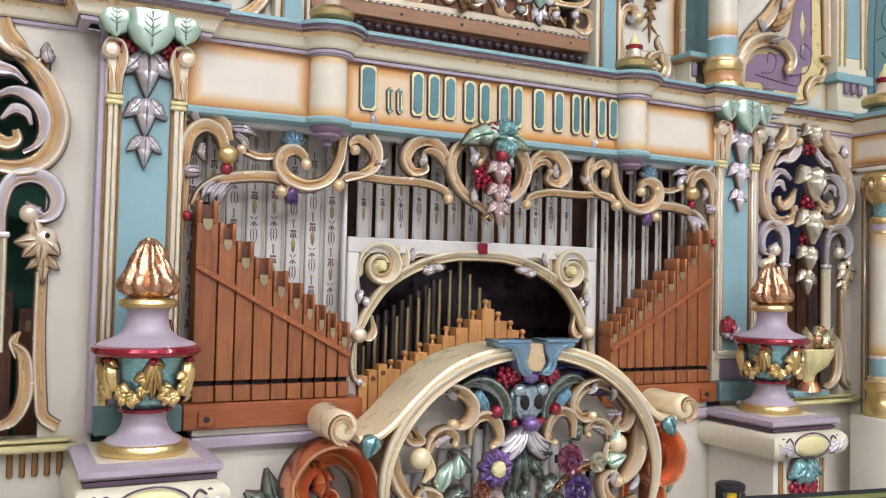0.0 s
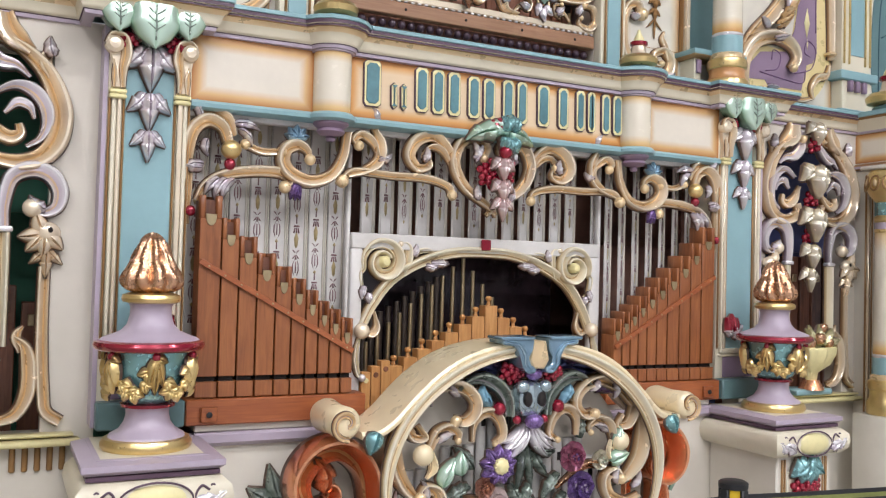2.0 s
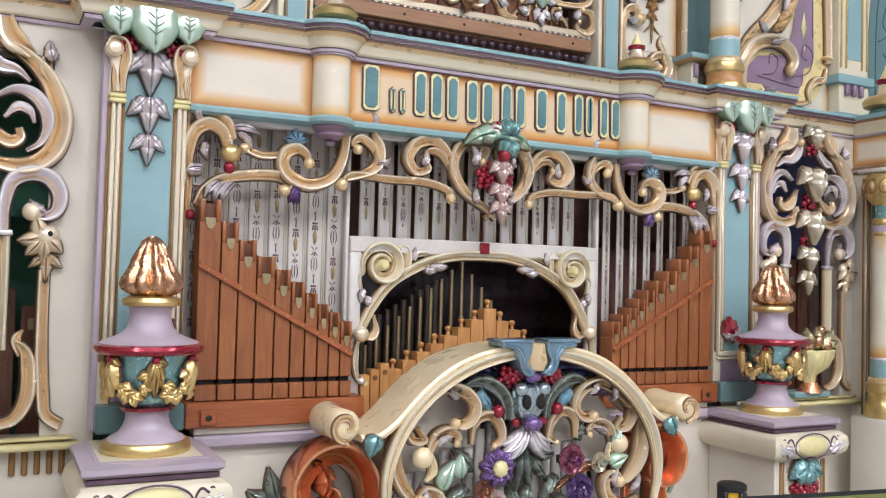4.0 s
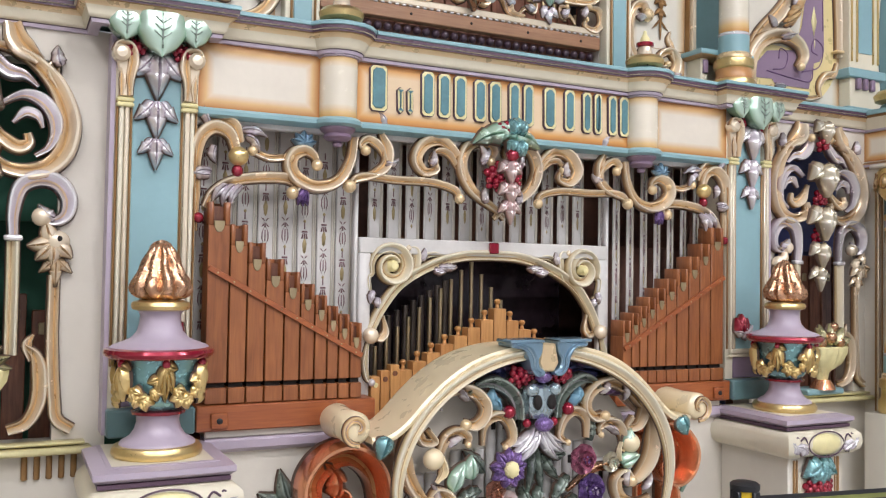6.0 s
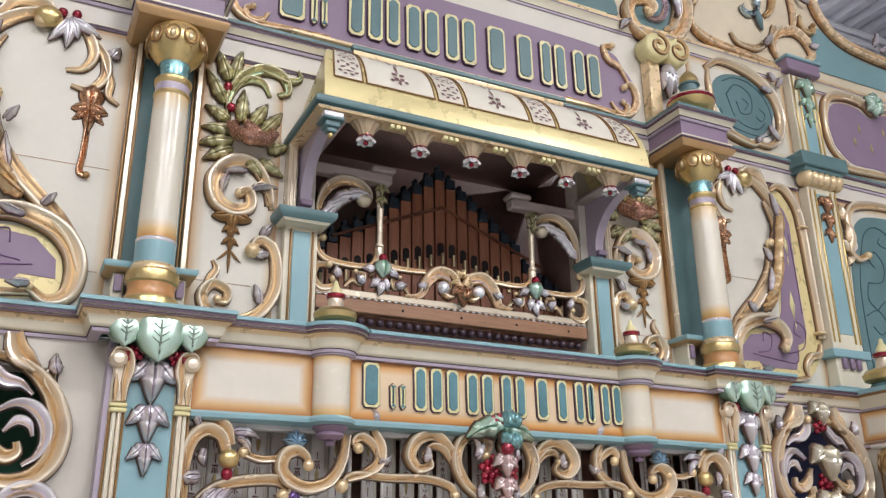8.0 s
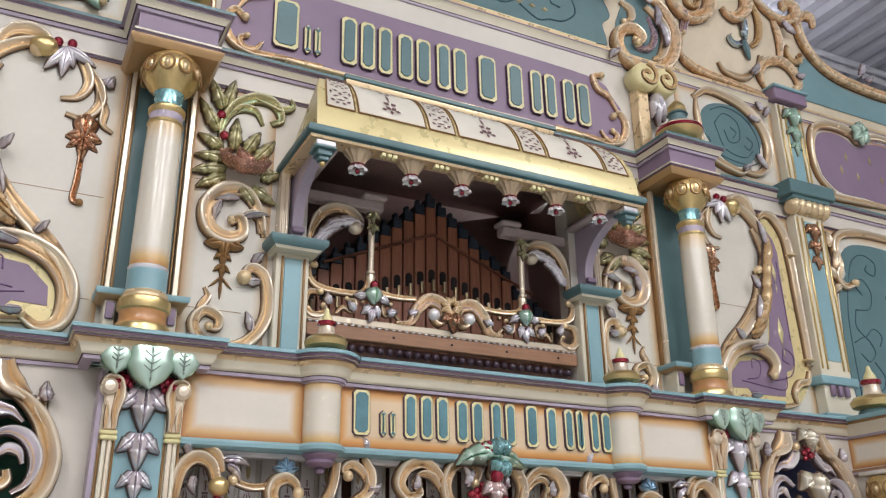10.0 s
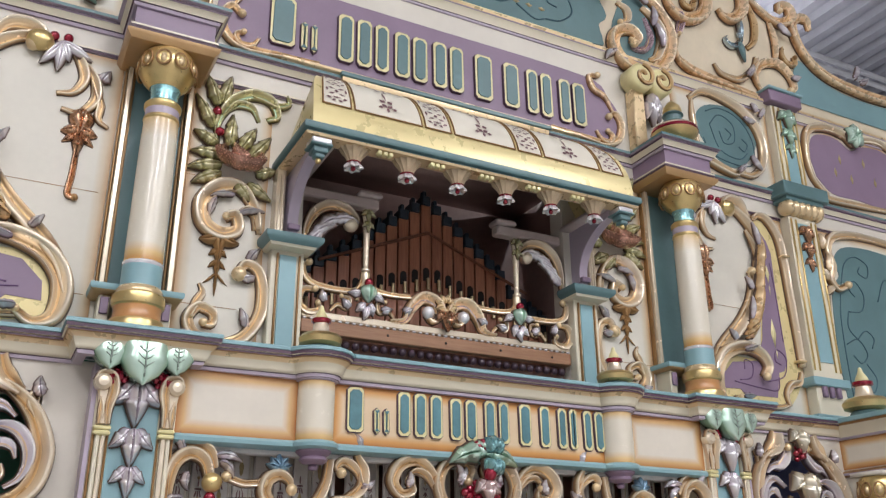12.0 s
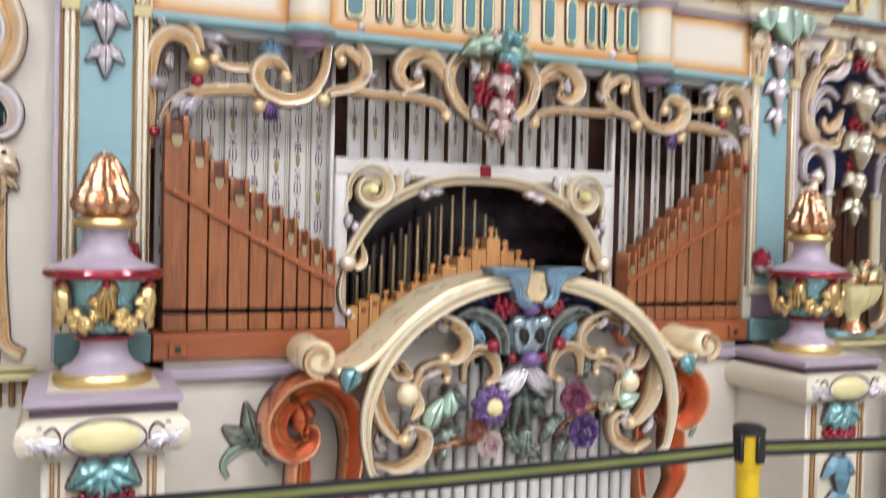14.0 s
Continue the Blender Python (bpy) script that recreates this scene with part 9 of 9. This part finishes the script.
    sh = Shape()
    for x, z, a, ln in ((1.05, 4.47, 200, 0.09), (1.40, 4.60, 80, 0.14), (1.34, 4.72, 60, 0.12), (1.31, 4.86, 120, 0.09), (1.00, 4.80, 60, 0.08), (2.44, 4.70, -20, 0.07), (2.40, 5.08, -60, 0.10), (2.05, 4.60, 30, 0.09), (3.05, 4.86, 40, 0.10), (3.10, 4.84, 10, 0.09)):
        leaf(sh, x, z, y - 0.035, a, ln * 1.2, 0.018, 0.030, 2, 50, 0, s, 10)
    parts("silver_leaf", sh, SILVER, k)
    sh = Shape()
    leaf(sh, 2.068, 5.040, y - 0.01, -90, 0.19, 0.017, 0.030, 0, 0, 0, s, 10)
    sh.ball(s * 2.062, y - 0.02, 4.905, 0.026, 0.022, 0.026, 12)
    scroll(sh, [(2.075, 4.875), (2.030, 4.825), (1.975, 4.805), (1.940, 4.830), (1.955, 4.860)], 0.018, y, 0.035, 0.7, 0.7, s)
    parts("tulip_stem", sh, [PALESTEEL, SILVER], k)
    sh = Shape()
    leaf(sh, 2.050, 4.850, y - 0.01, -84, 0.14, 0.018, 0.025, 0, 10, 0, s, 10)
    parts("tulip_leaf", sh, DTEAL, k)
    # moulded sweep along the top edge
    sh = Shape()
    scroll(sh, [(2.555, 5.16), (2.560, 5.08), (2.600, 4.970), (2.690, 4.872), (2.830, 4.812), (3.05, 4.785), (3.26, 4.780), (3.50, 4.800), (3.88, 4.855)], 0.036, y, 0.05, 1.0, 1.0, s)
    part("crest_moulding", sh, [PEACH, HONEY], k)
    sh = Shape()
    out = smooth_line([(2.42, 4.56), (2.48, 4.68), (2.54, 4.84), (2.60, 4.88), (2.72, 4.80), (2.92, 4.745), (3.20, 4.73), (3.60, 4.74), (3.60, 4.56)], 4)
    sh.slab([(s * q.x, q.y) for q in out], y - 0.004, y)
    part("crest_field", sh, CRESTTEAL, k)
    sh = Shape()
    out = smooth_line([(1.04, 4.50), (1.10, 4.44), (1.28, 4.48), (1.42, 4.60), (1.45, 4.74), (1.38, 4.86), (1.26, 4.93), (1.15, 4.85), (1.08, 4.70)], 4)
    sh.slab([(s * q.x, q.y) for q in out], y - 0.004, y)
    part("crest_oval", sh, DTEAL, k)
    crown_finial(s * 1.28, 0.10, 3.860)


for s in (-1, 1):
    inner_bay(s)
    outer_bay(s)
    top_bay(s)

# ---- upper sign and the painted panel over it ----
upper = thing("upper_sign", (0, 0.27, 3.9), "mauve upper sign with raised teal and lemon letter-size bars", "sign")
sh = Shape()
out = smooth_line([(-1.08, 3.93), (-1.0, 3.905), (-0.8, 3.90), (0.0, 3.90), (0.8, 3.90), (0.96, 3.905), (1.06, 3.95), (1.07, 4.08), (1.00, 4.18), (0.92, 4.26), (0.6, 4.28), (0.0, 4.28), (-0.6, 4.28), (-0.95, 4.28), (-1.07, 4.20), (-1.09, 4.05)], 3)
sh.slab([(p.x, p.y) for p in out], BACK - 0.006, BACK)
part("board", sh, MAUVE, upper)
bars(upper, [(-0.862, -0.740, 1.0), (-0.720, -0.682, 0.60), (-0.672, -0.636, 0.60), (-0.545, -0.462, 1.0), (-0.452, -0.372, 1.0), (-0.362, -0.285, 1.0), (-0.262, -0.178, 0.97), (-0.168, -0.085, 0.97),
             (-0.060, 0.020, 1.0), (0.030, 0.112, 1.0), (0.170, 0.275, 1.0), (0.335, 0.430, 1.0), (0.470, 0.545, 1.0), (0.555, 0.630, 1.0), (0.668, 0.745, 1.0), (0.755, 0.840, 1.0)], 3.945, 4.200, BACK - 0.006, 1.4)
for s in (-1, 1):
    sh = Shape()
    scroll(sh, [(0.62, 3.905), (0.80, 3.895), (0.95, 3.885), (1.04, 3.93), (1.065, 4.02), (1.03, 4.08), (0.985, 4.05)], 0.018, BACK - 0.004, 0.03, 0.6, 0.8, s, 0, 0.02)
    scroll(sh, [(1.02, 4.09), (0.97, 4.17), (0.90, 4.20), (0.88, 4.27), (0.93, 4.29)], 0.016, BACK - 0.004, 0.03, 0.6, 0.8, s, 0, 0.018)
    scroll(sh, [(0.90, 3.95), (0.93, 3.905), (0.98, 3.90), (1.00, 3.94), (0.97, 3.96)], 0.013, BACK - 0.008, 0.025, 0.6, 0.8, s, 0, 0.014)
    parts("gilt_curl", sh, [PEACH, HONEY], upper)
sh = Shape()
sh.box(-0.80, 0.80, BACK - 0.026, BACK, 3.880, 3.900, 0.005)
part("gilt_sill", sh, HONEY, upper)
sh = Shape()
sh.mitred([(-0.02, 4.392), (0.008, 4.394), (0.010, 4.404), (0.014, 4.406), (0.020, 4.430), (0.034, 4.446), (0.040, 4.450), (0.040, 4.468), (0.026, 4.476), (-0.02, 4.478)], [(-3.9, BACK), (3.9, BACK)], [0, 0, 1, 2, 2, 0, 3, 3, 3])
case("crest_cornice", sh, [LILAC, PLUM, IVORY, HONEY])
top = thing("painted_panel", (0, 0.27, 4.45), "deep teal painted panel with gilt flower and dark scroll lines", "painted panel")
sh = Shape()
out = smooth_line([(-0.95, 4.50), (0.0, 4.49), (0.90, 4.50), (1.00, 4.54), (0.98, 4.64), (1.04, 4.72), (0.96, 4.86), (0.80, 5.00), (0.5, 5.15), (0.0, 5.20), (-0.5, 5.15), (-0.80, 5.00), (-0.96, 4.86), (-1.04, 4.72), (-0.98, 4.64), (-1.00, 4.54)], 3)
sh.slab([(p.x, p.y) for p in out], BACK - 0.006, BACK)
part("board", sh, DTEAL, top)
sh = Shape()
sh.box(-0.95, 0.92, BACK - 0.02, BACK, 4.476, 4.496, 0.005)
part("gilt_sill", sh, LEMON, top)
sh = Shape()
for s in (-1, 1):
    for pts in ([(0.62, 4.56), (0.72, 4.58), (0.80, 4.66), (0.76, 4.76), (0.66, 4.76), (0.64, 4.68), (0.70, 4.66)], [(0.20, 4.60), (0.34, 4.58), (0.44, 4.66), (0.40, 4.78), (0.28, 4.78), (0.26, 4.68), (0.34, 4.68)], [(0.44, 4.60), (0.55, 4.54), (0.62, 4.56)]):
        sh.tube([(s * p.x, BACK - 0.0065, p.y) for p in smooth_line(pts, 6)], 0.0055, 5)
parts("painted_line", sh, PAINTLINE, top)
sh = Shape()
petals(sh, 0.0, 4.60, BACK - 0.006, 9, 0.01, 0.10, 0.016, 0.004)
for x in (0.36, 0.44, 0.52, 0.60, -0.36, -0.44, -0.52, -0.60):
    sh.slab([(x - 0.022, 4.615), (x, 4.628), (x + 0.022, 4.615), (x, 4.602)], BACK - 0.0078, BACK - 0.0062)
parts("gilt_petal", sh, OCHRE, top)
